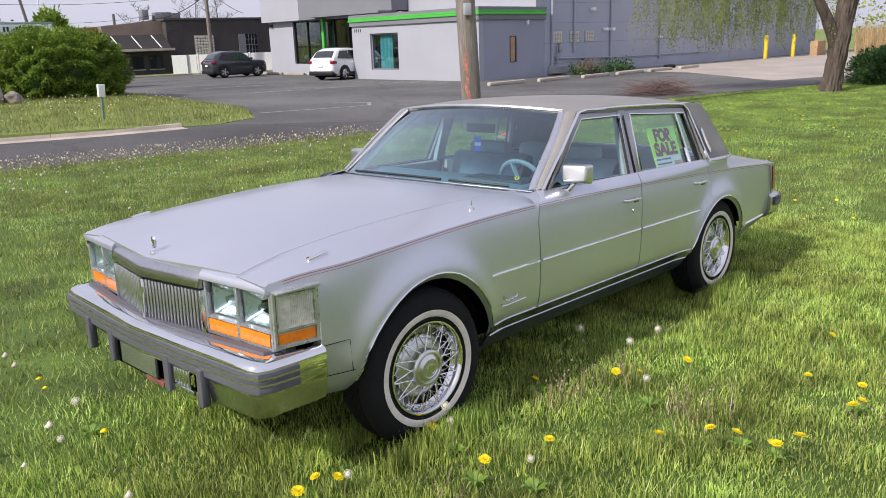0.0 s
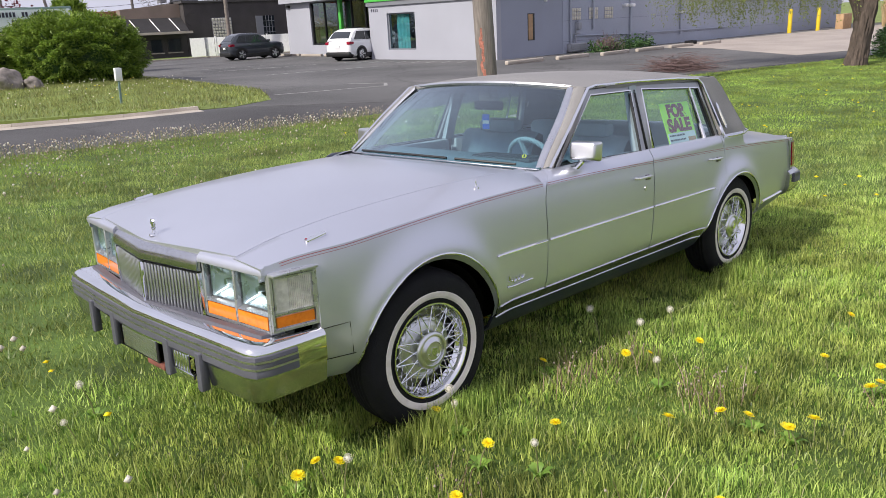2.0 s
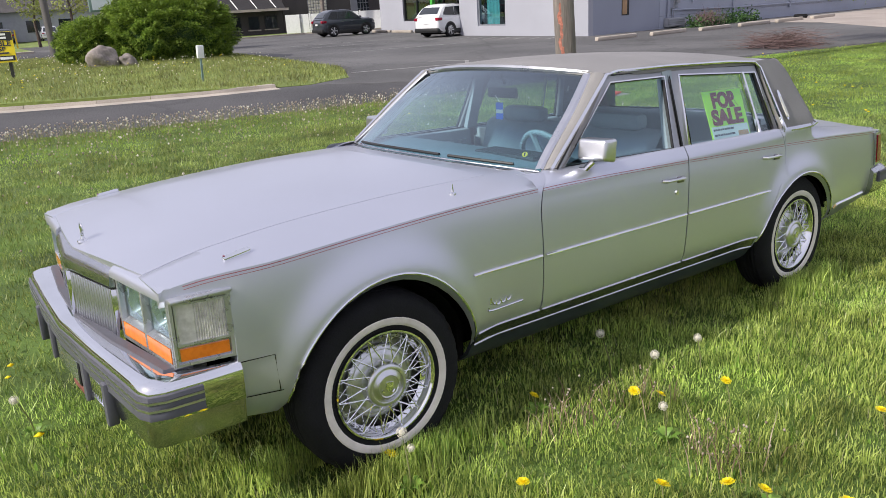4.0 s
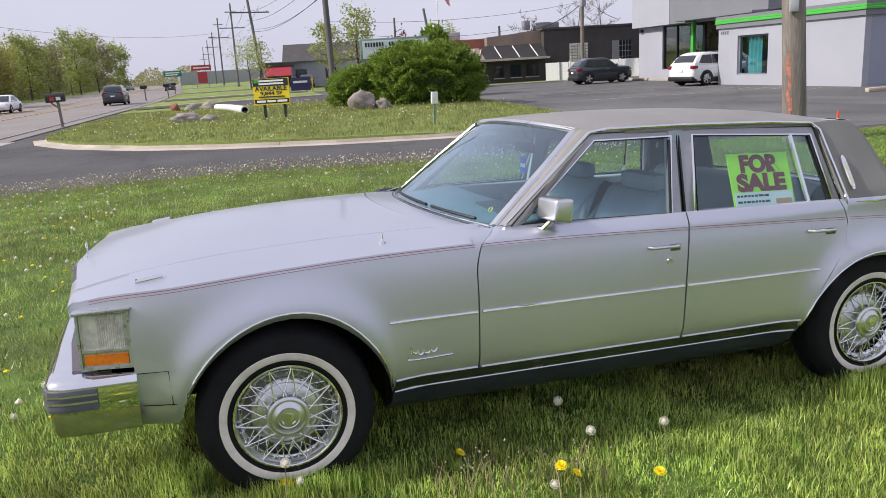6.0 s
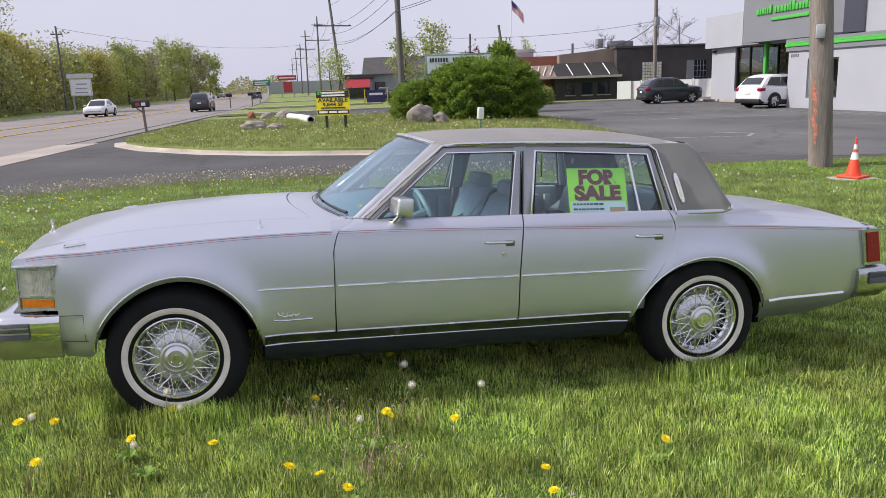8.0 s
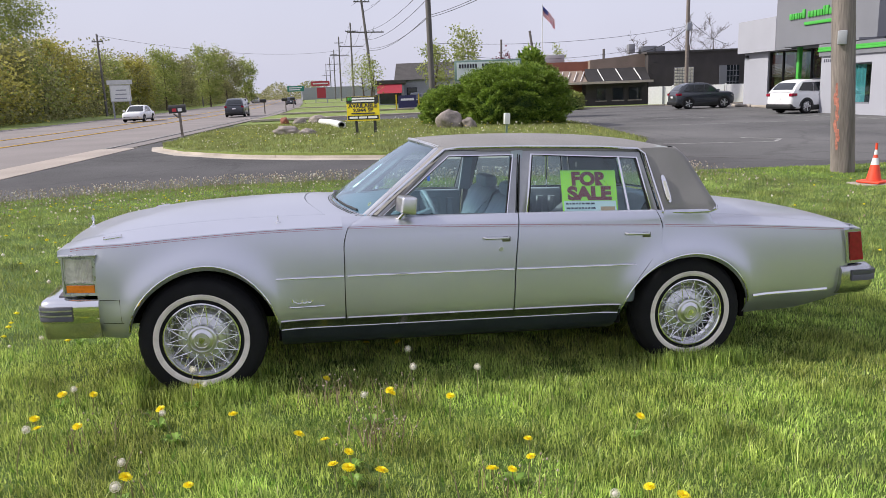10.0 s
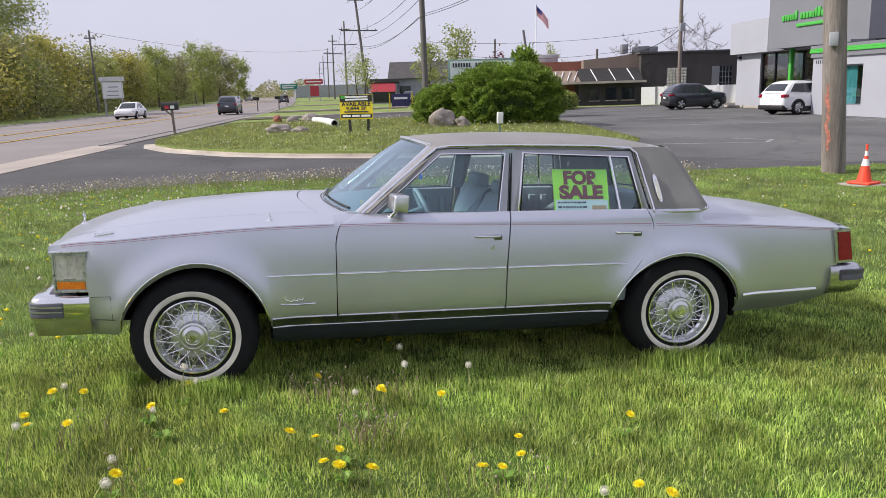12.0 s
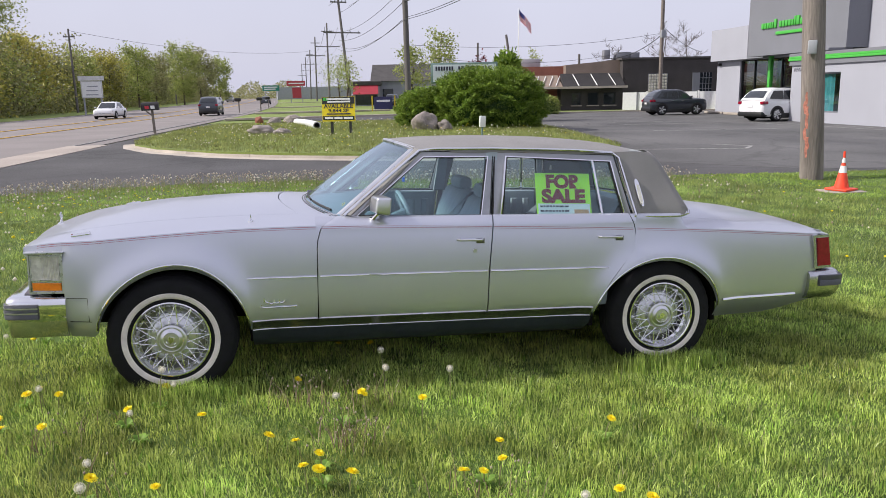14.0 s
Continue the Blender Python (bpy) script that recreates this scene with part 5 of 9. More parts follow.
# wires: a bright front layer from the hub, a finer lattice behind it
for count, r0, y0, r1, y1, tw, thick in ((28, 0.079, -0.094, 0.183, -0.084, 17, 0.0023), (48, 0.126, -0.052, 0.186, -0.074, 15, 0.0014)):
    a = radians(tw)
    pair = [finish(tube(bmesh.new(), [(r0, y0, 0), (r1 * math.cos(a), y1, d * r1 * math.sin(a))], thick, 5), "wire_spoke", M["chrome"]) for d in (1, -1)]
    for k in range(count):
        part("wire_spoke", pair[k % 2], None, wheel, at=pose(0, 0, 0, 0, 360 / count * k + (4 if k % 2 else 0), 0))


def copy_part(ob, parent, m):
    made = ob.copy()
    scene.collection.objects.link(made)
    made.parent, made.matrix_basis = parent, m
    for c in ob.children:
        copy_part(c, made, c.matrix_basis)
    return made


BROAD = Matrix.Diagonal((1.065, 1.0, 1.065, 1.0))
wheel.matrix_basis = pose(-0.004, -0.790, 0.334, 0, 12, -2) @ BROAD
copy_part(wheel, car, pose(2.903, -0.754, 0.337, 0, 40, 0) @ BROAD)
copy_part(wheel, car, pose(0, 0.790, 0.334, 0, 70, 178) @ BROAD)
copy_part(wheel, car, pose(2.903, 0.754, 0.337, 0, 5, 180) @ BROAD)

# cabin
bm = bmesh.new()
rows = []
for j in range(-10, 11):
    q = j / 10
    a = WB(q * 0.93)
    rows.append([(a[0] + 0.03, a[1], a[2] - 0.02), (a[0] + 0.16, a[1], a[2] - 0.015), (1.17, a[1], 0.965), (1.215, a[1], 0.935), (1.20, a[1], 0.80), (1.16, a[1], 0.66)])
grid(bm, rows)
part("dashboard", bm, M["trimblue"], car, "blue grey padded dashboard")
bm = bmesh.new()
box(bm, 1.03, 1.17, -0.60, -0.16, 0.945, 0.978, 0.012)
part("instrument_hood", bm, M["dash"], car)
bm = bmesh.new()
tube(bm, [(0.18 * math.cos(a), 0.18 * math.sin(a), 0) for a in np.linspace(0, 2 * math.pi, 29)], 0.015, 8, ends=False)
for a in (0.25, math.pi - 0.25):
    tube(bm, [(0, 0, -0.02), (0.18 * math.cos(a), 0.18 * math.sin(a), 0)], 0.016, 6)
lathe(bm, [(0.06, -0.03), (0.055, 0.0), (0.0001, 0.008)], 16, axis="z")
for k in range(40):
    a = 2 * math.pi * k / 40
    box(bm, 0.173, 0.187, -0.004, 0.004, -0.018, 0.018, at=pose(0, 0, 0, 0, 0, math.degrees(a)))
wheel_s = part("steering_wheel", bm, M["leather"], car, "pale stitched steering wheel", at=Matrix.Translation((1.36, -0.34, 0.885)) @ pose(0, 0, 0, 0, 66, 0) @ Matrix.Scale(0.92, 4))
bm = bmesh.new()
tube(bm, [(1.12, -0.38, 0.83), (1.35, -0.38, 0.915)], 0.035, 8)
part("steering_column", bm, M["trimblue"], car)


def seat(x0, back_x, y0, y1, head, name):
    """A padded bench half: cushion and a ribbed backrest of rounded rolls."""
    bm = bmesh.new()
    rows = []
    n = 21
    for k in range(n):
        q = k / (n - 1)
        y = y0 + (y1 - y0) * q
        puff = 0.010 * abs(math.sin(q * math.pi * 7)) + 0.03 * math.sin(math.pi * q) ** 0.4
        rows.append([(x0, y, 0.42), (x0 - 0.01, y, 0.56 + puff), (x0 + 0.08, y, 0.60 + puff), (back_x - 0.05, y, 0.57 + puff), (back_x - 0.03 - puff, y, 0.62), (back_x + 0.05 - puff * 1.4, y, 0.85),
                     (back_x + 0.105 - puff, y, 0.985), (back_x + 0.14, y, 1.012 + puff * 0.4), (back_x + 0.19, y, 0.99), (back_x + 0.19, y, 0.80), (back_x + 0.14, y, 0.45)])
    grid(bm, rows)
    bmesh.ops.holes_fill(bm, edges=[e for e in bm.edges if len(e.link_faces) == 1], sides=0)
    st = part(name, bm, M["leather"], car, "pale blue pleated leather seat", angle=70)
    if head:
        ym = (y0 + y1) / 2
        b = boxm(back_x + 0.085, back_x + 0.185, ym - 0.16, ym + 0.16, 1.005, 1.105, 0.035)
        part("headrest", b, M["leather"], st)
    return st


seat(1.34, 1.72, -0.66, -0.08, True, "front_seat")
seat(1.34, 1.72, 0.02, 0.66, True, "front_seat")
seat(2.16, 2.52, -0.68, 0.68, False, "rear_seat")
part("cabin_floor", boxm(0.9, 2.8, -0.72, 0.72, 0.36, 0.43), M["dash"], car, smooth=False)
bm = bmesh.new()
box(bm, 2.66, 3.08, -0.66, 0.66, 0.93, 0.955)
part("parcel_shelf", bm, M["trimblue"], car, smooth=False)
bm = bmesh.new()
box(bm, 1.375, 1.395, -0.09, 0.14, 1.205, 1.262, 0.012)
tube(bm, [(1.38, 0, 1.28), (1.36, 0, 1.335)], 0.008, 6)
im = part("inner_mirror", bm, M["black"], car, "dark inside mirror")
for s in (-1, 1):
    bm = bmesh.new()
    prism(bm, [(1.765, s * 0.70, 1.33), (1.73, s * 0.795, 0.945), (1.81, s * 0.795, 0.945), (1.835, s * 0.70, 1.33)], (0, -s * 0.035, 0))
    part("centre_pillar", bm, M["leather"], car)

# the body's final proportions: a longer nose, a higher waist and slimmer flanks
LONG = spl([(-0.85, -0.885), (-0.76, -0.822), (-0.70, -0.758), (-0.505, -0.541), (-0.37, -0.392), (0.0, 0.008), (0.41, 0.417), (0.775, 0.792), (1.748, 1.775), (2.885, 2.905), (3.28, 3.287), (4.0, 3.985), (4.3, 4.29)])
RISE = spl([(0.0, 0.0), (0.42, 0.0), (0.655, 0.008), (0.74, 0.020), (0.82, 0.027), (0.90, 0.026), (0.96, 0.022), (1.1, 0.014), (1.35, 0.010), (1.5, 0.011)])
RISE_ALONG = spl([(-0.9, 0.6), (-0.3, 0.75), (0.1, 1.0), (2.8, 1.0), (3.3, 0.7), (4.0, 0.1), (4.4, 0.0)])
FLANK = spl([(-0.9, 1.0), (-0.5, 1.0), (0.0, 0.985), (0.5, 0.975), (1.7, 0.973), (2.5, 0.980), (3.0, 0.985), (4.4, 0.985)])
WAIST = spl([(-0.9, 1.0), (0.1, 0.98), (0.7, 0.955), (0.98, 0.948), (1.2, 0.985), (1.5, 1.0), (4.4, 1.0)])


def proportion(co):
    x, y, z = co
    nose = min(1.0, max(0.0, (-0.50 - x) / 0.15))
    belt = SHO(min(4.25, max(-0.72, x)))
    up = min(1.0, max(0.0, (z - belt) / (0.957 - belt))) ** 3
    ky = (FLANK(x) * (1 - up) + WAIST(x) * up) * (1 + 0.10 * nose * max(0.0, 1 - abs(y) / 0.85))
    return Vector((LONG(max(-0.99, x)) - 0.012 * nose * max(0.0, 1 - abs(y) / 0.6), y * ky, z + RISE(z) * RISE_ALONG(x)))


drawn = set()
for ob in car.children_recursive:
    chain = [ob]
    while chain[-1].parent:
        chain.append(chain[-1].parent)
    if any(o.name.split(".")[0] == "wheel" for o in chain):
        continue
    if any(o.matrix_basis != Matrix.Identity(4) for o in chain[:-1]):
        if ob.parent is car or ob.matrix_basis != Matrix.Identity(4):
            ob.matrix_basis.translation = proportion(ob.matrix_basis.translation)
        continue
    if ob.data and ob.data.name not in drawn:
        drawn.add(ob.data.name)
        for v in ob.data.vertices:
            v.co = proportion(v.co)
for ob in car.children_recursive:
    if ob.name.split(".")[0] in ("window_glass", "rear_window"):
        ob.visible_shadow = False

# things inside: air freshener card, sticker, sale sign
fresh = part("hanging_card", boxm(-0.002, 0.002, -0.024, 0.024, -0.045, 0.045, 0.0015), M["blue"])
tagged(fresh, "blue air freshener card hanging from the inside mirror", "air freshener")
fresh.matrix_world = CAR_AT @ pose(1.41, 0.05, 1.15, 0, 0, 12)
part("card_print", boxm(-0.003, 0.003, -0.022, 0.022, -0.012, 0.008), M["reflect"], fresh)
part("string", tube(bmesh.new(), [(0, 0, 0.05), (-0.03, 0.005, 0.085)], 0.0012, 4), M["reflect"], fresh)
st = tagged(part("sticker", lathe(bmesh.new(), [(0.0001, 0.0), (0.013, 0.0), (0.013, 0.002), (0.0001, 0.002)], 18, axis="z"), M["signyellow"]), "round yellow oil change sticker inside the windscreen", "sticker")
st.matrix_world = CAR_AT @ pose(0.955, -0.62, 1.035, 0, -47, 24)
part("sticker_print", boxm(-0.009, 0.009, -0.003, 0.003, 0.002, 0.0035), M["ink"], st)

sign = tagged(part("sale_sign", boxm(0, 0.345, -0.003, 0.0, 0, 0.292), M["signgreen"], smooth=False), "lime green sale sign with dark red letters behind glass", "sign")
tilt = math.degrees(math.atan(0.36))
sign.matrix_world = CAR_AT @ Matrix.Translation((2.085, -0.826, 0.944)) @ pose(0, 0, 0, -tilt, 1.0, 0)
words("sale_words", "FOR", 0.108, M["maroon"], sign, pose(0.172, -0.004, 0.236, 90, 0, 0), 0.225, 0.006, 0.001, "dark red block letters")
words("sale_words", "SALE", 0.108, M["maroon"], sign, pose(0.172, -0.004, 0.146, 90, 0, 0), 0.275, 0.006, 0.001, "dark red block letters")
part("note_panel", boxm(0.01, 0.335, -0.0045, -0.003, 0.036, 0.104), M["paper"], sign, "pale panel with handwritten lines", smooth=False)
rng = random.Random(4)
for zz in (0.086, 0.058):
    x = 0.022
    while x < 0.20:
        w = rng.uniform(0.01, 0.028)
        part("handwriting", boxm(x, x + w, -0.0055, -0.0045, zz - 0.004, zz + 0.006), M["ink"], sign, smooth=False)
        x += w + 0.006
part("tape", boxm(0.235, 0.325, -0.0056, -0.0045, 0.044, 0.068), M["wood"], sign, "strip of brown tape", smooth=False)


# ---------------------------------------------------------------- ground
LOT = -0.22
EDGE = [(-7.78, 11.06), (-4.94, 11.48), (-2.9, 11.93), (-0.73, 12.12), (1.68, 11.78), (4.29, 10.84), (6.29, 10.14), (8.86, 9.57), (11.88, 8.96), (15.33, 8.3), (20.03, 7.17), (26.59, 5.08), (38.75, 2.02), (68.22, -7.67)]
EX, EY = np.array(EDGE).T


def edge_y(x):
    return np.interp(x, EX, EY)


def lawn_z(x, y):
    """The lawn's height: it falls towards +x and +y and runs out level at the driveway."""
    x, y = np.asarray(x, float), np.asarray(y, float)
    k = np.clip((y - (edge_y(x) - 7.5)) / 7.3, 0, 1)
    k = k * k * (3 - 2 * k)
    z = -0.034 * np.clip(x, -4.5, 8.6) - 0.024 * np.clip(y, -9, 4)
    z = z * (1 - k) + (LOT + 0.012) * k
    z = 0.5 * (z + LOT + 0.02 + np.sqrt((z - LOT - 0.02) ** 2 + 0.0006))
    z = z - 0.055 * np.exp(-(((x - 10.9) / 3.0) ** 2) - ((y - 6.8) / 1.3) ** 2)
    return z + 0.006 * (1 - k) + 0.012 * np.sin(x * 1.3 + y * 0.7) * np.cos(y * 0.9) * (1 - k)


ground = part("ground", boxm(-900, 900, -500, 1500, LOT - 0.6, LOT - 0.06), M["farlawn"], smooth=False)
tagged(ground, "wide grassy land reaching the horizon", "ground", kind="structure")

rows = []
xs = [-60, -40, -25, -16, *np.arange(-11, 30.1, 0.5), 36, 45, 70]
for x in xs:
    y0, y1 = -40.0, float(edge_y(x))
    ys = [y0, -25, -15, *np.linspace(-9, y1 - 0.4, 38), y1 - 0.15, y1]
    if x < -11:
        y1 = 8.0
        ys = [y0, -25, -15, *np.linspace(-9, y1 - 0.4, 38), y1 - 0.15, y1]
    rows.append([(x, y, float(lawn_z(x, y))) for y in ys])
bm = bmesh.new()
grid(bm, rows)
rim_in(bm, (0, 0, -0.3))
tagged(part("lawn", bm, M["lawn"], angle=80), "mown green lawn with dandelions sloping to a driveway", "lawn", kind="structure")


def flat(name, outline, z, m, label, cat, thick=0.05, kind="structure"):
    bm = bmesh.new()
    prism(bm, [(x, y, z) for x, y in outline], (0, 0, -thick))
    return tagged(part(name, bm, m, smooth=False), label, cat, kind=kind)


# road: its near edge bends slowly
NY = np.array([-56.8, -0.2, 32.6, 75.1, 122.2, 188.1, 376.4, 847.0])
NX = np.array([-17.4, -9.3, -4.7, 1.2, 5.4, 8.9, 16.0, 35.3])


def near_x(y):
    return float(np.interp(y, NY, NX))


def band(a, b, z, y0=-60, y1=900):
    """A strip along the road, between offsets a and b from its near edge."""
    ys = [y for y in np.concatenate([np.arange(y0, min(y1, 200), 8), np.arange(200, y1 + 1, 50)]) if y <= y1]
    bm = bmesh.new()
    grid(bm, [[(near_x(y) + a, y, z), (near_x(y) + b, y, z)] for y in ys])
    rim_in(bm, (0, 0, -0.03))
    return bm


tagged(part("road", band(-19.5, 0, LOT), M["roadsurf"], smooth=False), "wide pale grey five lane road", "road", kind="structure")
for off in (-7.0, -10.6):
    tagged(part("road_marking", band(off - 0.12, off + 0.05, LOT + 0.034), M["yellowline"], smooth=False), "solid yellow lane line", "road marking", kind="structure")
tagged(part("road_marking", band(-18.2, -18.06, LOT + 0.034), M["paintline"], smooth=False), "white edge line of the road", "road marking", kind="structure")
tagged(part("road_marking", band(-0.95, -0.83, LOT + 0.034), M["paintline"], smooth=False), "white edge line of the road", "road marking", kind="structure")
tagged(part("gutter", band(-1.0, 0.5, LOT + 0.038, -60, 33), M["padconc"], smooth=False), "pale concrete road gutter", "gutter", kind="structure")
tagged(part("verge", band(-24, -19.4, LOT + 0.02), M["farlawn"], smooth=False), "mown grass verge across the road", "verge", kind="structure")

# driveway and car park
low = [(x, y - 0.12) for x, y in EDGE]
drive = [(near_x(11) + 0.3, 11.4)] + low[1:] + [(73.1, -7.78), (71.78, 70.08), (5.82, 71.46), (4.68, 48.86), (-1.97, 48.71), (near_x(30) + 0.3, 30), (near_x(20) + 0.3, 20)]
flat("driveway", drive, LOT + 0.02, M["asphalt"], "dark asphalt driveway", "driveway")
lotp = [(9.04, 14.54), (11.07, 11.6), (12.65, 9.41), (15.33, 8.69), (20.04, 7.56), (26.61, 5.47), (38.74, 2.4), (67.23, -6.89), (71.82, 64.3), (12.46, 65.89), (15.55, 30.94), (13.69, 22.42), (12.8, 18.25), (10.9, 15.25)]
flat("car_park", lotp, LOT + 0.026, M["asphalt2"], "faded grey asphalt car park", "car park", 0.02)


def kerb_run(pts, z0, h, w, m, pieces):
    """Kerb stones along a line, as single pieces with open joints."""
    P = [Vector((*p, 0)) for p in pts]
    lens = [(b - a).length for a, b in zip(P, P[1:])]
    for a, b, L in zip(P, P[1:], lens):
        n = max(1, round(L / 1.6))
        for k in range(n):
            p, q = a.lerp(b, k / n), a.lerp(b, (k + 1) / n)
            d = (q - p).normalized()
            nrm = Vector((-d.y, d.x, 0))
            o = [p + d * 0.006, q - d * 0.006, q - d * 0.006 + nrm * w, p + d * 0.006 + nrm * w]
            bm = bmesh.new()
            va = [bm.verts.new((v.x, v.y, z0)) for v in o]
            vb = [bm.verts.new((v.x + (nrm.x * 0.04 if i < 2 else 0), v.y + (nrm.y * 0.04 if i < 2 else 0), z0 + h)) for i, v in enumerate(o)]
            bm.faces.new(vb)
            for i in range(4):
                bm.faces.new((va[i], va[(i + 1) % 4], vb[(i + 1) % 4], vb[i]))
            part("kerb_stone", bm, m, pieces, smooth=False)


# planted island between the driveways
ISLE = [(-3.87, 27.94), (-3.55, 25.51), (-2.47, 22.73), (-0.46, 19.79), (1.48, 18.05), (4.24, 16.32), (6.45, 15.36), (8.24, 14.94), (9.04, 14.64)]
isle_edge = ISLE + [(10.7, 15.25), (12.6, 18.44), (13.48, 22.9), (15.25, 30.94), (13.31, 41.38), (4.71, 44.16), (-1.16, 44.5), (-2.83, 37.4)]
cx, cy = 5.3, 28.18


def isle_z(x, y):
    """A low mound, level with the kerb at its rim."""
    x, y = np.asarray(x, float), np.asarray(y, float)
    d = np.clip(np.hypot((x - cx) / 10, (y - cy) / 15), 0, 1)
    near = np.full(x.shape, 9.0)
    for (xa, ya), (xb, yb) in zip(isle_edge[7:12], isle_edge[8:13]):
        t = np.clip(((x - xa) * (xb - xa) + (y - ya) * (yb - ya)) / ((xb - xa) ** 2 + (yb - ya) ** 2), 0, 1)
        near = np.minimum(near, np.hypot(x - xa - t * (xb - xa), y - ya - t * (yb - ya)))
    return LOT + 0.14 + 0.24 * (1 - d) ** 0.8 * np.clip((1 - d) * 3, 0, 1) - 0.11 * np.clip(1 - near / 0.9, 0, 1)


rows = []
for p in isle_edge + isle_edge[:1]:
    rows.append([(p[0] + (cx - p[0]) * t, p[1] + (cy - p[1]) * t, float(isle_z(p[0] + (cx - p[0]) * t, p[1] + (cy - p[1]) * t))) for t in (0, 0.02, 0.06, 0.12, 0.2, 0.3, 0.42, 0.55, 0.7, 0.85, 0.98)])
bm = bmesh.new()
grid(bm, rows)
rim_in(bm, (0, 0, -0.3))
tagged(part("grass_island", bm, M["farlawn"], angle=80), "grassy island with dandelions inside a concrete kerb", "grass island", kind="structure")
kerb = thing("kerb", "pale concrete kerb round the grassy island", "kerb", kind="structure")
kerb_run([(x - 0.02, y - 0.05) for x, y in ISLE[:-1]], LOT - 0.02, 0.135, 0.26, M["concrete"], kerb)
part("gutter_pan", sweep(bmesh.new(), [(x - 0.02, y - 0.05) for x, y in ISLE[:-1]], [(-0.02, LOT + 0.035), (0.40, LOT + 0.024), (0.40, LOT - 0.05), (-0.02, LOT - 0.05)]), M["concrete"], kerb)
# farther verges along the road, with driveways between them
for y0, y1 in ((56, 66), (74, 96), (104, 150), (158, 260)):
    bm = bmesh.new()
    ys = np.linspace(y0, y1, 8)
    w = 14 if y0 < 100 else 22
    grid(bm, [[(near_x(y) + 0.6, y, LOT + 0.05), (near_x(y) + 0.9, y, LOT + 0.15), (near_x(y) + w, y, LOT + 0.16)] for y in ys])
    rim_in(bm, (0, 0, -0.2))
    tagged(part("road_verge", bm, M["farlawn"], smooth=False), "mown grass strip beside the road", "verge", kind="structure")
    k = thing("kerb", "low concrete kerb along the road verge", "kerb", kind="structure")
    part("kerb_edge", sweep(bmesh.new(), [(near_x(y0) + 0.5, y0 - 0.25), (near_x(y0) + w, y0 - 0.25)], [(0, LOT), (0.15, LOT), (0.15, LOT + 0.15), (0, LOT + 0.17)]), M["concrete"], k)
flat("side_drive", [(6.09, 62.06), (5.87, 69.58), (57.28, 68.75), (57.38, 61.06)], LOT + 0.03, M["asphalt2"], "grey asphalt side drive", "driveway")
for a, b in (((11.56, 16.37), (14.91, 15)), ((14.91, 15), (15.68, 15.83)), ((15.68, 15.83), (15.07, 17.01))):
    d = (Vector(b) - Vector(a)).normalized()
    nn = Vector((-d.y, d.x)) * 0.06
    flat("painted_line", [Vector(a) + nn, Vector(b) + nn, Vector(b) - nn, Vector(a) - nn], LOT + 0.032, M["paintline"], "worn white parking line", "road marking", 0.004)
# parking bay lines before the building
for k in range(9):
    y = 20.62 + k * 0.98
    a, b = Vector((24.79, y)), Vector((26.15, y + 0.55))
    nn = Vector((0.02, 0.05))
    flat("painted_line", [a + nn, b + nn, b - nn, a - nn], LOT + 0.032, M["paintline"], "white diagonal hatching on asphalt", "road marking", 0.004)
for k in (0, 2, 3):
    a, b = Vector((17.56 + k * 0.7, 25.16 + k * 2.9)), Vector((22.75 + k * 0.5, 23.62 + k * 2.9))
    nn = Vector((0.02, 0.06))
    flat("painted_line", [a + nn, b + nn, b - nn, a - nn], LOT + 0.032, M["paintline"], "worn white parking line", "road marking", 0.004)
flat("concrete_pad", [(36.36, 17.57), (34.86, 13.11), (29.02, 7.18), (36.92, 4.09), (72.98, -2.1), (71.2, 12.32), (57.13, 14.5)], LOT + 0.034, M["padconc"], "pale concrete loading apron", "paving", 0.02)


# ---------------------------------------------------------------- buildings
C = Vector((26.59, 19.69))
U, D = Vector((0.1045, 0.9945)), Vector((0.9945, -0.1045))
BLD = Matrix(((D.x, U.x, 0, C.x), (D.y, U.y, 0, C.y), (0, 0, 1, LOT), (0, 0, 0, 1)))
# in the building's axes: x into it, y along its front, z up from the paving


def wall_with_holes(x0, x1, y0, y1, z0, z1, holes):
    """A wall slab facing -x, between y0 and y1, with openings (ya, yb, za, zb) cut through."""
    bm = bmesh.new()
    ycuts = sorted({y0, y1, *[h[0] for h in holes], *[h[1] for h in holes]})
    zcuts = sorted({z0, z1, *[h[2] for h in holes], *[h[3] for h in holes]})
    for a, b in zip(ycuts, ycuts[1:]):
        run = None
        for c, d in zip(zcuts, zcuts[1:]):
            ym, zm = (a + b) / 2, (c + d) / 2
            if any(h[0] < ym < h[1] and h[2] < zm < h[3] for h in holes):
                continue
            box(bm, x0, x1, a, b, c, d)
    bmesh.ops.remove_doubles(bm, verts=bm.verts, dist=0.0005)
    kill = [f for f in bm.faces if sum(1 for g in bm.faces if g is not f and (g.calc_center_median() - f.calc_center_median()).length < 1e-4)]
    bmesh.ops.delete(bm, geom=kill, context="FACES")
    return bm


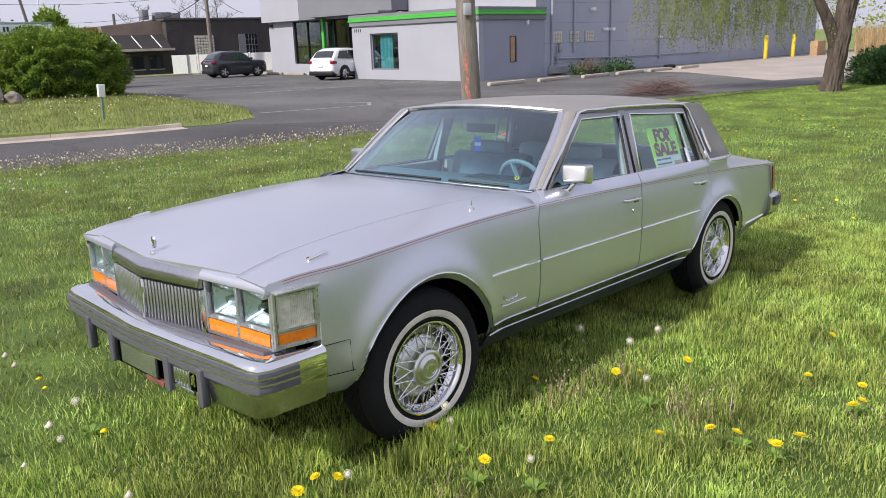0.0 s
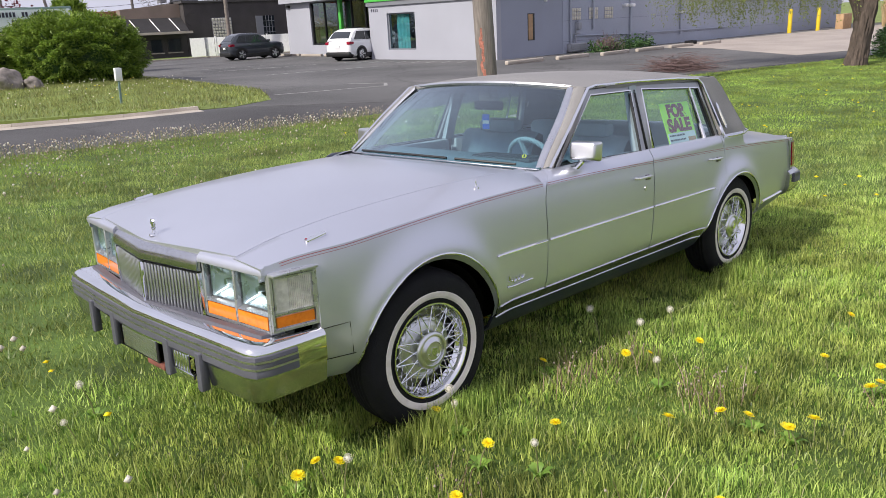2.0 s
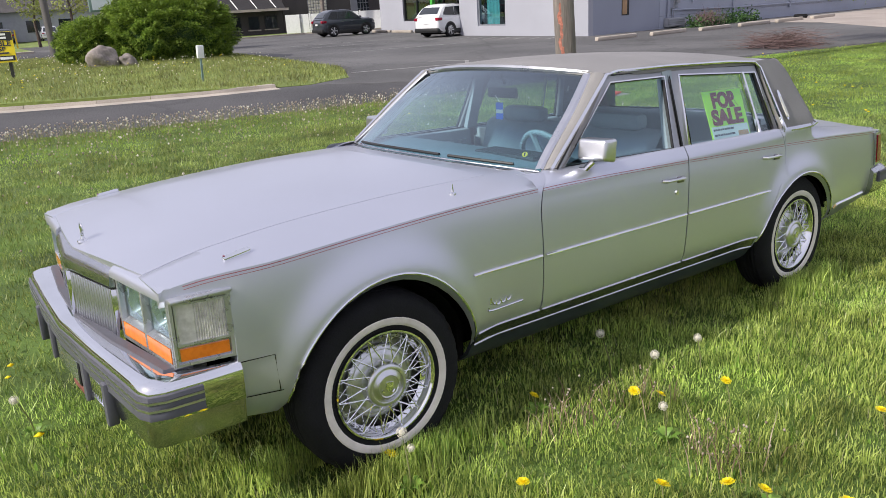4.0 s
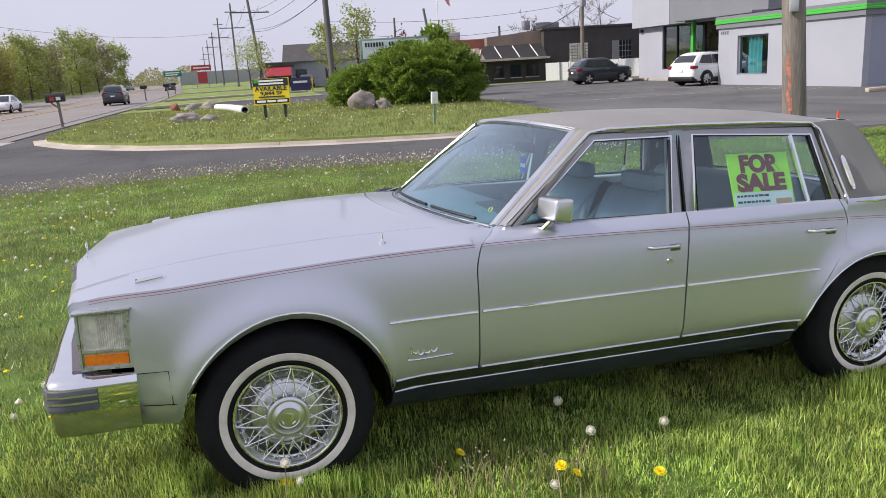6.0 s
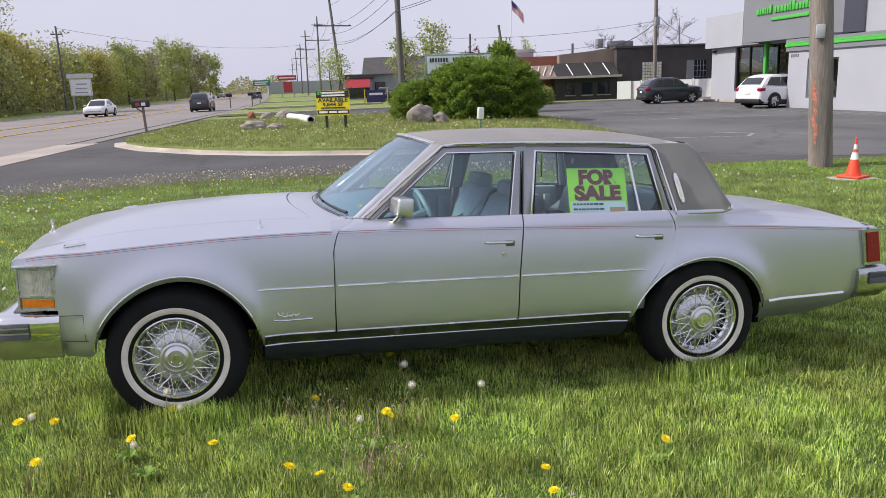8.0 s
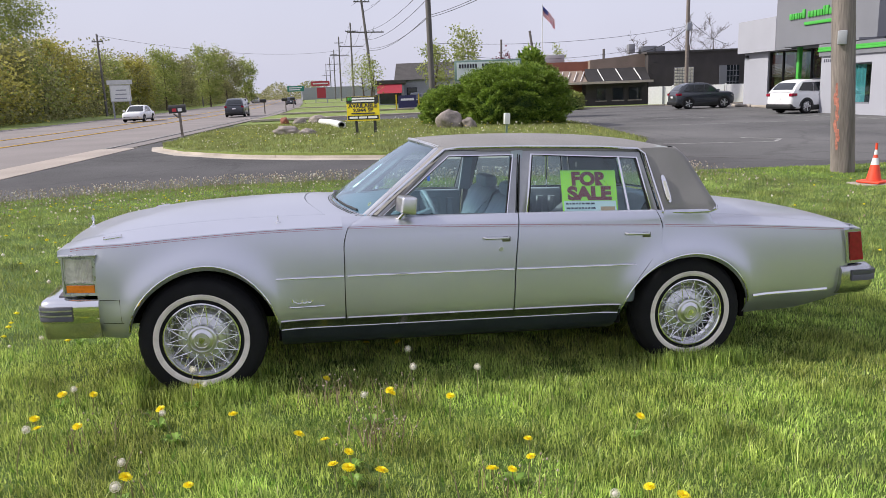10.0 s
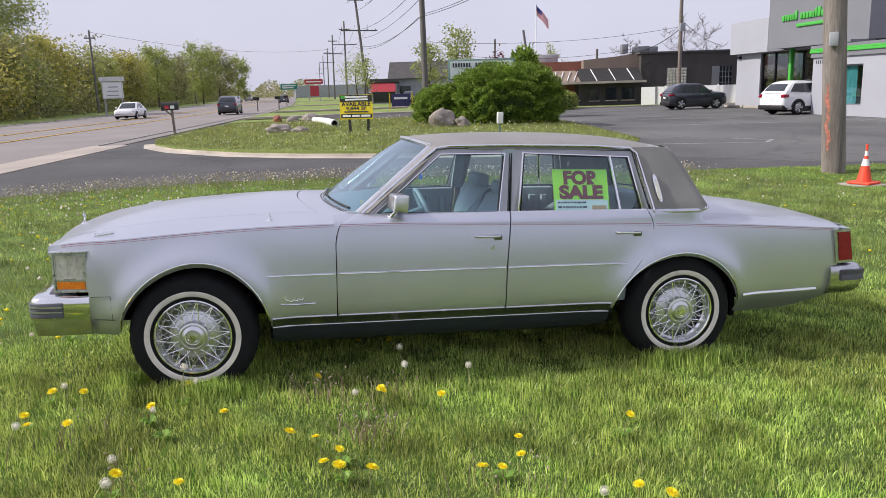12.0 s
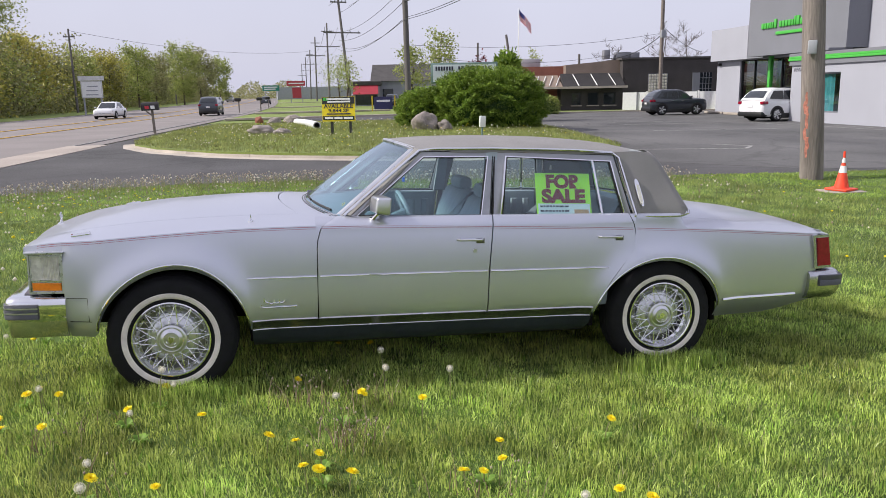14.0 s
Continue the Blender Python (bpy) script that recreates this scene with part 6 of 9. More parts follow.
hall = thing("commercial_building", "white and grey single storey building with a bright green fascia", "building", BLD)
part("front_wall", wall_with_holes(0, 0.3, 0, 9.65, 0, 2.82, [(5.78, 8.08, 0.52, 2.40)]), M["white"], hall, "white rendered front wall", smooth=False)
part("side_wall", boxm(0.3, 4.7, 0, 0.3, 0, 2.82), M["greywall"], hall, "grey side wall in shade", smooth=False)
part("fascia", boxm(-0.10, 4.75, -0.10, 9.75, 2.80, 3.02), M["midgrey"], hall, smooth=False)
part("green_band", boxm(-0.16, 4.72, -0.16, 9.79, 3.02, 3.13, 0.02), M["green"], hall, "bright green painted band", smooth=False)
part("green_band", boxm(-0.13, 4.72, -0.13, 9.79, 3.13, 3.24, 0.02), M["green"], hall, "bright green painted band", smooth=False)
part("cap", boxm(-0.12, 4.75, -0.12, 9.77, 3.24, 3.38), M["midgrey"], hall, smooth=False)
part("wing_roof", boxm(0.0, 4.7, 0.0, 9.6, 3.30, 3.36), M["midgrey"], hall, smooth=False)
w = part("window", ringframe(bmesh.new(), [(0.10, 5.78, 0.52), (0.10, 8.08, 0.52), (0.10, 8.08, 2.40), (0.10, 5.78, 2.40)], [(0.10, 5.85, 0.59), (0.10, 8.01, 0.59), (0.10, 8.01, 2.33), (0.10, 5.85, 2.33)], (0.08, 0, 0)), M["midgrey"], hall)
part("pane", boxm(0.14, 0.15, 5.85, 8.01, 0.59, 2.33), M["glass"], w, smooth=False)
bm = bmesh.new()
grid(bm, [[(0.30 + 0.05 * math.sin(y * 21), y, z) for z in (0.55, 2.36)] for y in np.linspace(6.62, 7.62, 40)])
part("curtain", bm, M["curtain"], w, "teal hanging curtain")
bm = bmesh.new()
grid(bm, [[(0.32 + 0.05 * math.sin(y * 25), y, z) for z in (0.55, 2.36)] for y in np.linspace(5.88, 6.12, 12)])
part("curtain", bm, M["curtain"], w, "teal hanging curtain")
part("room_back", boxm(1.2, 1.3, 5.0, 9.0, 0, 2.9), M["black"], hall, smooth=False)
for k in range(4):
    part("house_number", boxm(-0.012, 0.0, 9.42 - 0.17 * k - 0.07, 9.42 - 0.17 * k, 2.50, 2.66), M["ink"], hall, smooth=False)
# narrow boarded window, meter pipes and louvre on the side
part("boarded_window", boxm(2.12, 2.60, -0.012, 0.0, 0.80, 2.04), M["black"], hall, smooth=False)
part("board", boxm(2.16, 2.46, -0.02, -0.012, 0.84, 2.00), M["wood"], hall, "bare plywood board", smooth=False)
part("wall_lamp", boxm(3.3, 3.42, -0.14, 0.0, 2.55, 2.76, 0.02), M["reflect"], hall)
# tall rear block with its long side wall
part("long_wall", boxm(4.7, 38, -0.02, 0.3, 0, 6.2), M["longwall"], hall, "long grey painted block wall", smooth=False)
part("upper_wall", boxm(4.1, 5.0, 0.02, 9.6, 3.38, 6.6), M["white"], hall, "white upper wall", smooth=False)
part("block_roof", boxm(5.0, 36, 0.0, 16, 6.2, 6.3), M["midgrey"], hall, smooth=False)
bm = bmesh.new()
for k in range(6):
    box(bm, 4.7, 36, -0.026, -0.018, 1.0 * k + 0.6, 1.0 * k + 0.612)
part("wall_joint", bm, M["midgrey"], hall, smooth=False)
for x in (5.32, 6.72, 8.02):
    gb = part("glass_block_window", boxm(x, x + 0.80, -0.04, -0.02, 1.60, 2.22), M["greywall"], hall, smooth=False)
    for i in range(4):
        for j in range(3):
            part("glass_block", boxm(x + 0.03 + 0.19 * i, x + 0.19 + 0.19 * i, -0.06, -0.04, 1.63 + 0.195 * j, 1.80 + 0.195 * j, 0.015), M["block"], gb)
bm = bmesh.new()
for x, z0, z1 in ((5.22, 0.1, 6.1), (7.05, 1.15, 6.1), (10.3, 0.2, 6.1), (15.3, 0.5, 6.1), (15.9, 3.0, 6.1)):
    tube(bm, [(x, -0.10, z0), (x, -0.10, z1)], 0.055, 8)
tube(bm, [(5.5, -0.09, 0.86), (11, -0.09, 0.74), (20.5, -0.09, 0.70)], 0.04, 6)
part("downpipe", bm, M["longwall"], hall, "painted pipes on the wall")
bm = bmesh.new()
box(bm, 5.72, 5.95, -0.22, -0.03, 1.15, 1.5, 0.03)
tube(bm, [(5.62, -0.1, 0.45), (5.62, -0.1, 1.5), (5.8, -0.1, 1.56)], 0.03, 6)
tube(bm, [(5.45, -0.1, 0.45), (5.45, -0.1, 0.95), (5.9, -0.1, 0.99)], 0.03, 6)
box(bm, 5.0, 6.2, -0.3, -0.03, 0.10, 0.50, 0.02)
for k in range(4):
    box(bm, 5.0, 6.2, -0.34, -0.29, 0.14 + 0.09 * k, 0.20 + 0.09 * k)
part("meter_box", bm, M["siding"], hall, "grey utility meters and louvred box")
for x, z in ((8.54, 3.27), (9.72, 2.24), (10.33, 2.23), (15.3, 1.75)):
    part("wall_light", boxm(x - 0.12, x + 0.12, -0.3, -0.02, z - 0.08, z + 0.08, 0.03), M["reflect"], hall, "small wall light")
# recessed entrance and the blocks over it
E0 = 3.3
part("entry_wall", wall_with_holes(E0, E0 + 0.3, 9.3, 23.7, 0, 3.6, [(9.9, 20.65, 0.70, 3.45)]), M["white"], hall, "white wall beside the entrance", smooth=False)
ew = part("entry_glazing", ringframe(bmesh.new(), [(E0 + 0.1, 9.9, 0.70), (E0 + 0.1, 20.65, 0.70), (E0 + 0.1, 20.65, 3.45), (E0 + 0.1, 9.9, 3.45)], [(E0 + 0.1, 10.0, 0.78), (E0 + 0.1, 20.57, 0.78), (E0 + 0.1, 20.57, 3.38), (E0 + 0.1, 10.0, 3.38)], (0.1, 0, 0)), M["black"], hall)
for k in range(7):
    ya = 10.0 + 1.51 * k
    part("pane", boxm(E0 + 0.14, E0 + 0.16, ya, ya + 1.45, 0.78, 3.38), M["shopglass"], ew, smooth=False)
    part("mullion", boxm(E0 + 0.06, E0 + 0.2, ya + 1.45, ya + 1.51, 0.78, 3.38), M["black"], ew, smooth=False)
part("shop_floor", boxm(E0 + 0.3, E0 + 5, 9.9, 23.4, 0.0, 0.1), M["midgrey"], hall, smooth=False)
part("shop_back", boxm(E0 + 5, E0 + 5.2, 9.6, 23.7, 0, 3.6), M["midgrey"], hall, smooth=False)
part("shop_ceiling", boxm(E0 + 0.3, E0 + 5, 9.6, 23.7, 3.5, 3.6), M["siding"], hall, smooth=False)
for ya, zz, hh in ((18.6, 0.1, 1.1), (15.2, 0.1, 1.5), (12.6, 0.1, 1.1)):
    part("counter", boxm(E0 + 1.2, E0 + 1.8, ya, ya + 1.3, zz, hh, 0.02), M["reflect"], hall)
part("green_post", boxm(E0 - 0.28, E0 - 0.05, 16.7, 16.95, 0, 3.6, 0.02), M["green"], hall, "bright green entrance post")
part("end_block", boxm(E0 - 0.45, E0 + 4, 19.12, 23.85, 3.50, 5.55), M["white"], hall, "white upper block", smooth=False)
part("sign_wall", boxm(E0 - 0.43, E0 + 4, 9.62, 19.12, 3.68, 8.0), M["midgrey"], hall, "grey sign wall", smooth=False)
part("entry_soffit", boxm(E0 - 1.3, E0 + 0.1, 9.75, 17.3, 3.56, 3.68), M["midgrey"], hall, smooth=False)
part("soffit_return", boxm(E0 - 0.43, E0 + 0.1, 17.3, 19.12, 3.50, 3.68), M["midgrey"], hall, smooth=False)
part("wall_lamp", boxm(E0 - 0.2, E0, 23.1, 23.35, 3.2, 3.36, 0.02), M["black"], hall)
# sign lettering is drawn as plain green strokes
rng = random.Random(2)
y = 17.55
while y > 11.6:
    w = rng.uniform(0.14, 0.26)
    h = rng.choice((0.34, 0.34, 0.5))
    sgl = bmesh.new()
    box(sgl, E0 - 0.53, E0 - 0.43, y - w, y, 5.16, 5.16 + h, 0.03)
    part("sign_stroke", sgl, M["green"], hall, "green raised sign strokes")
    y -= w + (0.07 if rng.random() < 0.8 else 0.3)
part("sign_underline", boxm(E0 - 0.52, E0 - 0.43, 12.4, 16.0, 4.74, 4.92, 0.02), M["green"], hall, "green sign underline")

stops = []
st0 = tagged(part("parking_stop", boxm(-1.15, 1.15, -0.1, 0.1, 0, 0.16, 0.04), M["concrete"]), "weathered concrete parking stop along the wall", "parking stop", "stops along the wall")
for k, (px, py) in enumerate(((24.91, 16.9), (27.86, 16.42), (30.62, 15.88), (33.48, 15.58), (36.33, 15.32), (39.17, 15))):
    m = Matrix.Translation((px, py, LOT + 0.02)) @ pose(0, 0, 0, 0, 0, -5 + (k % 3) * 2)
    if k == 0:
        st0.matrix_basis = m
    else:
        copy_thing(st0, m)
for k, (px, py) in enumerate(((31.33, 41.53), (30.89, 38.67), (30.55, 35.8))):
    copy_thing(st0, Matrix.Translation((px, py, LOT + 0.02)) @ pose(0, 0, 0, 0, 0, 86))
for px, py in ((52.34, 15.38), (56.1, 14.76)):
    b = tagged(part("bollard", lathe(bmesh.new(), [(0.13, 0), (0.13, 1.45), (0.11, 1.54), (0.0001, 1.58)], 14, axis="z"), M["yellowpaint"], at=pose(px, py, LOT)), "yellow painted steel bollard by the wall", "bollard", "yellow bollards")
tagged(part("crate", boxm(57.62, 59.62, 13.58, 14.08, LOT + 0.02, LOT + 1.05, 0.02), M["wood"]), "brown wooden crate against the wall", "crate")
ty = tagged(part("old_tyre", lathe(bmesh.new(), [(0.18, -0.09), (0.30, -0.1), (0.34, 0), (0.30, 0.1), (0.18, 0.09)], 24, axis="z", closed=True), M["rubber"], at=pose(39.38, 16.22, LOT + 0.12)), "discarded black tyre lying by the wall", "tyre")

# charcoal building and tan restaurant behind the car park
dark = thing("charcoal_building", "low charcoal brick building with flat roof", "building", pose(31.66, 53.85, LOT, 0, 0, -14))
part("wall", boxm(-0.76, 9.5, 0, 12, -0.2, 4.12), M["dkwall"], dark, smooth=False)
part("roof", boxm(-0.9, 9.6, -0.12, 12, 4.12, 4.27), M["shingle"], dark, smooth=False)
gw = part("window", boxm(1.35, 2.95, -0.06, 0.0, 1.2, 2.95), M["midgrey"], dark, "window of glass blocks", smooth=False)
for i in range(7):
    for j in range(7):
        part("glass_block", boxm(1.39 + 0.222 * i, 1.58 + 0.222 * i, -0.09, -0.06, 1.23 + 0.245 * j, 1.44 + 0.245 * j, 0.015), M["block"], gw)
wn_ = part("window", boxm(5.08, 6.6, -0.05, 0.0, 1.2, 2.97), M["darkglass"], dark, smooth=False)
part("casing", boxm(5.0, 5.6, -0.10, -0.05, 1.2, 2.97), M["midgrey"], wn_, smooth=False)
for i in range(1, 4):
    part("bar", boxm(5.6 + 0.25 * i, 5.64 + 0.25 * i, -0.08, -0.05, 1.2, 2.97), M["midgrey"], wn_, smooth=False)
for j in range(1, 4):
    part("bar", boxm(5.6, 6.6, -0.085, -0.05, 1.2 + 0.44 * j, 1.24 + 0.44 * j), M["midgrey"], wn_, smooth=False)
for x, w, h in ((-1.9, 0.5, 0.75), (-0.9, 1.3, 0.55), (0.2, 0.9, 0.5)):
    part("roof_unit", boxm(x, x + w, 2, 3, 4.27, 4.27 + h, 0.03), M["midgrey"], dark, "grey roof unit")
bm = bmesh.new()
tube(bm, [(-0.2 + 0.5 * math.cos(a), -0.06, 2.9 + 0.5 * math.sin(a)) for a in np.linspace(1.0, 4.4, 14)], 0.02, 5)
part("hanging_cable", bm, M["wire"], dark)
fence = thing("white_fence", "white panel fence before the charcoal building", "fence", pose(30.82, 51.68, LOT, 0, 0, -36))
for k in range(4):
    part("panel", boxm(-0.95 + 1.95 * k, 0.85 + 1.95 * k, 0, 0.05, -0.05, 1.48), M["reflect"], fence, smooth=False)
    part("post", boxm(0.88 + 1.95 * k, 1.0 + 1.95 * k, -0.03, 0.09, -0.1, 1.55), M["reflect"], fence, smooth=False)
part("gate_bar", boxm(0.14, 0.26, -0.06, 0.0, -0.1, 1.5), M["midgrey"], fence, "dark steel gate bar", smooth=False)
diner = thing("restaurant", "low tan brick restaurant with a dark awning", "building", pose(31.66, 53.85, LOT, 0, 0, -14))
part("wall", boxm(-5.8, -0.78, 0.02, 12, -0.2, 1.95), M["dkwall"], diner, "dark painted lower wall", smooth=False)
part("upper_wall", prism(bmesh.new(), [(-5.3, 1.0, 1.95), (-0.78, 1.0, 1.95), (-0.78, 1.0, 4.16), (-5.3, 1.0, 3.80)], (0, 11, 0)), M["tan"], diner, "tan brick upper wall", smooth=False)
part("brick_wall", boxm(-10.5, -5.3, 2.2, 12, -0.2, 3.75), M["redbrick"], diner, "red brick wall", smooth=False)
part("awning", prism(bmesh.new(), [(-5.75, -0.9, 2.0), (-5.75, 1.0, 3.10), (-5.75, 1.0, 2.0)], (5.0, 0, 0)), M["awningfelt"], diner, "dark sloping awning", smooth=False)
part("awning", prism(bmesh.new(), [(-9.6, -0.9, 2.0), (-9.6, 2.2, 3.0), (-9.6, 2.2, 2.0)], (3.8, 0, 0)), M["tan"], diner, "brown sloping awning", smooth=False)
part("gutter", boxm(-9.7, -0.55, -1.05, -0.88, 1.86, 2.04), M["concrete"], diner, smooth=False)
for k in range(3):
    bm = bmesh.new()
    tube(bm, [(-4.5 + 1.5 * k, -0.85, 2.10), (-4.75 + 1.5 * k, 0.75, 3.02)], 0.04, 5)
    part("awning_rib", bm, M["reflect"], diner)
for k in range(4):
    bm = bmesh.new()
    tube(bm, [(-8.0 + 0.55 * k, -0.7, 2.14), (-7.5 + 0.6 * k, 1.6, 2.92)], 0.04, 5)
    part("awning_rib", bm, M["reflect"], diner)
for x, w in ((-4.97, 0.8), (-3.63, 0.9), (-2.33, 1.05)):
    wn_ = part("window", ringframe(bmesh.new(), [(x, -0.04, 0.5), (x + w, -0.04, 0.5), (x + w, -0.04, 1.52), (x, -0.04, 1.52)], [(x + 0.06, -0.04, 0.56), (x + w - 0.06, -0.04, 0.56), (x + w - 0.06, -0.04, 1.46), (x + 0.06, -0.04, 1.46)], (0, 0.06, 0)), M["black"], diner)
    part("pane", boxm(x + 0.06, x + w - 0.06, -0.01, 0.0, 0.56, 1.46), M["darkglass"], wn_, smooth=False)
    part("sill", boxm(x - 0.05, x + w + 0.05, -0.08, 0.02, 0.42, 0.5), M["concrete"], wn_, smooth=False)
part("vent_pipe", tube(bmesh.new(), [(-3.83, 3, 3.9), (-3.83, 3, 4.75)], 0.10, 8), M["farpole"], diner)
flat("restaurant_verge", [(19.82, 54.08), (20.87, 51.33), (30.27, 50.17), (37.67, 47.05), (38.11, 49.52), (31.17, 53.67), (22.23, 56.42)], LOT + 0.10, M["farlawn"], "narrow grass strip before the restaurant", "verge", 0.1)
flat("verge_kerb", [(19.62, 54.09), (20.68, 51.09), (30.27, 49.93), (37.77, 46.76), (37.77, 47.04), (30.27, 50.19), (20.87, 51.35), (19.92, 54.08)], LOT + 0.13, M["concrete"], "pale concrete kerb of the grass strip", "kerb", 0.13)
part("roof_unit", boxm(-8.6, -6.9, 5, 6.5, 3.7, 4.5, 0.04), M["siding"], diner, "grey roof unit")


# ---------------------------------------------------------------- poles, wires, signs
def pole(name, base, top, r0, r1, m, label, arms=(), n=14):
    b, t = Vector(base), Vector(top)
    ob = thing(name, label, "pole", Matrix.Translation(b))
    bm = bmesh.new()
    pts = [(t - b) * k / 8 for k in range(9)]
    tube(bm, pts, [r0 + (r1 - r0) * k / 8 for k in range(9)], n)
    part("shaft", bm, m, ob)
    d = (t - b).normalized()
    for h, half, ang in arms:
        p = d * h
        bm = bmesh.new()
        box(bm, -half, half, -0.06, 0.06, -0.07, 0.07, at=Matrix.Translation(p) @ pose(0, 0, 0, 0, 0, ang))
        arm = part("cross_arm", bm, m, ob, smooth=False)
        for q in (-0.9, -0.45, 0.45, 0.9):
            bm = bmesh.new()
            lathe(bm, [(0.05, 0), (0.07, 0.08), (0.04, 0.16), (0.0001, 0.18)], 6, axis="z")
            part("insulator", bm, M["siding"], arm, at=Matrix.Translation(p) @ pose(0, 0, 0, 0, 0, ang) @ Matrix.Translation((q * half, 0, 0.07)))
    return ob


LEAN = Vector((-0.075, -0.005, 1.0))
PB = Vector((11.46, 8.03, -0.50))
big = pole("utility_pole", PB, PB + LEAN * 11.5, 0.222, 0.170, M["pole"], "thick weathered wooden utility pole standing in the lawn", [(10.6, 1.4, 25)], 22)
rng = random.Random(3)
for k in range(7):
    a, h = 3.50 + 0.10 * math.sin(k * 2.1), (0.85, 1.02, 1.2, 1.42, 1.62, 1.72, 1.9)[k]
    r = 0.2255 - 0.0046 * h
    bm = bmesh.new()
    rows = [[LEAN * (h + dz) + Vector((math.cos(a + da) * r, math.sin(a + da) * r, 0)) for da in (-(0.10 + 0.05 * (k % 3)) * s1, -0.05, 0.05, (0.10 + 0.06 * (k % 2)) * s2)] for dz, s1, s2 in ((-0.13, 0.6, 0.8), (-0.05, 1.0, 1.2), (0.03, 1.3, 0.7), (0.11, 0.5, 0.9))]
    grid(bm, rows)
    rim_in(bm, (0.004, 0.002, 0))
    part("paint_mark", bm, M["spray"], big, "sprayed orange marking")
bm = bmesh.new()
box(bm, -0.08, 0.08, -0.06, 0.06, 2.72, 2.98, 0.02, at=Matrix.Translation(LEAN * 2.85 - Vector((0, 0, 2.85)) + Vector((-0.19, -0.20, 0))) @ pose(0, 0, 0, 0, 0, -35))
part("junction_box", bm, M["siding"], big, "small grey metal box")

p2 = pole("utility_pole", (10.68, 43.66, LOT + 0.0), (10.76, 44.6, 12.5), 0.20, 0.15, M["farpole"], "tall grey wooden utility pole beside the car park", [(11.3, 1.3, 15)])
FAR = [((13.26, 89.91, LOT), (12.38, 92.54, 14.5)), ((15.69, 136.53, LOT), (16.03, 138.79, 14.0)), ((16.75, 172.3, LOT), (17.02, 173.24, 14.0)), ((19.91, 225.03, LOT), (20.28, 225.98, 14.0)), ((23.41, 283.41, LOT), (23.58, 284.35, 14.5)), ((27.44, 357.79, LOT), (27.71, 358.74, 15))]
for i, (b, t) in enumerate(FAR):
    pole("utility_pole", b, t, 0.19, 0.13, M["farpole"], "distant wooden utility pole along the road", [((9.2, 2.3, 8) if i == 0 else (10.2, 2.2, 8)), (12.9, 1.0, 8)] if i < 4 else [(10, 2.0, 8)], 8)
for b, t in (((-20.52, 105.75, LOT), (-20.98, 107.71, 10.5)), ((-13.73, 178.11, LOT), (-13.96, 179.04, 11)), ((-5.12, 281.83, LOT), (-5.13, 282.3, 11))):
    pole("utility_pole", b, t, 0.17, 0.12, M["farpole"], "wooden utility pole across the road", [(9.9, 0.7, 0)], 8)
for b, t, s_ in (((24.93, 63.01, LOT), (24.26, 64.06, 6.6), 0.14), ((22.91, 68.8, LOT), (23.1, 69.18, 6.2), 0.12)):
    pole("utility_pole", b, t, s_, s_ * 0.8, M["farpole"], "weathered leaning pole behind the restaurant", [], 8)
lp = pole("light_pole", (31.66, 49.27, LOT), (31.38, 48.8, 9.6), 0.15, 0.13, M["graypost"], "grey pole with a transformer beside the parked car", [], 10)
part("transformer", boxm(-0.30, 0.12, -0.45, -0.15, 5.5, 6.1, 0.06), M["siding"], lp, "grey metal box")


def wire(a, b, sag, r=0.016):
    a, b = Vector(a), Vector(b)
    pts = [a.lerp(b, k / 14) - Vector((0, 0, sag * 4 * (k / 14) * (1 - k / 14))) for k in range(15)]
    w = tagged(part("overhead_wire", tube(bmesh.new(), pts, r, 5), M["wire"]), "black overhead cable strung between poles", "cable", "overhead cables")
    return w


TOP = PB + LEAN * 10.5
for i, (za, zb, off) in enumerate(((11.2, 11.6, -1.2), (11.2, 11.6, 1.2), (10.4, 10.9, 0), (8.2, 9.0, 0.1), (7.2, 8.0, -0.1), (6.3, 7.6, 0.15), (6.1, 7.4, -0.2))):
    a, b = Vector((10.76 + off, 44.41, za)), Vector((TOP.x + off, TOP.y, zb - 0.5))
    wire(a, b, 0.30 + 0.06 * i, 0.035 if i in (3, 4) else 0.016)
    c = Vector((12.49 + off, 92.26, za + 0.8))
    wire(a, c, 0.5 + 0.06 * i, 0.018)
for (b0, t0), (b1, t1) in zip(FAR, FAR[1:]):
    for off in (-1.6, 0, 1.6):
        wire((t0[0] + off, t0[1], 9.6), (t1[0] + off, t1[1], 9.8), 0.6, 0.02)
wire((10.76, 44.51, 4.6), (31.28, 48.99, 5.6), 0.5, 0.012)
wire((10.76, 44.51, 4.0), (31.17, 53.76, 4.5), 0.7, 0.012)
wire((31.47, 48.99, 6.2), (37.08, 52.43, 4.4), 0.3, 0.02)
wire((31.47, 48.99, 5.5), (29.79, 54.09, 4.0), 0.4, 0.03)
wire((-20.98, 107.71, 10.3), (17.02, 173.24, 11), 1.5, 0.02)

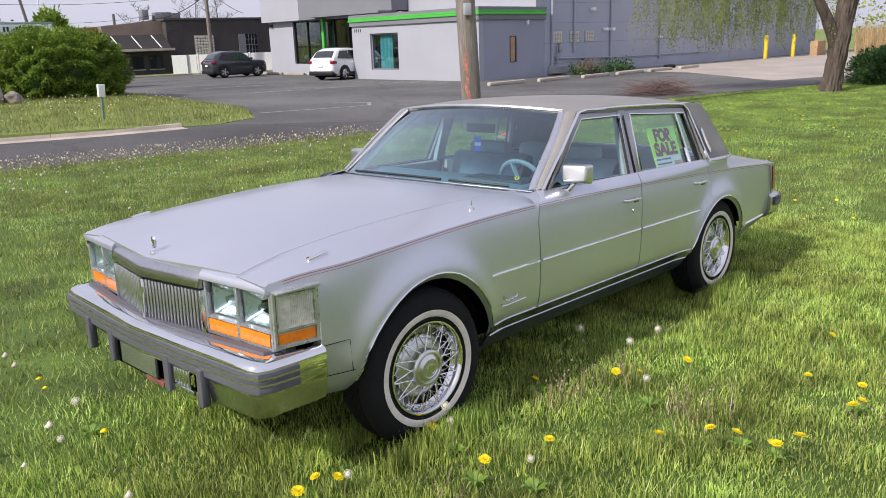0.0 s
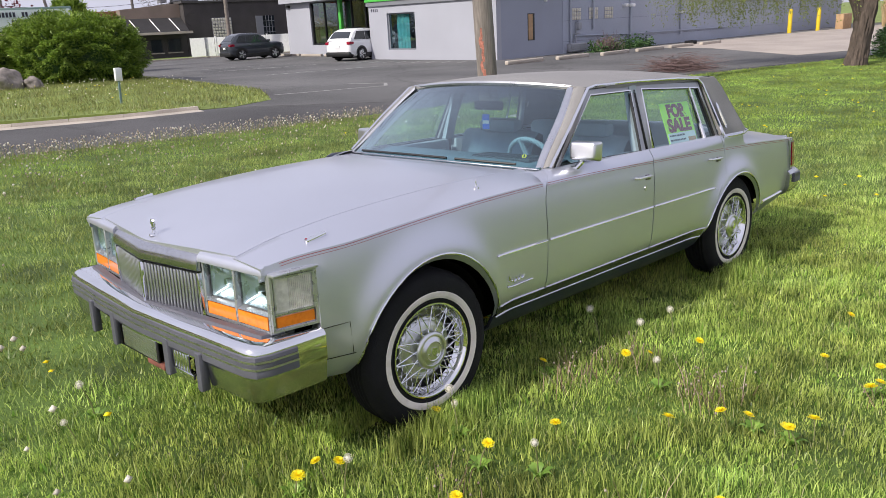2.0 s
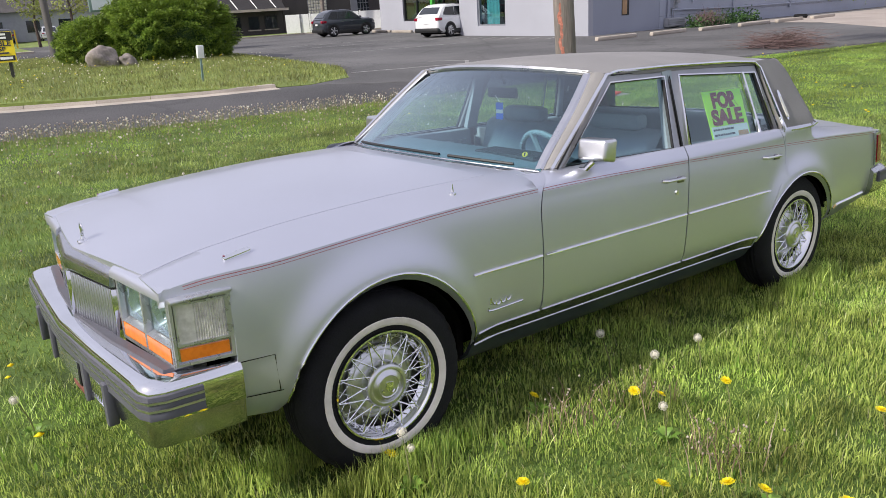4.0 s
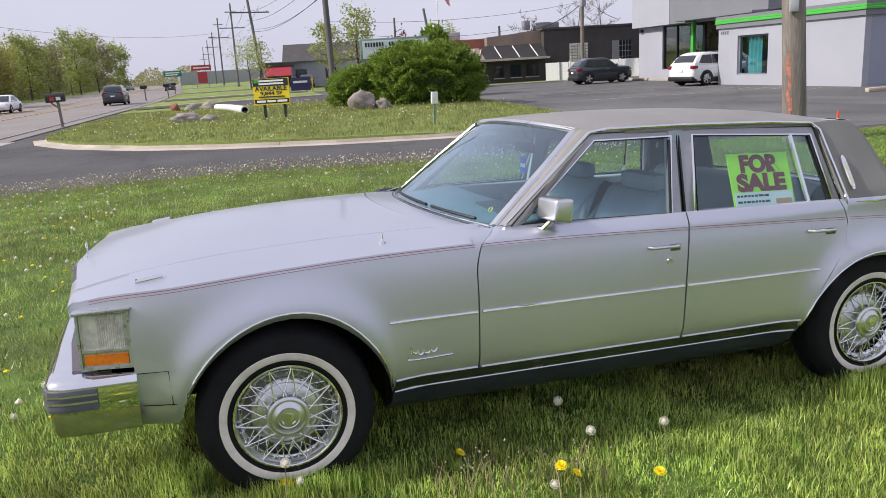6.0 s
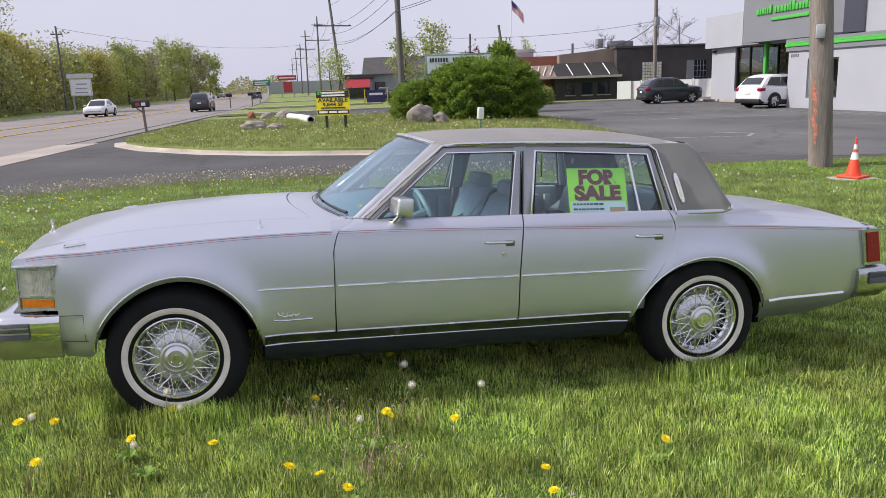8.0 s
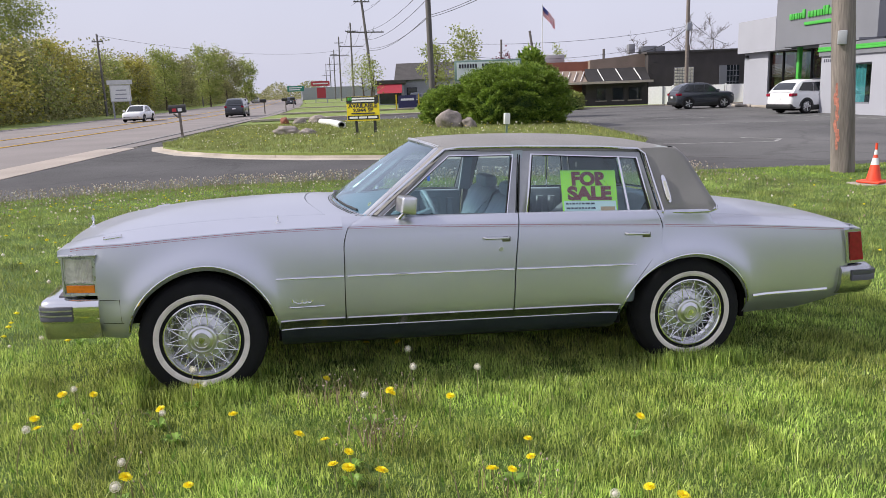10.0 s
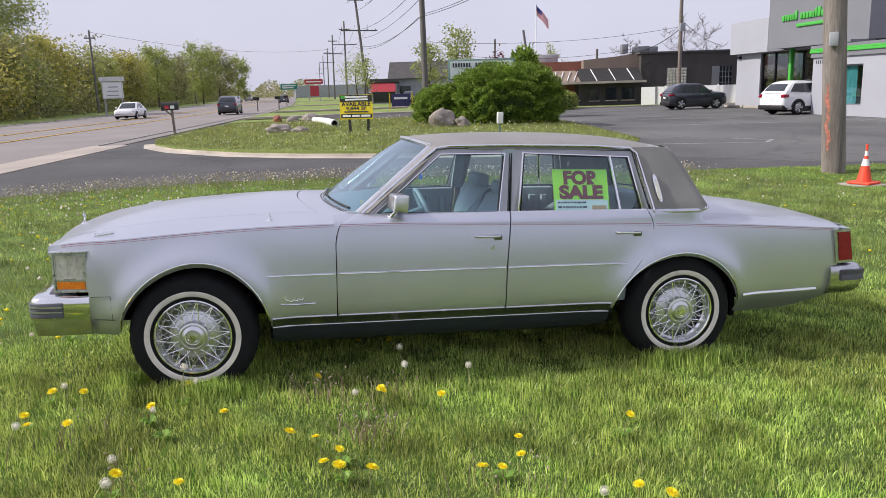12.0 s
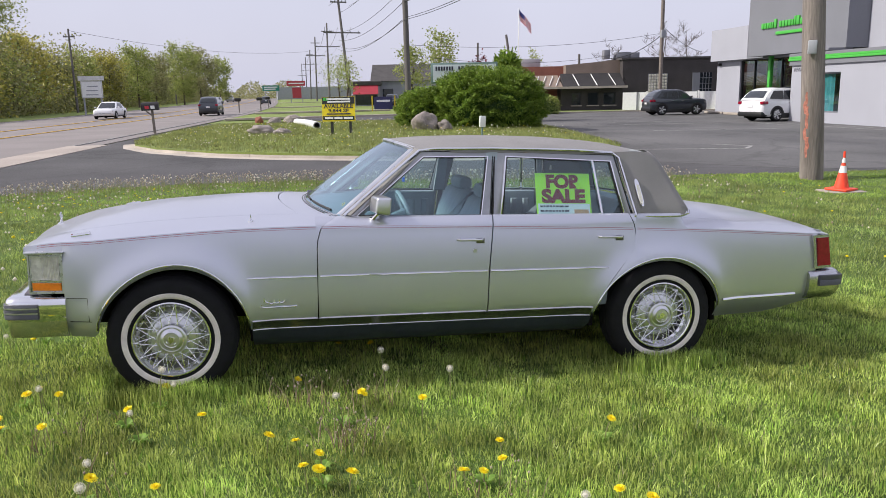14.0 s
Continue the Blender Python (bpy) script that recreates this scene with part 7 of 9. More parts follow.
flag = thing("flag_pole", "thin white flagpole with a striped flag", "flag pole", pose(23.46, 58.68, LOT))
part("shaft", tube(bmesh.new(), [(0, 0, 0), (0.1, 0, 8.6)], [0.06, 0.035], 8), M["reflect"], flag)
fl = part("flag", boxm(0.1, 0.11, 0, 0.01, 8.1, 8.11), M["flagred"], flag)
dirf = Vector((0.62, -0.15, -0.75))
for k in range(9):
    bm = bmesh.new()
    rows = []
    for i in range(9):
        u = i / 8
        o = Vector((0.1, 0, 8.5)) + dirf * (1.6 * u) + Vector((0, 0.10 * math.sin(u * 9), 0))
        a, b = o + Vector((0.05, 0, -0.8)) * (k / 9), o + Vector((0.05, 0, -0.8)) * ((k + 1) / 9)
        rows.append([a, b])
    grid(bm, rows)
    part("stripe", bm, M["flagred"] if k % 2 == 0 else M["flagwhite"], fl)
bm = bmesh.new()
grid(bm, [[Vector((0.1, -0.03, 8.5)) + dirf * (1.6 * u) + Vector((0, 0.10 * math.sin(u * 9) - 0.02, 0)) + Vector((0.05, 0, -0.8)) * q for q in (0, 0.5)] for u in (0, 0.14, 0.28, 0.42)])
part("canton", bm, M["flagblue"], fl)

# marquee sign behind the round bush
mq = thing("marquee_sign", "white letter board sign in a green grey frame", "sign", pose(9.34, 32.15, LOT, 0, 0, -14))
part("cabinet", boxm(0.05, 3.3, 0, 0.5, 2.24, 3.22, 0.03), M["signframe"], mq)
part("face", boxm(0.16, 3.22, -0.02, 0.0, 2.32, 3.13), M["signwhite"], mq, "milky white sign face", smooth=False)
for x in (0.9, 2.9):
    part("leg", boxm(x, x + 0.2, 0.15, 0.35, 0, 2.25), M["signframe"], mq, smooth=False)
rng = random.Random(9)
x = 0.28
for n in (7, 2, 8):
    for k in range(n):
        w = 0.085 if n != 8 else 0.095
        part("letter_bar", boxm(x, x + w, -0.035, -0.02, 2.85, 3.04), M["ink"], mq, smooth=False)
        x += w + 0.045
    x += 0.20
words("now_hiring", "NOW HIRING", 0.24, M["ink"], mq, pose(1.75, -0.035, 2.64, 90, 0, 0), 1.55, 0.008, 0.004)

# for-lease sign on two posts
av = thing("lease_sign", "yellow and black real estate sign on two posts", "sign", pose(3.51, 24.85, 0.0, 0, 0, -25))
part("board", boxm(-0.18, 1.12, 0, 0.03, 0.60, 1.52), M["signyellow"], av, smooth=False)
part("top_panel", boxm(-0.17, 1.11, -0.012, 0.0, 1.26, 1.51), M["signblack"], av, "black heading panel", smooth=False)
part("number_panel", boxm(-0.15, 1.09, -0.012, 0.0, 0.65, 0.80), M["signblack"], av, "black number panel", smooth=False)
for x in (0.12, 0.86):
    part("post", boxm(x, x + 0.09, 0.035, 0.12, -0.25, 1.45), M["signblack"], av, "black square post", smooth=False)
words("sign_word", "AVAILABLE", 0.22, M["ink"], av, pose(0.47, -0.006, 1.165, 90, 0, 0), 1.16, 0.005, 0.003)
words("sign_word", "9,844 SF", 0.17, M["ink"], av, pose(0.47, -0.006, 1.00, 90, 0, 0), 0.8, 0.004, 0.003)
for x0, x1, z0, z1, mm in ((0.0, 0.95, 1.41, 1.47, "reflect"), (0.05, 0.95, 1.31, 1.37, "reflect"), (0.0, 0.95, 0.86, 0.905, "ink"), (-0.08, 0.25, 0.69, 0.765, "reflect"), (0.30, 0.62, 0.69, 0.765, "reflect"), (0.67, 1.03, 0.69, 0.765, "reflect")):
    part("print_bar", boxm(x0, x1, -0.018, -0.006, z0, z1), M[mm], av, smooth=False)
for x in (-0.12, -0.02):
    part("emblem", boxm(x, x + 0.08, -0.018, -0.012, 1.38, 1.49), M["green"], av, smooth=False)

stk = thing("marker_post", "small white box marker on a dark green post", "marker post", pose(7.31, 17.19, LOT + 0.08, 2, 2, 0))
part("post", boxm(-0.025, 0.025, -0.02, 0.02, -0.1, 0.80), M["signframe"], stk, smooth=False)
part("head", boxm(-0.09, 0.09, -0.05, 0.05, 0.72, 1.05, 0.012), M["reflect"], stk, "white box head")

mb = thing("mailbox", "dark metal mailbox on a weathered wooden post", "mailbox", pose(-4.08, 37.53, LOT + 0.05, 0, -2, 0))
part("post", boxm(-0.06, 0.06, -0.06, 0.06, -0.1, 1.25), M["graypost"], mb, smooth=False)
bm = bmesh.new()
prof = [(-0.26 * math.cos(a), 1.36 + 0.2 * math.sin(a)) for a in np.linspace(0, math.pi, 9)]
prism(bm, [(-0.5, y * 0.75, z) for y, z in prof] + [(-0.5, 0.195, 1.14), (-0.5, -0.195, 1.14)], (0.85, 0, 0))
bx = part("box", bm, M["mailbox"], mb, angle=60)
for k in range(2):
    part("number_bar", boxm(-0.32 + 0.28 * k, -0.12 + 0.28 * k, -0.21, -0.196, 1.22, 1.38), M["flagred"] if k == 0 else M["reflect"], bx, smooth=False)
part("arm", tube(bmesh.new(), [(0, 0, 0.85), (-0.3, 0, 1.12)], 0.04, 6), M["graypost"], mb)
for x, y in ((0.04, 82.43), (2.5, 90.2), (4.09, 110.92)):
    m2 = thing("mailbox", "distant dark roadside mailbox on a post", "mailbox", pose(x, y, LOT + 0.1))
    part("post", boxm(-0.06, 0.06, -0.06, 0.06, -0.1, 1.1), M["graypost"], m2, smooth=False)
    part("box", boxm(-0.45, 0.25, -0.18, 0.18, 1.08, 1.45, 0.1), M["mailbox"], m2)

cone = thing("traffic_cone", "orange traffic cone with white bands on a flat base", "traffic cone", pose(10.73, 6.41, float(lawn_z(10.73, 6.41)) + 0.03, 1, 0, 20) @ Matrix.Scale(0.93, 4))
part("base", boxm(-0.22, 0.22, -0.22, 0.22, 0, 0.045, 0.02), M["orange"], cone)
R = lambda z: 0.135 - 0.148 * (z - 0.045) / 0.70
for z0, z1, mm in ((0.045, 0.34, "orange"), (0.34, 0.47, "reflect"), (0.47, 0.53, "orange"), (0.53, 0.62, "reflect"), (0.62, 0.745, "orange")):
    e = 0.002 if mm == "reflect" else 0
    bm = lathe(bmesh.new(), [(max(0.022, R(z0)) + e, z0), (max(0.022, R(z1)) + e, z1)] + ([(0.0001, z1 + 0.004)] if z1 > 0.7 else []), 24, axis="z")
    part("band" if mm == "reflect" else "body", bm, M[mm], cone)
slab = tagged(part("paving_slab", boxm(-0.34, 0.34, -0.26, 0.26, -0.05, 0.030, 0.015), M["padconc"], at=pose(10.73, 6.41, float(lawn_z(10.73, 6.41)) - 0.005, 0, 0, -8)), "pale concrete slab under the traffic cone", "slab")


# ---------------------------------------------------------------- stones, pipe, brush
def stone(name, at, sx, sy, sz, seed, label, cat="boulder", m="stone"):
    bm = bmesh.new()
    bmesh.ops.create_icosphere(bm, subdivisions=4, radius=1)
    for v in bm.verts:
        n = v.co.normalized()
        k = 1 + 0.30 * noise.noise(n * 1.3 + Vector((seed, 0, 0))) + 0.10 * noise.noise(n * 4 + Vector((0, seed, 0))) + 0.03 * noise.noise(n * 11)
        v.co = Vector((n.x * sx, n.y * sy, n.z * sz)) * k
    return tagged(part(name, bm, M[m], at=at, angle=80), label, cat)


def iz(x, y):
    return float(isle_z(x, y))


for i, (x, y, a, b, c) in enumerate(((7.71, 26.12, 0.58, 0.45, 0.46), (8.41, 25.83, 0.30, 0.3, 0.26))):
    stone("boulder", pose(x, y, iz(x, y) + c * 0.55, 5, 4, 40 * i), a, b, c, 3.1 * i, "rounded grey brown boulder beside the bush")
for i, (x, y, a, b, c) in enumerate(((1.11, 27.73, 0.52, 0.42, 0.24), (1.88, 26.8, 0.42, 0.34, 0.15), (3.3, 43.2, 0.55, 0.45, 0.34), (2.2, 43.0, 0.45, 0.35, 0.24))):
    stone("boulder", pose(x, y, iz(x, y) + c * 0.45, 0, 6, 70 * i), a, b, c, 5 + 2.7 * i, "pale flat boulder lying in the grass")
stone("stump", pose(1.3, 43.4, iz(1.3, 43.4) + 0.15), 0.24, 0.2, 0.28, 20, "small reddish brown stump in the grass", "stump", "redbrick")
pa, pb = Vector((3.3, 39.5, 0.0)), Vector((4.0, 29.0, 0.0))
pa.z, pb.z = iz(pa.x, pa.y) + 0.15, iz(pb.x, pb.y) + 0.15
pp = thing("concrete_pipe", "pale grey pipe lying in the grass", "pipe", Matrix.Translation(pa) @ (pb - pa).to_track_quat("Y", "Z").to_matrix().to_4x4())
half = (pb - pa).length / 2
for k in range(2):
    bm = lathe(bmesh.new(), [(0.13, 0), (0.175, 0), (0.175, half - 0.5), (0.13, half - 0.5), (0.13, 0)], 18)
    part("length", bm, M["pipe"], pp, at=pose(0.10 * k, half * k, 0, 0, 0, -4 * k))

npr = np.random.default_rng(5)
n = 1200
c0 = np.stack([npr.normal(21.58, 0.5, n), npr.normal(8.35, 0.35, n), np.abs(npr.normal(0, 0.16, n))], 1)
c0[:, 2] += LOT + 0.05
dd = npr.normal(size=(n, 3)) * [1, 0.8, 0.22]
dd /= np.linalg.norm(dd, axis=1)[:, None]
c1 = c0 + dd * npr.uniform(0.3, 1.0, n)[:, None]
c1[:, 2] = np.clip(c1[:, 2], LOT + 0.03, LOT + 0.55)
w = np.cross(dd, npr.normal(size=(n, 3)))
w *= 0.006 / np.linalg.norm(w, axis=1)[:, None]
v = np.stack([c0 - w, c0 + w, c1 + w * 0.4, c1 - w * 0.4], 1).reshape(-1, 3)
tagged(new("brush_pile", scatter_mesh("brush_pile", v, np.arange(n)[:, None] * 4 + np.arange(4), M["twig"])), "heap of cut brown twigs on the asphalt edge", "brush pile", kind="stuff")


# ---------------------------------------------------------------- bushes and trees
def dome_bush(name, at, rx, ry, rz, count, size, seed, label, m="hedge", full=0.86):
    """A full-bodied bush: layered sprays of shoots over a dark core that stands for inner shade, widest a third of the
    way up.
    """
    rg = np.random.default_rng(seed)
    ob = thing(name, label, "bush", at)

    def swell(d):
        """Points of the outline for unit directions: squarer than an egg, drawn in at the foot."""
        q = np.sign(d) * np.abs(d) ** full
        q = q / np.linalg.norm(np.abs(q), axis=1, ord=2.6)[:, None]
        z = np.clip(q[:, 2], -0.5, 1)
        pull = np.where(z < 0, 1 - 0.55 * z * z, 1.0)
        return np.stack([q[:, 0] * rx * pull, q[:, 1] * ry * pull, rz * (0.34 + 0.66 * z)], 1)

    # dark hull whose colour stands in for the shade between the shoots
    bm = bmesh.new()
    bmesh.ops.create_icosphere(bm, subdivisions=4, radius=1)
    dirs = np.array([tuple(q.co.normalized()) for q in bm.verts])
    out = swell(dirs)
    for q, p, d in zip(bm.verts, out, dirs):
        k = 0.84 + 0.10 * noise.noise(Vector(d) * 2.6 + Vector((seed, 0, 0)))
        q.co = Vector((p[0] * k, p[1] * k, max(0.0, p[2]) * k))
    part("inner_growth", bm, M["coreshade"], ob)
    d = rg.normal(size=(count, 3))
    d[:, 2] += 0.25
    d /= np.linalg.norm(d, axis=1)[:, None]
    az, el = np.arctan2(d[:, 1], d[:, 0]), d[:, 2]
    tier = np.abs(np.sin(el * 11 + np.sin(az * 5 + seed) * 1.1 + np.sin(az * 13) * 0.6 + np.sin(az * 23) * 0.35))
    lump = 0.20 * tier - 0.15 + 0.035 * np.sin(az * 9 + np.sin(el * 7) * 2) + 0.025 * np.sin(az * 21 + el * 15)
    k = 0.95 + lump + rg.uniform(-0.07, 0.05, count)
    pts = swell(d) * k[:, None]
    pts[:, 2] = np.maximum(pts[:, 2], 0.03)
    o = d * 0.75 + rg.normal(size=d.shape) * 0.42 + [0, 0, -0.05]
    o /= np.linalg.norm(o, axis=1)[:, None]
    s_ = np.cross(o, [0, 0, 1.0]) + rg.normal(size=d.shape) * 0.35
    s_ /= np.linalg.norm(s_, axis=1)[:, None]
    L = (size * rg.uniform(0.6, 1.5, count))[:, None]
    vv = np.stack([pts - s_ * L * 0.12, pts + o * L * 0.45 + s_ * L * 0.22, pts + o * L - [0, 0, 0.02], pts + o * L * 0.45 - s_ * L * 0.22], 1).reshape(-1, 3)
    part("foliage", scatter_mesh("foliage", vv, np.arange(count)[:, None] * 4 + np.arange(4), M[m]), None, ob)
    return ob


dome_bush("round_bush", pose(11.2, 28.83, iz(11.2, 28.83) - 0.1), 2.55, 2.2, 2.62, 115000, 0.10, 1, "large rounded dark green evergreen bush on the grass island")
dome_bush("low_bush", pose(8.8, 29.7, iz(8.8, 29.7) - 0.1), 1.6, 1.4, 1.75, 45000, 0.10, 2, "smaller spreading green evergreen bush beside the boulders")
dome_bush("clipped_shrub", pose(15.5, 38.6, LOT), 0.9, 0.9, 3.85, 9000, 0.24, 8, "upright green shrub behind the sign")
dome_bush("flowering_shrub", pose(28.58, 3.02, -0.45), 1.6, 1.3, 1.45, 9000, 0.14, 4, "dark leaved shrub with a few white blooms", "shrubleaf")
dome_bush("young_shrub", pose(22.58, 50.26, LOT), 1.0, 1.0, 1.3, 3000, 0.2, 6, "pale green shrub beside the restaurant", "leafy1")


def tree(name, at, h, spread, seed, leaf, count, size, label, trunk=0.16, bare=0.0, crown0=0.35):
    """A tapered trunk, forking limbs and a loose crown of small leaves."""
    rg = random.Random(seed)
    ng = np.random.default_rng(seed)
    ob = thing(name, label, "tree", at)
    bm = bmesh.new()
    top = Vector((rg.uniform(-0.3, 0.3), rg.uniform(-0.3, 0.3), h * 0.9))
    spine = [Vector((0, 0, -0.2)), Vector((rg.uniform(-0.1, 0.1), 0, h * 0.3)), top * 0.65 + Vector((rg.uniform(-0.3, 0.3), 0, 0)), top]
    tube(bm, spine, [trunk, trunk * 0.75, trunk * 0.4, trunk * 0.1], 8)
    tips = []
    for k in range(13):
        t = crown0 + (0.95 - crown0) * k / 13
        b = Vector((0, 0, 0)).lerp(top, t)
        a = k * 2.4 + rg.uniform(-0.4, 0.4)
        L = spread * (1.05 - 0.55 * abs(t - 0.55) / 0.5) * rg.uniform(0.7, 1.1)
        e = b + Vector((math.cos(a) * L, math.sin(a) * L, L * rg.uniform(0.35, 0.9)))
        m_ = b.lerp(e, 0.5) + Vector((0, 0, -0.06 * L))
        tube(bm, [b, m_, e], [trunk * 0.35 * (1.1 - t), trunk * 0.22 * (1.1 - t), 0.012], 5)
        tips += [m_, e, b.lerp(e, 0.75)]
        for _ in range(12 if bare else 2):
            s0 = b.lerp(e, rg.uniform(0.35, 0.9))
            e2 = s0 + Vector((rg.uniform(-1, 1), rg.uniform(-1, 1), rg.uniform(0.1, 1.1))) * L * (0.28 if bare else 0.45)
            tube(bm, [s0, e2], [trunk * (0.12 if bare else 0.08), 0.008], 4)
            tips.append(e2)
    part("trunk", bm, M["bark"], ob, angle=80)
    if count:
        tp = np.array(tips)
        c = tp[ng.integers(0, len(tp), count)] + ng.normal(size=(count, 3)) * spread * 0.17
        v, f_ = leaf_cloud(ng, c, size)
        part("crown", scatter_mesh("crown", v, f_, M[leaf]), None, ob)
    return ob


trees = [(-29, 91.76, 17.5, 5.0, "leafy1", 8000), (-26.26, 85.3, 8, 2.6, "leafy3", 2600), (-25.88, 105.13, 10.5, 2.6, "leafy2", 3000), (-25.24, 115.52, 8, 2.6, "leafy3", 2200), (-22.53, 123.18, 8.5, 2.4, "leafy1", 2200),
         (-20.56, 132.7, 9, 2.6, "leafy2", 2000), (-17.05, 140.36, 10.5, 2.8, "leafy1", 2400), (-15.5, 154.53, 10, 2.8, "leafy3", 2000), (-11.54, 170.66, 12.5, 3.4, "leafy1", 2400), (-8.87, 187.69, 12.5, 3.8, "leafy3", 2200), (-5.07, 210.37, 11, 3.2, "leafy1", 1600)]
for i, (x, y, h, sp_, lf, cnt) in enumerate(trees):
    tree("roadside_tree", pose(x, y, LOT), h, sp_ * 1.15, 30 + i, lf, int(cnt * 2.4), 0.29 * max(1.0, y / 120), {"leafy1": "slender tree with fresh green spring leaves", "leafy2": "tree with thin yellow green spring leaves", "leafy3": "bushy olive green tree across the road"}[lf], crown0=0.14)
# woods behind them, beyond counting
ng = np.random.default_rng(12)
n = 380
ty_ = ng.uniform(45, 300, n)
tx_ = np.array([near_x(t) for t in ty_]) - 27.0 - ng.uniform(0, 1, n) ** 1.6 * (10 + 0.12 * ty_)
for mi, (lf, sel) in enumerate((("leafy1", 0), ("leafy3", 1), ("leafy2", 2))):
    V = []
    for i in range(n):
        if i % 3 != sel:
            continue
        h = ng.uniform(4.5, 10.0) * (0.95 if ty_[i] < 110 else 1.08)
        cnt = 800
        q = ng.normal(size=(cnt, 3)) * [1.7, 1.7, h * 0.25] + [tx_[i], ty_[i], LOT + h * 0.52]
        q[:, 2] = np.clip(q[:, 2], LOT + 0.1, LOT + h)
        V.append(q)
    V = np.concatenate(V)
    v, f_ = leaf_cloud(ng, V, 0.40)
    tagged(new("far_woods", scatter_mesh("far_woods", v, f_, M[lf])), "mixed spring woodland edge across the road", "woods", kind="stuff")
bm = bmesh.new()
for i in range(n):
    tube(bm, [(tx_[i], ty_[i], LOT), (tx_[i] + ng.uniform(-0.5, 0.5), ty_[i], LOT + ng.uniform(4, 9))], [0.10, 0.03], 4, ends=False)
tagged(part("far_trunks", bm, M["bark"]), "bare grey trunks of the distant woods", "woods", kind="stuff")
# brush and hedges at the woods' foot and the far horizon
q = np.stack([np.zeros(16000), ng.uniform(40, 330, 16000), np.zeros(16000)], 1)
q[:, 0] = np.array([near_x(t) for t in q[:, 1]]) - 25.0 - ng.uniform(0, 7, 16000)
q[:, 2] = LOT + np.abs(ng.normal(0, 1.2, 16000))
v, f_ = leaf_cloud(ng, q, 0.42)
tagged(new("undergrowth", scatter_mesh("undergrowth", v, f_, M["leafy3"])), "dense low scrub at the woodland foot", "scrub", kind="stuff")
n2 = 70000
q = np.stack([ng.uniform(-220, 300, n2), ng.uniform(330, 420, n2), np.zeros(n2)], 1)
q[:, 2] = LOT + ng.uniform(0, 1, n2) ** 1.3 * (5.0 + 2.0 * np.sin(q[:, 0] * 0.11) + 1.5 * np.sin(q[:, 0] * 0.37))
v, f_ = leaf_cloud(ng, q, 0.9)
tagged(new("far_treeline", scatter_mesh("far_treeline", v, f_, M["leafy3"])), "hazy distant line of trees on the horizon", "woods", kind="stuff")
for i, (x, y, h, sp_, lf, cnt, bare) in enumerate(((18.34, 65.9, 7.6, 1.7, "leafy1", 2200, 0), (16.53, 69.68, 6.9, 1.5, "leafy1", 1800, 0), (30.7, 73.34, 6.5, 1.2, "leafy1", 700, 0), (41.46, 76.92, 7.0, 2.6, "leafy1", 0, 1), (44.54, 71.11, 8.5, 3.4, "leafy1", 0, 1), (49.37, 74.78, 9, 3.2, "leafy1", 0, 1), (13.8, 105.45, 6.2, 2.6, "leafy1", 1300, 0), (11.97, 82.84, 6.0, 1.3, "leafy1", 700, 0), (20.2, 58.34, 4.6, 1.4, "redleaf", 500, 0), (60.39, 39.48, 9, 3, "leafy1", 900, 0), (55.56, 45.69, 9, 3, "leafy1", 700, 0))):
    if lf == "redleaf":
        M.setdefault("redleaf", leafy("maroon_leaves", (0.10, 0.02, 0.03), (0.18, 0.04, 0.05), 0.3))
    tree("yard_tree", pose(x, y, LOT), h, sp_, 70 + i, lf, cnt, 0.22, "bare branching tree behind the buildings" if bare else ("small maroon leaved tree" if lf == "redleaf" else "thin young tree in early leaf"), 0.14, bare)

# willow with a forked, ridged trunk and hanging shoots
wl_ = thing("willow_tree", "leaning willow with ridged bark and hanging shoots", "tree", pose(24, 3.82, -0.42))
bm = bmesh.new()


def limb(pts, rad):
    P, R_ = [], []
    for i in range(len(pts) - 1):
        for q in range(5):
            P.append(Vector(pts[i]).lerp(Vector(pts[i + 1]), q / 5))
            R_.append(rad[i] + (rad[i + 1] - rad[i]) * q / 5)
    P.append(Vector(pts[-1]))
    R_.append(rad[-1])
    rad = R_
    rows = []
    for i, p in enumerate(P):
        d = (P[min(i + 1, len(P) - 1)] - P[max(i - 1, 0)]).normalized()
        u = d.cross(Vector((0.3, 1, 0))).normalized()
        w_ = d.cross(u)
        ring = []
        for k in range(40):
            a = 2 * math.pi * k / 40
            r = rad[i] * (1 + 0.20 * noise.noise(Vector((math.cos(a) * 2, math.sin(a) * 2, p.z * 1.4 + p.x))) + 0.16 * noise.noise(Vector((math.cos(a) * 7, math.sin(a) * 7, p.z * 2.5))) + (0.07 if k % 2 else -0.05))
            ring.append(p + r * (math.cos(a) * u + math.sin(a) * w_))
        rows.append(ring + ring[:1])
    grid(bm, rows)


limb([(0, 0, -0.3), (0, 0, 0.1), (0.05, -0.02, 0.5), (0.12, -0.05, 1.1), (0.22, -0.1, 1.8), (0.33, -0.15, 2.6), (0.5, -0.2, 3.6), (0.6, -0.2, 5.2), (0.4, 0.1, 7)], [0.46, 0.34, 0.27, 0.25, 0.26, 0.27, 0.24, 0.20, 0.10])
limb([(0.15, -0.03, 1.5), (0.02, 0.10, 2.0), (-0.20, 0.26, 2.5), (-0.50, 0.5, 3.1), (-1.4, 1.3, 3.9), (-2.2, 2.2, 4.6), (-3.2, 3.4, 4.9)], [0.18, 0.17, 0.15, 0.13, 0.11, 0.08, 0.03])
limb([(0.45, -0.2, 3.4), (1.0, -0.7, 4.3), (2.0, -1.6, 5.2), (3.0, -2.4, 5.5)], [0.18, 0.15, 0.1, 0.03])
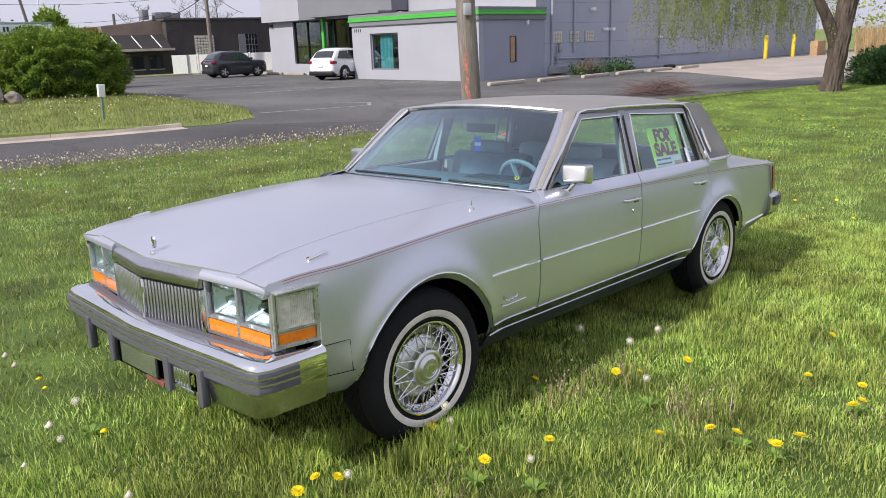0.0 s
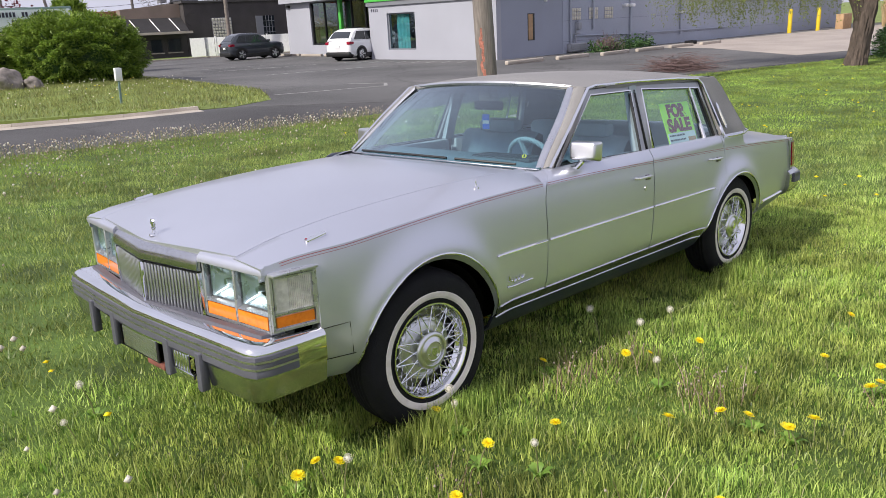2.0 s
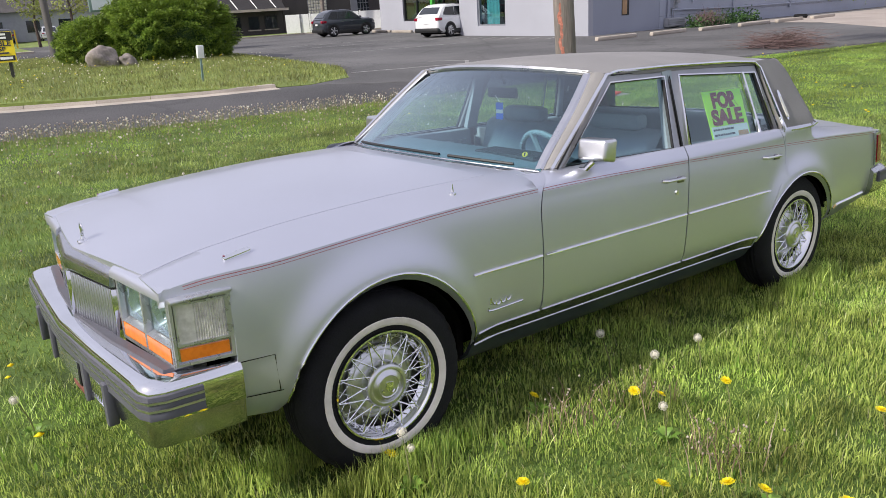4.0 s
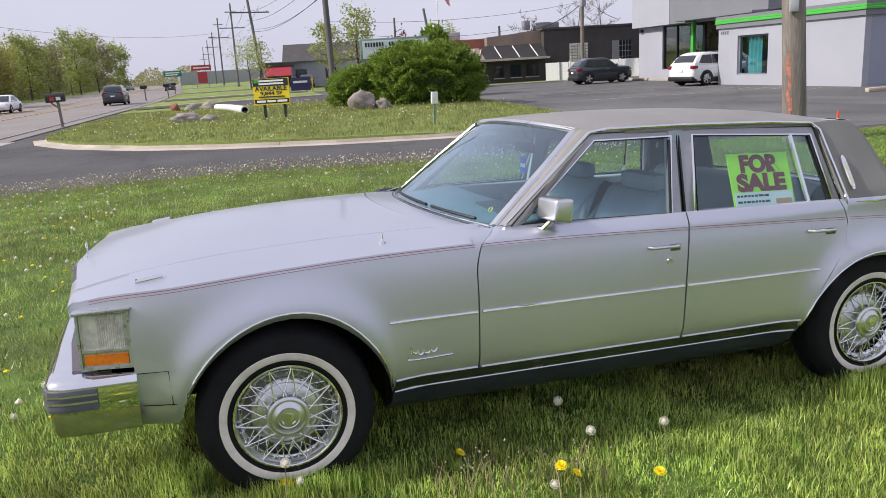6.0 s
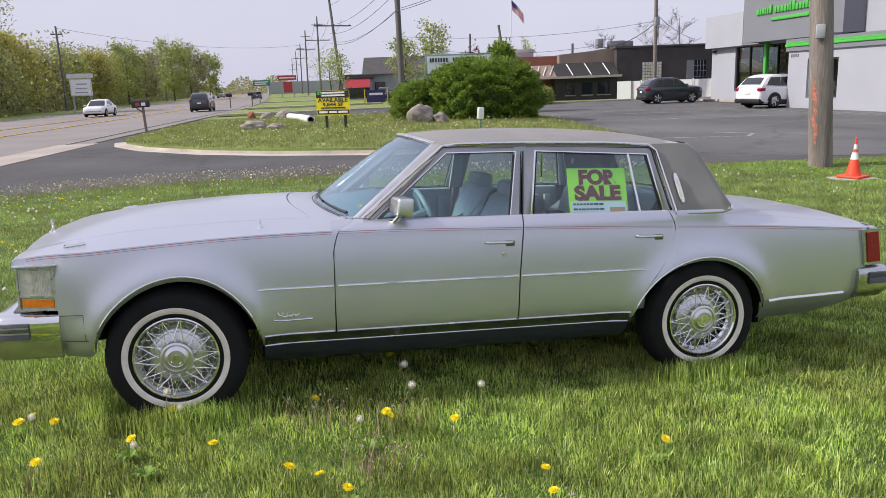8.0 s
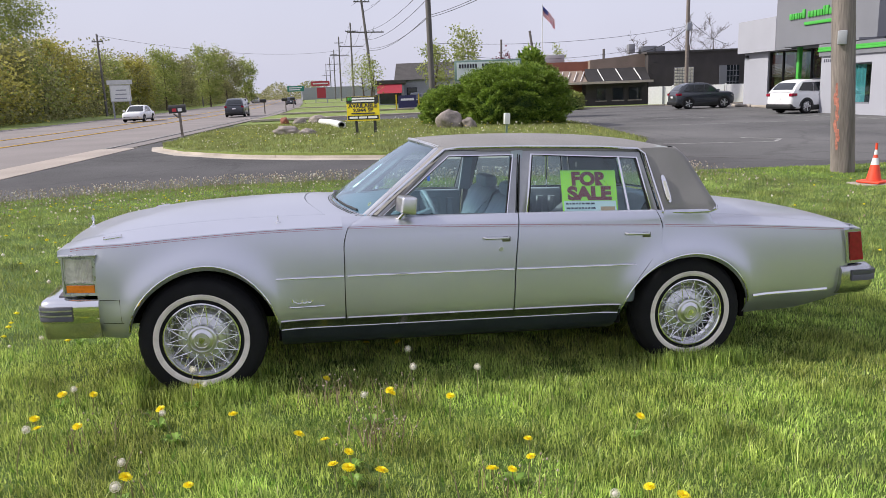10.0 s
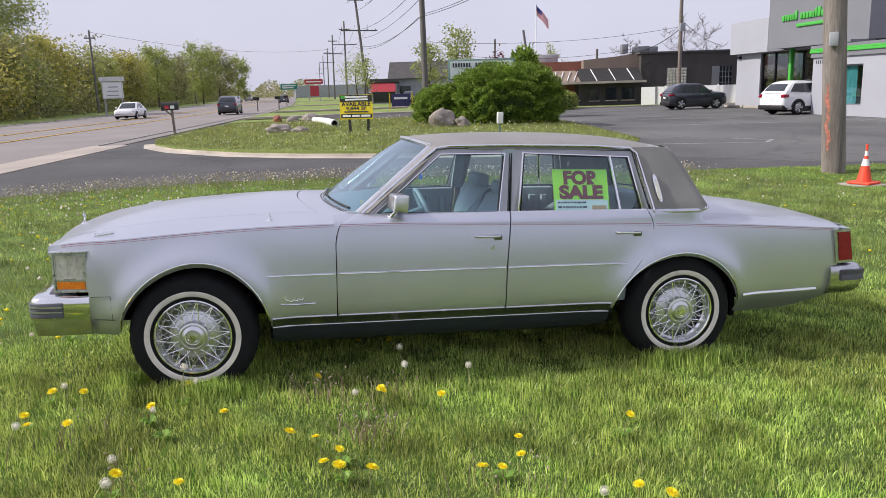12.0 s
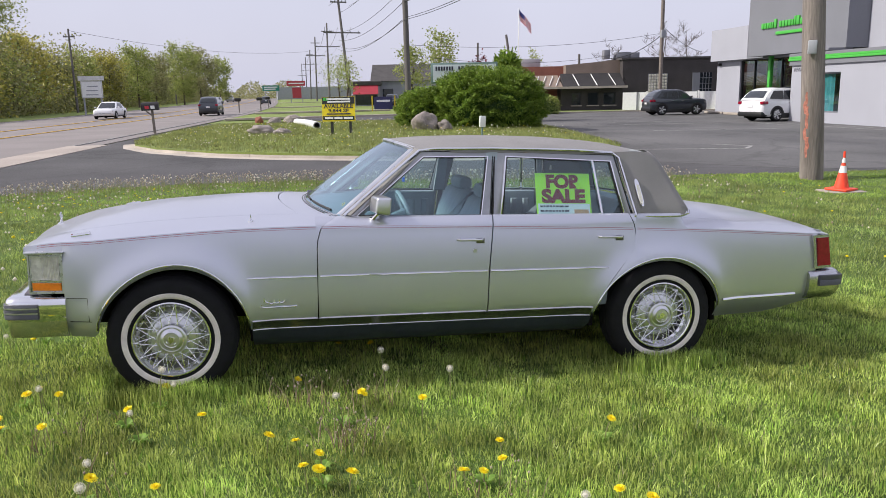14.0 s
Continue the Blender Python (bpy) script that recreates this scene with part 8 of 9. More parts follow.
limb([(0.5, -0.2, 4.2), (-0.4, 0.6, 5.4), (-1.4, 2.2, 6.2), (-2.2, 3.6, 6.2)], [0.18, 0.13, 0.08, 0.03])
part("trunk", bm, M["bark"], wl_, "deeply ridged brown trunk", angle=80)
ng = np.random.default_rng(21)
shoots, leaves = [], []
bm = bmesh.new()
for k in range(430):
    t = ng.uniform(0.0, 1.0)
    if k % 4:
        base = np.array([1.3 - 3.4 * t, 1.2 + 3.6 * t, 4.0 + 0.8 * math.sin(t * 3)]) + ng.normal(size=3) * [0.6, 0.6, 0.4]
        low_ = 1.2 + 1.3 * ng.uniform() ** 0.7 + 0.5 * abs(t - 0.5)
    else:
        base = np.array([ng.uniform(-1.0, 3.4), ng.uniform(-3.2, 1.5), 5.4]) + ng.normal(size=3) * 0.4
        low_ = ng.uniform(2.4, 4.2)
    L = base[2] - low_
    if L < 0.4:
        continue
    sw = ng.normal(size=2) * 0.12
    pts = [base + [sw[0] * u * L, sw[1] * u * L, -u * L] for u in (0, 0.35, 0.7, 1.0)]
    tube(bm, pts, [0.007, 0.005, 0.004, 0.002], 3, ends=False)
    m_ = int(L * 30)
    u = ng.uniform(0.05, 1, m_)[:, None]
    leaves.append(base + np.concatenate([sw[0] * u * L, sw[1] * u * L, -u * L], 1) + ng.normal(size=(m_, 3)) * 0.05)
part("hanging_shoot", bm, M["stem"], wl_)
v, f_ = leaf_cloud(ng, np.concatenate(leaves), 0.062, droop=0.7, up=0)
part("hanging_leaves", scatter_mesh("hanging_leaves", v, f_, M["willow"]), None, wl_)

# reeds and scrub past the willow, weeds at the long wall
n = 14000
b = np.stack([ng.uniform(58, 80, n), ng.uniform(-8, 17, n), np.full(n, -0.3)], 1)
b = b[b[:, 1] < 0.24 * b[:, 0] - 2.7]
n = len(b)
v, f_ = blades(ng, b, ng.uniform(1.3, 2.6, n), ng.uniform(0.02, 0.05, n), np.full(n, 0.25))
tagged(new("reed_bed", scatter_mesh("reed_bed", v, f_, M["reed"])), "tall dry tan reeds beyond the lawn", "reeds", kind="stuff")
q = np.stack([ng.uniform(60, 80, 4000), ng.uniform(-20, 14, 4000), np.abs(ng.normal(2.2, 1.4, 4000))], 1)
v, f_ = leaf_cloud(ng, q, 0.35)
tagged(new("scrub", scatter_mesh("scrub", v, f_, M["leafy1"])), "light green scrub behind the reeds", "scrub", kind="stuff")
q = np.stack([ng.uniform(32.07, 38.27, 1600), ng.uniform(17.65, 18.37, 1600), LOT + np.abs(ng.normal(0.1, 0.22, 1600))], 1)
v, f_ = leaf_cloud(ng, q, 0.14)
tagged(new("wall_weeds", scatter_mesh("wall_weeds", v, f_, M["shrubleaf"])), "green weeds growing along the grey wall", "weeds", kind="stuff")
n = 900
c0 = np.stack([ng.normal(33.50, 0.5, n), ng.normal(18.06, 0.25, n), LOT + np.abs(ng.normal(0, 0.25, n))], 1)
v, f_ = blades(ng, c0, ng.uniform(0.2, 0.5, n), np.full(n, 0.012), np.full(n, 0.9))
tagged(new("dead_shrub", scatter_mesh("dead_shrub", v, f_, M["twig"])), "bare grey shrub against the wall", "shrub", kind="stuff")

# far side of the road and distance: house, red awning shop, signs
hs = thing("grey_house", "grey gabled building with a dark roof", "house", pose(17.58, 98.89, LOT, 0, 0, -14))
part("wall", boxm(0, 13, 0, 8, 0, 3.4), M["siding"], hs, smooth=False)
part("roof", prism(bmesh.new(), [(-0.4, -0.5, 3.3), (-0.4, 8.5, 3.3), (-0.4, 4, 5.6)], (13.8, 0, 0)), M["shingle"], hs, smooth=False)
for x in (1.2, 5.0, 8.4):
    part("window", boxm(x, x + 1.4, -0.04, 0, 1.0, 2.3), M["darkglass"], hs, smooth=False)
sh = thing("awning_shop", "low shop with a bright red awning", "shop", pose(14.3, 95.3, LOT, 0, 0, -10))
part("wall", boxm(0, 3.4, 0, 5, 0, 2.6), M["siding"], sh, smooth=False)
part("awning", prism(bmesh.new(), [(0, -0.8, 1.65), (0, 0.0, 2.75), (0, 0.0, 1.65)], (3.2, 0, 0)), M["redsign"], sh, smooth=False)
part("roof", boxm(-0.3, 3.7, -0.1, 5.2, 2.76, 3.3, 0.08), M["shingle"], sh, smooth=False)
part("glazing", boxm(0.3, 3.1, -0.05, 0, 0.3, 1.6), M["darkglass"], sh, smooth=False)
bn = thing("banner_sign", "navy banner sign on two yellow posts", "sign", pose(12.83, 70.23, LOT, 0, 0, -12))
part("banner", boxm(0, 1.8, 0, 0.04, 0.25, 1.45), M["navy"], bn, smooth=False)
part("print_bar", boxm(0.25, 1.55, -0.02, 0, 0.95, 1.15), M["reflect"], bn, smooth=False)
for x in (-0.25, 1.95):
    part("post", boxm(x, x + 0.12, 0, 0.1, 0, 1.55), M["yellowpaint"], bn, smooth=False)
rs = thing("red_pylon_sign", "red pylon sign above a shop front", "sign", pose(9.4, 149.11, LOT) @ Matrix.Scale(0.77, 4))
part("header", boxm(-0.6, 4.0, 0, 0.4, 4.4, 5.6), M["redsign"], rs, smooth=False)
part("print_bar", boxm(-0.2, 3.6, -0.04, 0, 4.85, 5.15), M["reflect"], rs, smooth=False)
part("panel", boxm(0.7, 2.9, 0, 0.3, 1.4, 4.0), M["redsign"], rs, smooth=False)
for x in (0.2, 3.1):
    part("post", boxm(x, x + 0.2, 0.1, 0.3, 0, 4.5), M["siding"], rs, smooth=False)
hw = thing("road_sign", "green highway direction sign on posts", "sign", pose(6.78, 246.4, LOT))
part("board", boxm(0, 5.2, 0, 0.1, 2.9, 4.6), M["hwgreen"], hw, smooth=False)
part("print_bar", boxm(0.5, 4.6, -0.05, 0, 3.9, 4.2), M["reflect"], hw, smooth=False)
part("print_bar", boxm(0.5, 4.0, -0.05, 0, 3.3, 3.6), M["reflect"], hw, smooth=False)
for x in (0.8, 4.2):
    part("post", boxm(x, x + 0.15, 0.1, 0.25, 0, 3.0), M["siding"], hw, smooth=False)
bl = thing("notice_board", "pale roadside notice board with a wide cap", "sign", pose(-17.0, 88.4, LOT + 0.55) @ Matrix.Scale(1.08, 4))
for x in (0.4, 2.05):
    part("post", boxm(x, x + 0.15, 0.05, 0.2, -0.55, 1.3), M["siding"], bl, smooth=False)
part("panel", boxm(0.3, 2.3, 0, 0.3, 1.2, 2.9), M["pipe"], bl, smooth=False)
part("paper", boxm(0.4, 2.2, -0.03, 0, 1.3, 2.8), M["reflect"], bl, smooth=False)
part("cap", boxm(0.1, 2.5, -0.1, 0.4, 2.95, 3.4), M["pipe"], bl, smooth=False)
for k in range(3):
    part("print_bar", boxm(0.7 + 0.1 * k, 1.9, -0.05, -0.03, 1.48 + 0.42 * k, 1.58 + 0.42 * k), M["siding"], bl, smooth=False)
ws = thing("small_building", "long low pale shop building by the road", "building", pose(-0.37, 253.75, LOT))
part("wall", boxm(12, 40, 0, 10, 0, 4), M["siding"], ws, smooth=False)


# ---------------------------------------------------------------- other vehicles
def vehicle(name, label, paint, at, L, W, H, suv=True):
    """A parked car: lofted body, painted upper body with panes set on it, cladding, lamps and wheels. Nose towards +x."""
    ob = thing(name, label, "car", at)
    h = W / 2
    belt = H * (0.655 if suv else 0.62)
    low = 0.24
    bx = [(-L / 2, 0.50, belt * 0.74, 0.84), (-L / 2 + 0.04, 0.38, belt * 0.90, 0.92), (-L / 2 + 0.14, 0.30, belt * 0.985, 0.97), (-L / 2 + 0.40, low, belt * 1.01, 1.0), (-L * 0.1, low, belt, 1.0), (L * 0.14, low, belt * 0.99, 1.0), (L * 0.22, low, belt * 0.985, 1.0),
          (L * 0.32, low, belt * 0.985, 0.985), (L * 0.42, 0.27, belt * 0.955, 0.96), (L / 2 - 0.12, 0.30, belt * 0.90, 0.91), (L / 2 - 0.04, 0.34, belt * 0.78, 0.84), (L / 2, 0.40, belt * 0.58, 0.76)]
    rows = []
    for x, z0, z1, w in bx:
        half = [(x, 0, z0), (x, h * w * 0.9, z0), (x, h * w * 0.985, z0 + 0.10), (x, h * w, z0 + (z1 - z0) * 0.5), (x, h * w * 0.99, z0 + (z1 - z0) * 0.72), (x, h * w * 0.965, z1 - 0.09), (x, h * w * 0.92, z1 - 0.03), (x, h * w * 0.80, z1), (x, h * w * 0.4, z1 + 0.03), (x, 0, z1 + 0.04)]
        rows.append(half + [(a, -b, c) for a, b, c in half[::-1]][1:])
    bm = bmesh.new()
    vs = grid(bm, rows)
    for r in (vs[0], vs[-1]):
        bm.faces.new(r)
    part("body", bm, M[paint], ob, angle=55)
    # upper body
    xt0, xt1 = (-L / 2 + 0.08, -L / 2 + 0.62) if suv else (-L / 2 + 0.62, -L / 2 + 1.35)
    xw0, xw1 = (L * 0.245, L * 0.045) if suv else (L * 0.25, L * 0.04)
    top = spl([(xt0, belt - 0.02), (xt1 - 0.10, H - 0.15), (xt1 + 0.05, H - 0.07), (-L * 0.12, H - 0.005), (-L * 0.03, H), (xw1, H - 0.045), (xw0, belt * 0.955)])

    def ys(z):
        return h * (0.945 - 0.21 * max(0.0, z - belt) / (H - belt))

    rows = []
    for x in [xt0, *np.linspace(xt0 + 0.04, xt1, 6), *np.linspace(xt1 + 0.15, xw1, 9), *np.linspace(xw1 + 0.08, xw0, 7)]:
        zt = max(top(x), belt * 0.93)
        zr = max(zt - 0.05, belt * 0.92)
        half = [(x, ys(belt), belt * 0.92), (x, ys(zr), zr), (x, ys(zt) * 0.965, zt - 0.012), (x, ys(zt) * 0.86, zt), (x, ys(zt) * 0.4, zt + 0.02), (x, 0, zt + 0.025)]
        rows.append(half + [(a, -b, c) for a, b, c in half[::-1]][1:])
    bm = bmesh.new()
    grid(bm, rows)
    part("upper_body", bm, M[paint], ob, angle=50)
    # panes
    zb, zt = belt + 0.02, H - 0.115
    back = lambda z: xt0 + (xt1 - xt0) * (z - belt) / (H - 0.1 - belt)
    front = lambda z: xw0 + (xw1 - xw0) * (z - belt) / (H - 0.06 - belt)
    dp = 0.26 if suv else 0.30
    cuts = [(-L * 0.015 + 0.03, front(zb) - 0.13, -L * 0.02 + 0.03, front(zt) - 0.10), (-L * 0.20, -L * 0.015 - 0.03, -L * 0.185, -L * 0.02 - 0.03), (back(zb) + dp + 0.10, -L * 0.20 - 0.04, back(zt) + dp - 0.06, -L * 0.185 - 0.04)]
    for s in (-1, 1):
        for a0, a1, b0, b1 in cuts:
            if a1 - a0 < 0.08 or b1 - b0 < 0.03:
                continue
            rise = 0.05 if a0 < -L * 0.21 and suv else 0.0
            o = 0.008
            pts = [(a0, s * (ys(zb + rise) + o), zb + rise), (a1, s * (ys(zb) + o), zb), (b1, s * (ys(zt) + o), zt), (b0, s * (ys(zt) + o), zt)]
            part("side_window", prism(bmesh.new(), pts, (0, -s * 0.02, 0)), M["darkglass"], ob, "dark tinted side window", smooth=False)
        tl = bmesh.new()
        box(tl, -L / 2 - 0.015, -L / 2 + 0.34, s * h * 0.86 - 0.13, s * h * 0.86 + 0.105, belt * 0.80, belt * 0.94, 0.035)
        part("tail_lamp", tl, M["red"], ob, "red wraparound tail lamp")
        hl = bmesh.new()
        box(hl, L / 2 - 0.46, L / 2 - 0.10, s * h * 0.80 - 0.12, s * h * 0.80 + 0.10, belt * 0.70, belt * 0.80, 0.03)
        part("headlamp", hl, M["lampglass"], ob)
        mi = bmesh.new()
        box(mi, L * 0.17, L * 0.205, s * (h + 0.09) - 0.10, s * (h + 0.09) + 0.08, belt + 0.03, belt + 0.15, 0.03)
        part("mirror", mi, M[paint], ob)
        part("cladding", boxm(-L * 0.30, L * 0.30, s * (h - 0.01) - 0.02, s * (h - 0.01) + 0.02, 0.20, 0.42 if suv else 0.28, 0.012), M["black"], ob, "dark plastic sill cladding")
        if suv:
            rl = bmesh.new()
            tube(rl, [(xt1 + 0.1, s * ys(H) * 0.93, H - 0.055), (-L * 0.12, s * ys(H) * 0.93, H + 0.012), (xw1 - 0.05, s * ys(H) * 0.93, H - 0.035)], 0.013, 6)
            part("roof_rail", rl, M["dullchrome"], ob)
        for zz in (0.20,):
            for xh in (-L * 0.15, L * 0.03):
                part("door_handle", boxm(xh, xh + 0.18, s * (h + 0.006) - 0.012, s * (h + 0.006) + 0.012, belt - zz + 0.03, belt - zz + 0.06, 0.008), M["dullchrome"], ob)
        for xx in (-L * 0.30, L * 0.30):
            r = 0.365 if suv else 0.32
            w_ = part("wheel", lathe(bmesh.new(), [(0.2, -0.1), (r - 0.04, -0.11), (r, -0.07), (r, 0.07), (r - 0.04, 0.11), (0.2, 0.1)], 28, closed=True), M["rubber"], ob, at=pose(xx, s * (h - 0.08), r, 0, 0, 0 if s < 0 else 180))
            part("rim", lathe(bmesh.new(), [(r * 0.70, -0.108), (r * 0.64, -0.105), (r * 0.60, -0.06), (0.07, -0.055), (0.0001, -0.055)], 20), M["sillmetal"], w_)
            for k in range(5):
                part("rim_spoke", boxm(0.03, r * 0.66, -0.112, -0.085, -0.032, 0.032, 0.008), M["carsilver"], w_, at=pose(0, 0, 0, 0, 72 * k, 0))
            ar = bmesh.new()
            pts = [(xx + (r + 0.075) * math.cos(math.pi * k / 16), s * (h + 0.008), r + (r + 0.065) * math.sin(math.pi * k / 16)) for k in range(17)]
            grid(ar, [[p, (xx + (p[0] - xx) * 0.80, p[1] - s * 0.003, r + (p[2] - r) * 0.80)] for p in pts])
            rim_in(ar, (0, -s * 0.05, 0))
            part("arch", ar, M["black"], ob)
    # rear and front glass, bumpers
    for nm, xs, za, zc in (("rear_glass", np.linspace(xt0, xt1 + 0.12, 40), belt + 0.10 if suv else belt + 0.03, H - 0.14), ("windscreen", np.linspace(xw0, xw1 - 0.05, 40), belt + 0.02, H - 0.09)):
        zz = np.array([top(x) for x in xs])
        gl = bmesh.new()
        rows = []
        for z in np.linspace(za, zc, 6):
            x = float(np.interp(z, zz, xs)) + (-0.016 if nm == "rear_glass" else 0.016)
            w = ys(z) * 0.84
            rows.append([(x + 0.012 * (1 - q * q) * (-1 if nm == "rear_glass" else 1), q * w, z + 0.012 + 0.015 * (1 - q * q)) for q in (-1, -0.5, 0, 0.5, 1)])
        grid(gl, rows)
        part(nm, gl, M["darkglass"], ob, "dark tinted glass")
    bm = bmesh.new()
    box(bm, -L / 2 - 0.05, -L / 2 + 0.42, -h * 0.95, h * 0.95, 0.26, 0.50, 0.07)
    part("rear_bumper", bm, M["black"] if suv else M[paint], ob, "dark lower rear bumper" if suv else "")
    part("plate", boxm(-L / 2 - 0.03, -L / 2 + 0.02, -0.17, 0.17, belt * 0.66, belt * 0.66 + 0.12), M["reflect"], ob, smooth=False)
    part("underside", boxm(-L / 2 + 0.3, L / 2 - 0.3, -h * 0.8, h * 0.8, 0.16, 0.30), M["under"], ob, smooth=False)
    return ob


vehicle("parked_suv", "dark slate grey compact SUV parked on asphalt", "darksuv", pose(28.48, 41.82, LOT + 0.03, 0, 0, -8), 3.95, 1.74, 1.66)
vehicle("parked_suv", "white SUV parked nose in beside the building", "whitesuv", pose(28.1, 30.24, LOT + 0.03, 0, 0, 6), 4.65, 1.84, 1.66)
for i, (y, off, paint, suv, turn) in enumerate(((70, -11.6, "whitesuv", False, 180), (73, -3.4, "darksuv", True, 0), (172, -12.8, "carsilver", False, 180), (188, -16.0, "darksuv", False, 180), (215, -12.6, "carsilver", True, 180), (150, -2.0, "darksuv", False, 0))):
    d = math.degrees(math.atan2(8, near_x(y + 8) - near_x(y)))
    vehicle("road_car", "distant car standing on the wide road", paint, pose(near_x(y) + off, y, LOT + 0.03, 0, 0, d + (180 if turn else 0)), 4.6, 1.8, 1.7 if suv else 1.45, suv)
for i, (x, y, a) in enumerate(((16.3, 108.4, 10), (19.4, 109.4, 15), (19.12, 94.19, 80), (23.28, 92.3, 80))):
    vehicle("yard_car", "distant car parked at a shop", ("carsilver", "whitesuv", "darksuv", "carsilver")[i], pose(x, y, LOT + 0.1, 0, 0, a), 4.5, 1.8, 1.5, False)


# ---------------------------------------------------------------- dandelions
def yellow_head(rg, r):
    bm = bmesh.new()
    for ring, (n, a, q) in enumerate(((22, 0.15, 1.0), (18, 0.5, 0.82), (13, 0.9, 0.6), (8, 1.25, 0.4))):
        for k in range(n):
            t = 2 * math.pi * (k + 0.5 * ring) / n + rg.uniform(-0.06, 0.06)
            d = Vector((math.cos(t) * math.cos(a), math.sin(t) * math.cos(a), math.sin(a)))
            s = Vector((-math.sin(t), math.cos(t), 0))
            o, e = Vector((0, 0, 0)), d * r * q * rg.uniform(0.9, 1.05)
            w = r * 0.10
            vs = [bm.verts.new(p) for p in (o - s * w * 0.3, o + s * w * 0.3, e + s * w, e - s * w)]
            bm.faces.new(vs)
    return bm


def puff_head(rg, r):
    """A ball of fine parasols round a small core."""
    bm = bmesh.new()
    bmesh.ops.create_icosphere(bm, subdivisions=1, radius=r * 0.62)
    for k in range(110):
        z = 1 - 2 * (k + 0.5) / 110
        t = k * 2.399
        d = Vector((math.cos(t) * math.sqrt(1 - z * z), math.sin(t) * math.sqrt(1 - z * z), z))
        a = d.orthogonal().normalized()
        b = d.cross(a)
        e = d * r * rg.uniform(0.86, 1.0)
        spin = rg.uniform(0, 6.28)
        for q in range(4):
            u = math.cos(spin + q * 1.571) * a + math.sin(spin + q * 1.571) * b
            w = math.cos(spin + q * 1.571 + 1.571) * a + math.sin(spin + q * 1.571 + 1.571) * b
            bm.faces.new([bm.verts.new(v) for v in (e - d * r * 0.05, e + u * r * 0.20 + w * r * 0.045 + d * r * 0.05, e + u * r * 0.20 - w * r * 0.045 + d * r * 0.05)])
        bm.faces.new([bm.verts.new(v) for v in (d * r * 0.3 + a * r * 0.012, d * r * 0.3 - a * r * 0.012, e)])
    return bm


rg = random.Random(8)
heads = [finish(yellow_head(rg, 0.0255), "flower", M["petal"], smooth=False) for _ in range(3)]
puffs = [finish(puff_head(rg, 0.0175), "seed_head", M["puff"], smooth=False) for _ in range(2)]
stems = []
for h, bend in ((0.085, 0.02), (0.12, 0.035), (0.17, 0.03), (0.21, 0.06)):
    bm = bmesh.new()
    pts = [(bend * (k / 5) ** 2, 0, h * k / 5) for k in range(6)]
    tube(bm, pts, 0.0028, 5)
    stems.append((finish(bm, "stem", M["stem"]), pts[-1]))
bm = bmesh.new()
for k in range(8):
    a = 2 * math.pi * k / 8 + rg.uniform(-0.2, 0.2)
    L = rg.uniform(0.04, 0.08)
    d, s = Vector((math.cos(a), math.sin(a), 0)), Vector((-math.sin(a), math.cos(a), 0))
    prev = None
    for j in range(7):
        u = j / 6
        w = 0.012 * math.sin(math.pi * min(0.97, u + 0.12)) * (1.25 if j % 2 else 0.75)
        c = d * L * u + Vector((0, 0, 0.045 * math.sin(u * 2.4)))
        cur = [bm.verts.new(c - s * w), bm.verts.new(c + s * w)]
        if prev:
            bm.faces.new((prev[0], prev[1], cur[1], cur[0]))
        prev = cur
rosette = finish(bm, "leaves", M["weed"])

YELLOW_A = [(-0.82, -0.87), (-0.71, -0.92), (-0.64, -0.93), (-0.84, -1.23), (-0.79, -1.42), (-0.62, -1.48), (-0.26, -1.29), (0.13, -1.38), (-0.01, -2.13), (-0.30, -2.10), (0.41, -1.74), (0.56, -1.92), (0.64, -1.99), (0.92, -1.42), (0.91, -1.24)]
YELLOW_B = [(0.60, -1.00), (0.92, -0.36), (0.56, -2.19), (0.63, -2.14), (0.73, -2.20), (1.20, -2.30), (1.29, -2.28), (1.35, -2.30), (1.45, -2.04), (1.99, -1.98), (1.78, -2.55), (1.87, -2.68), (-0.08, -0.93), (1.12, -0.50), (1.19, -1.54)]
PUFFS = [(-0.12, -1.06), (-0.06, -0.95), (1.09, -1.01), (0.79, -1.50), (-0.26, -2.03), (-0.27, -2.29), (-0.17, -1.50), (1.00, -1.24), (-0.79, -1.71), (1.55, -2.76), (-0.70, -1.01), (1.41, -1.27), (-1.00, 0.39), (-1.16, 0.21)]
for i, (x, y) in enumerate(YELLOW_A + YELLOW_B + PUFFS):
    ripe = i >= len(YELLOW_A) + len(YELLOW_B)
    ob = thing("dandelion", "white dandelion seed head on a tall stem" if ripe else "yellow dandelion flower in the grass", "dandelion", pose(x, y, float(lawn_z(x, y)), 0, 0, rg.uniform(0, 360)), "dandelions in the lawn")
    st_, tip = stems[rg.choice((1, 2, 3)) if ripe else rg.choice((0, 0, 1))]
    part("stem", st_, None, ob)
    part("seed_head" if ripe else "flower", rg.choice(puffs if ripe else heads), None, ob, at=Matrix.Translation(tip) @ pose(0, 0, 0, rg.uniform(-12, 30), rg.uniform(-20, 20), 0) @ Matrix.Scale(rg.uniform(0.85, 1.2), 4))
    if i % 3 == 0:
        part("leaves", rosette, None, ob)


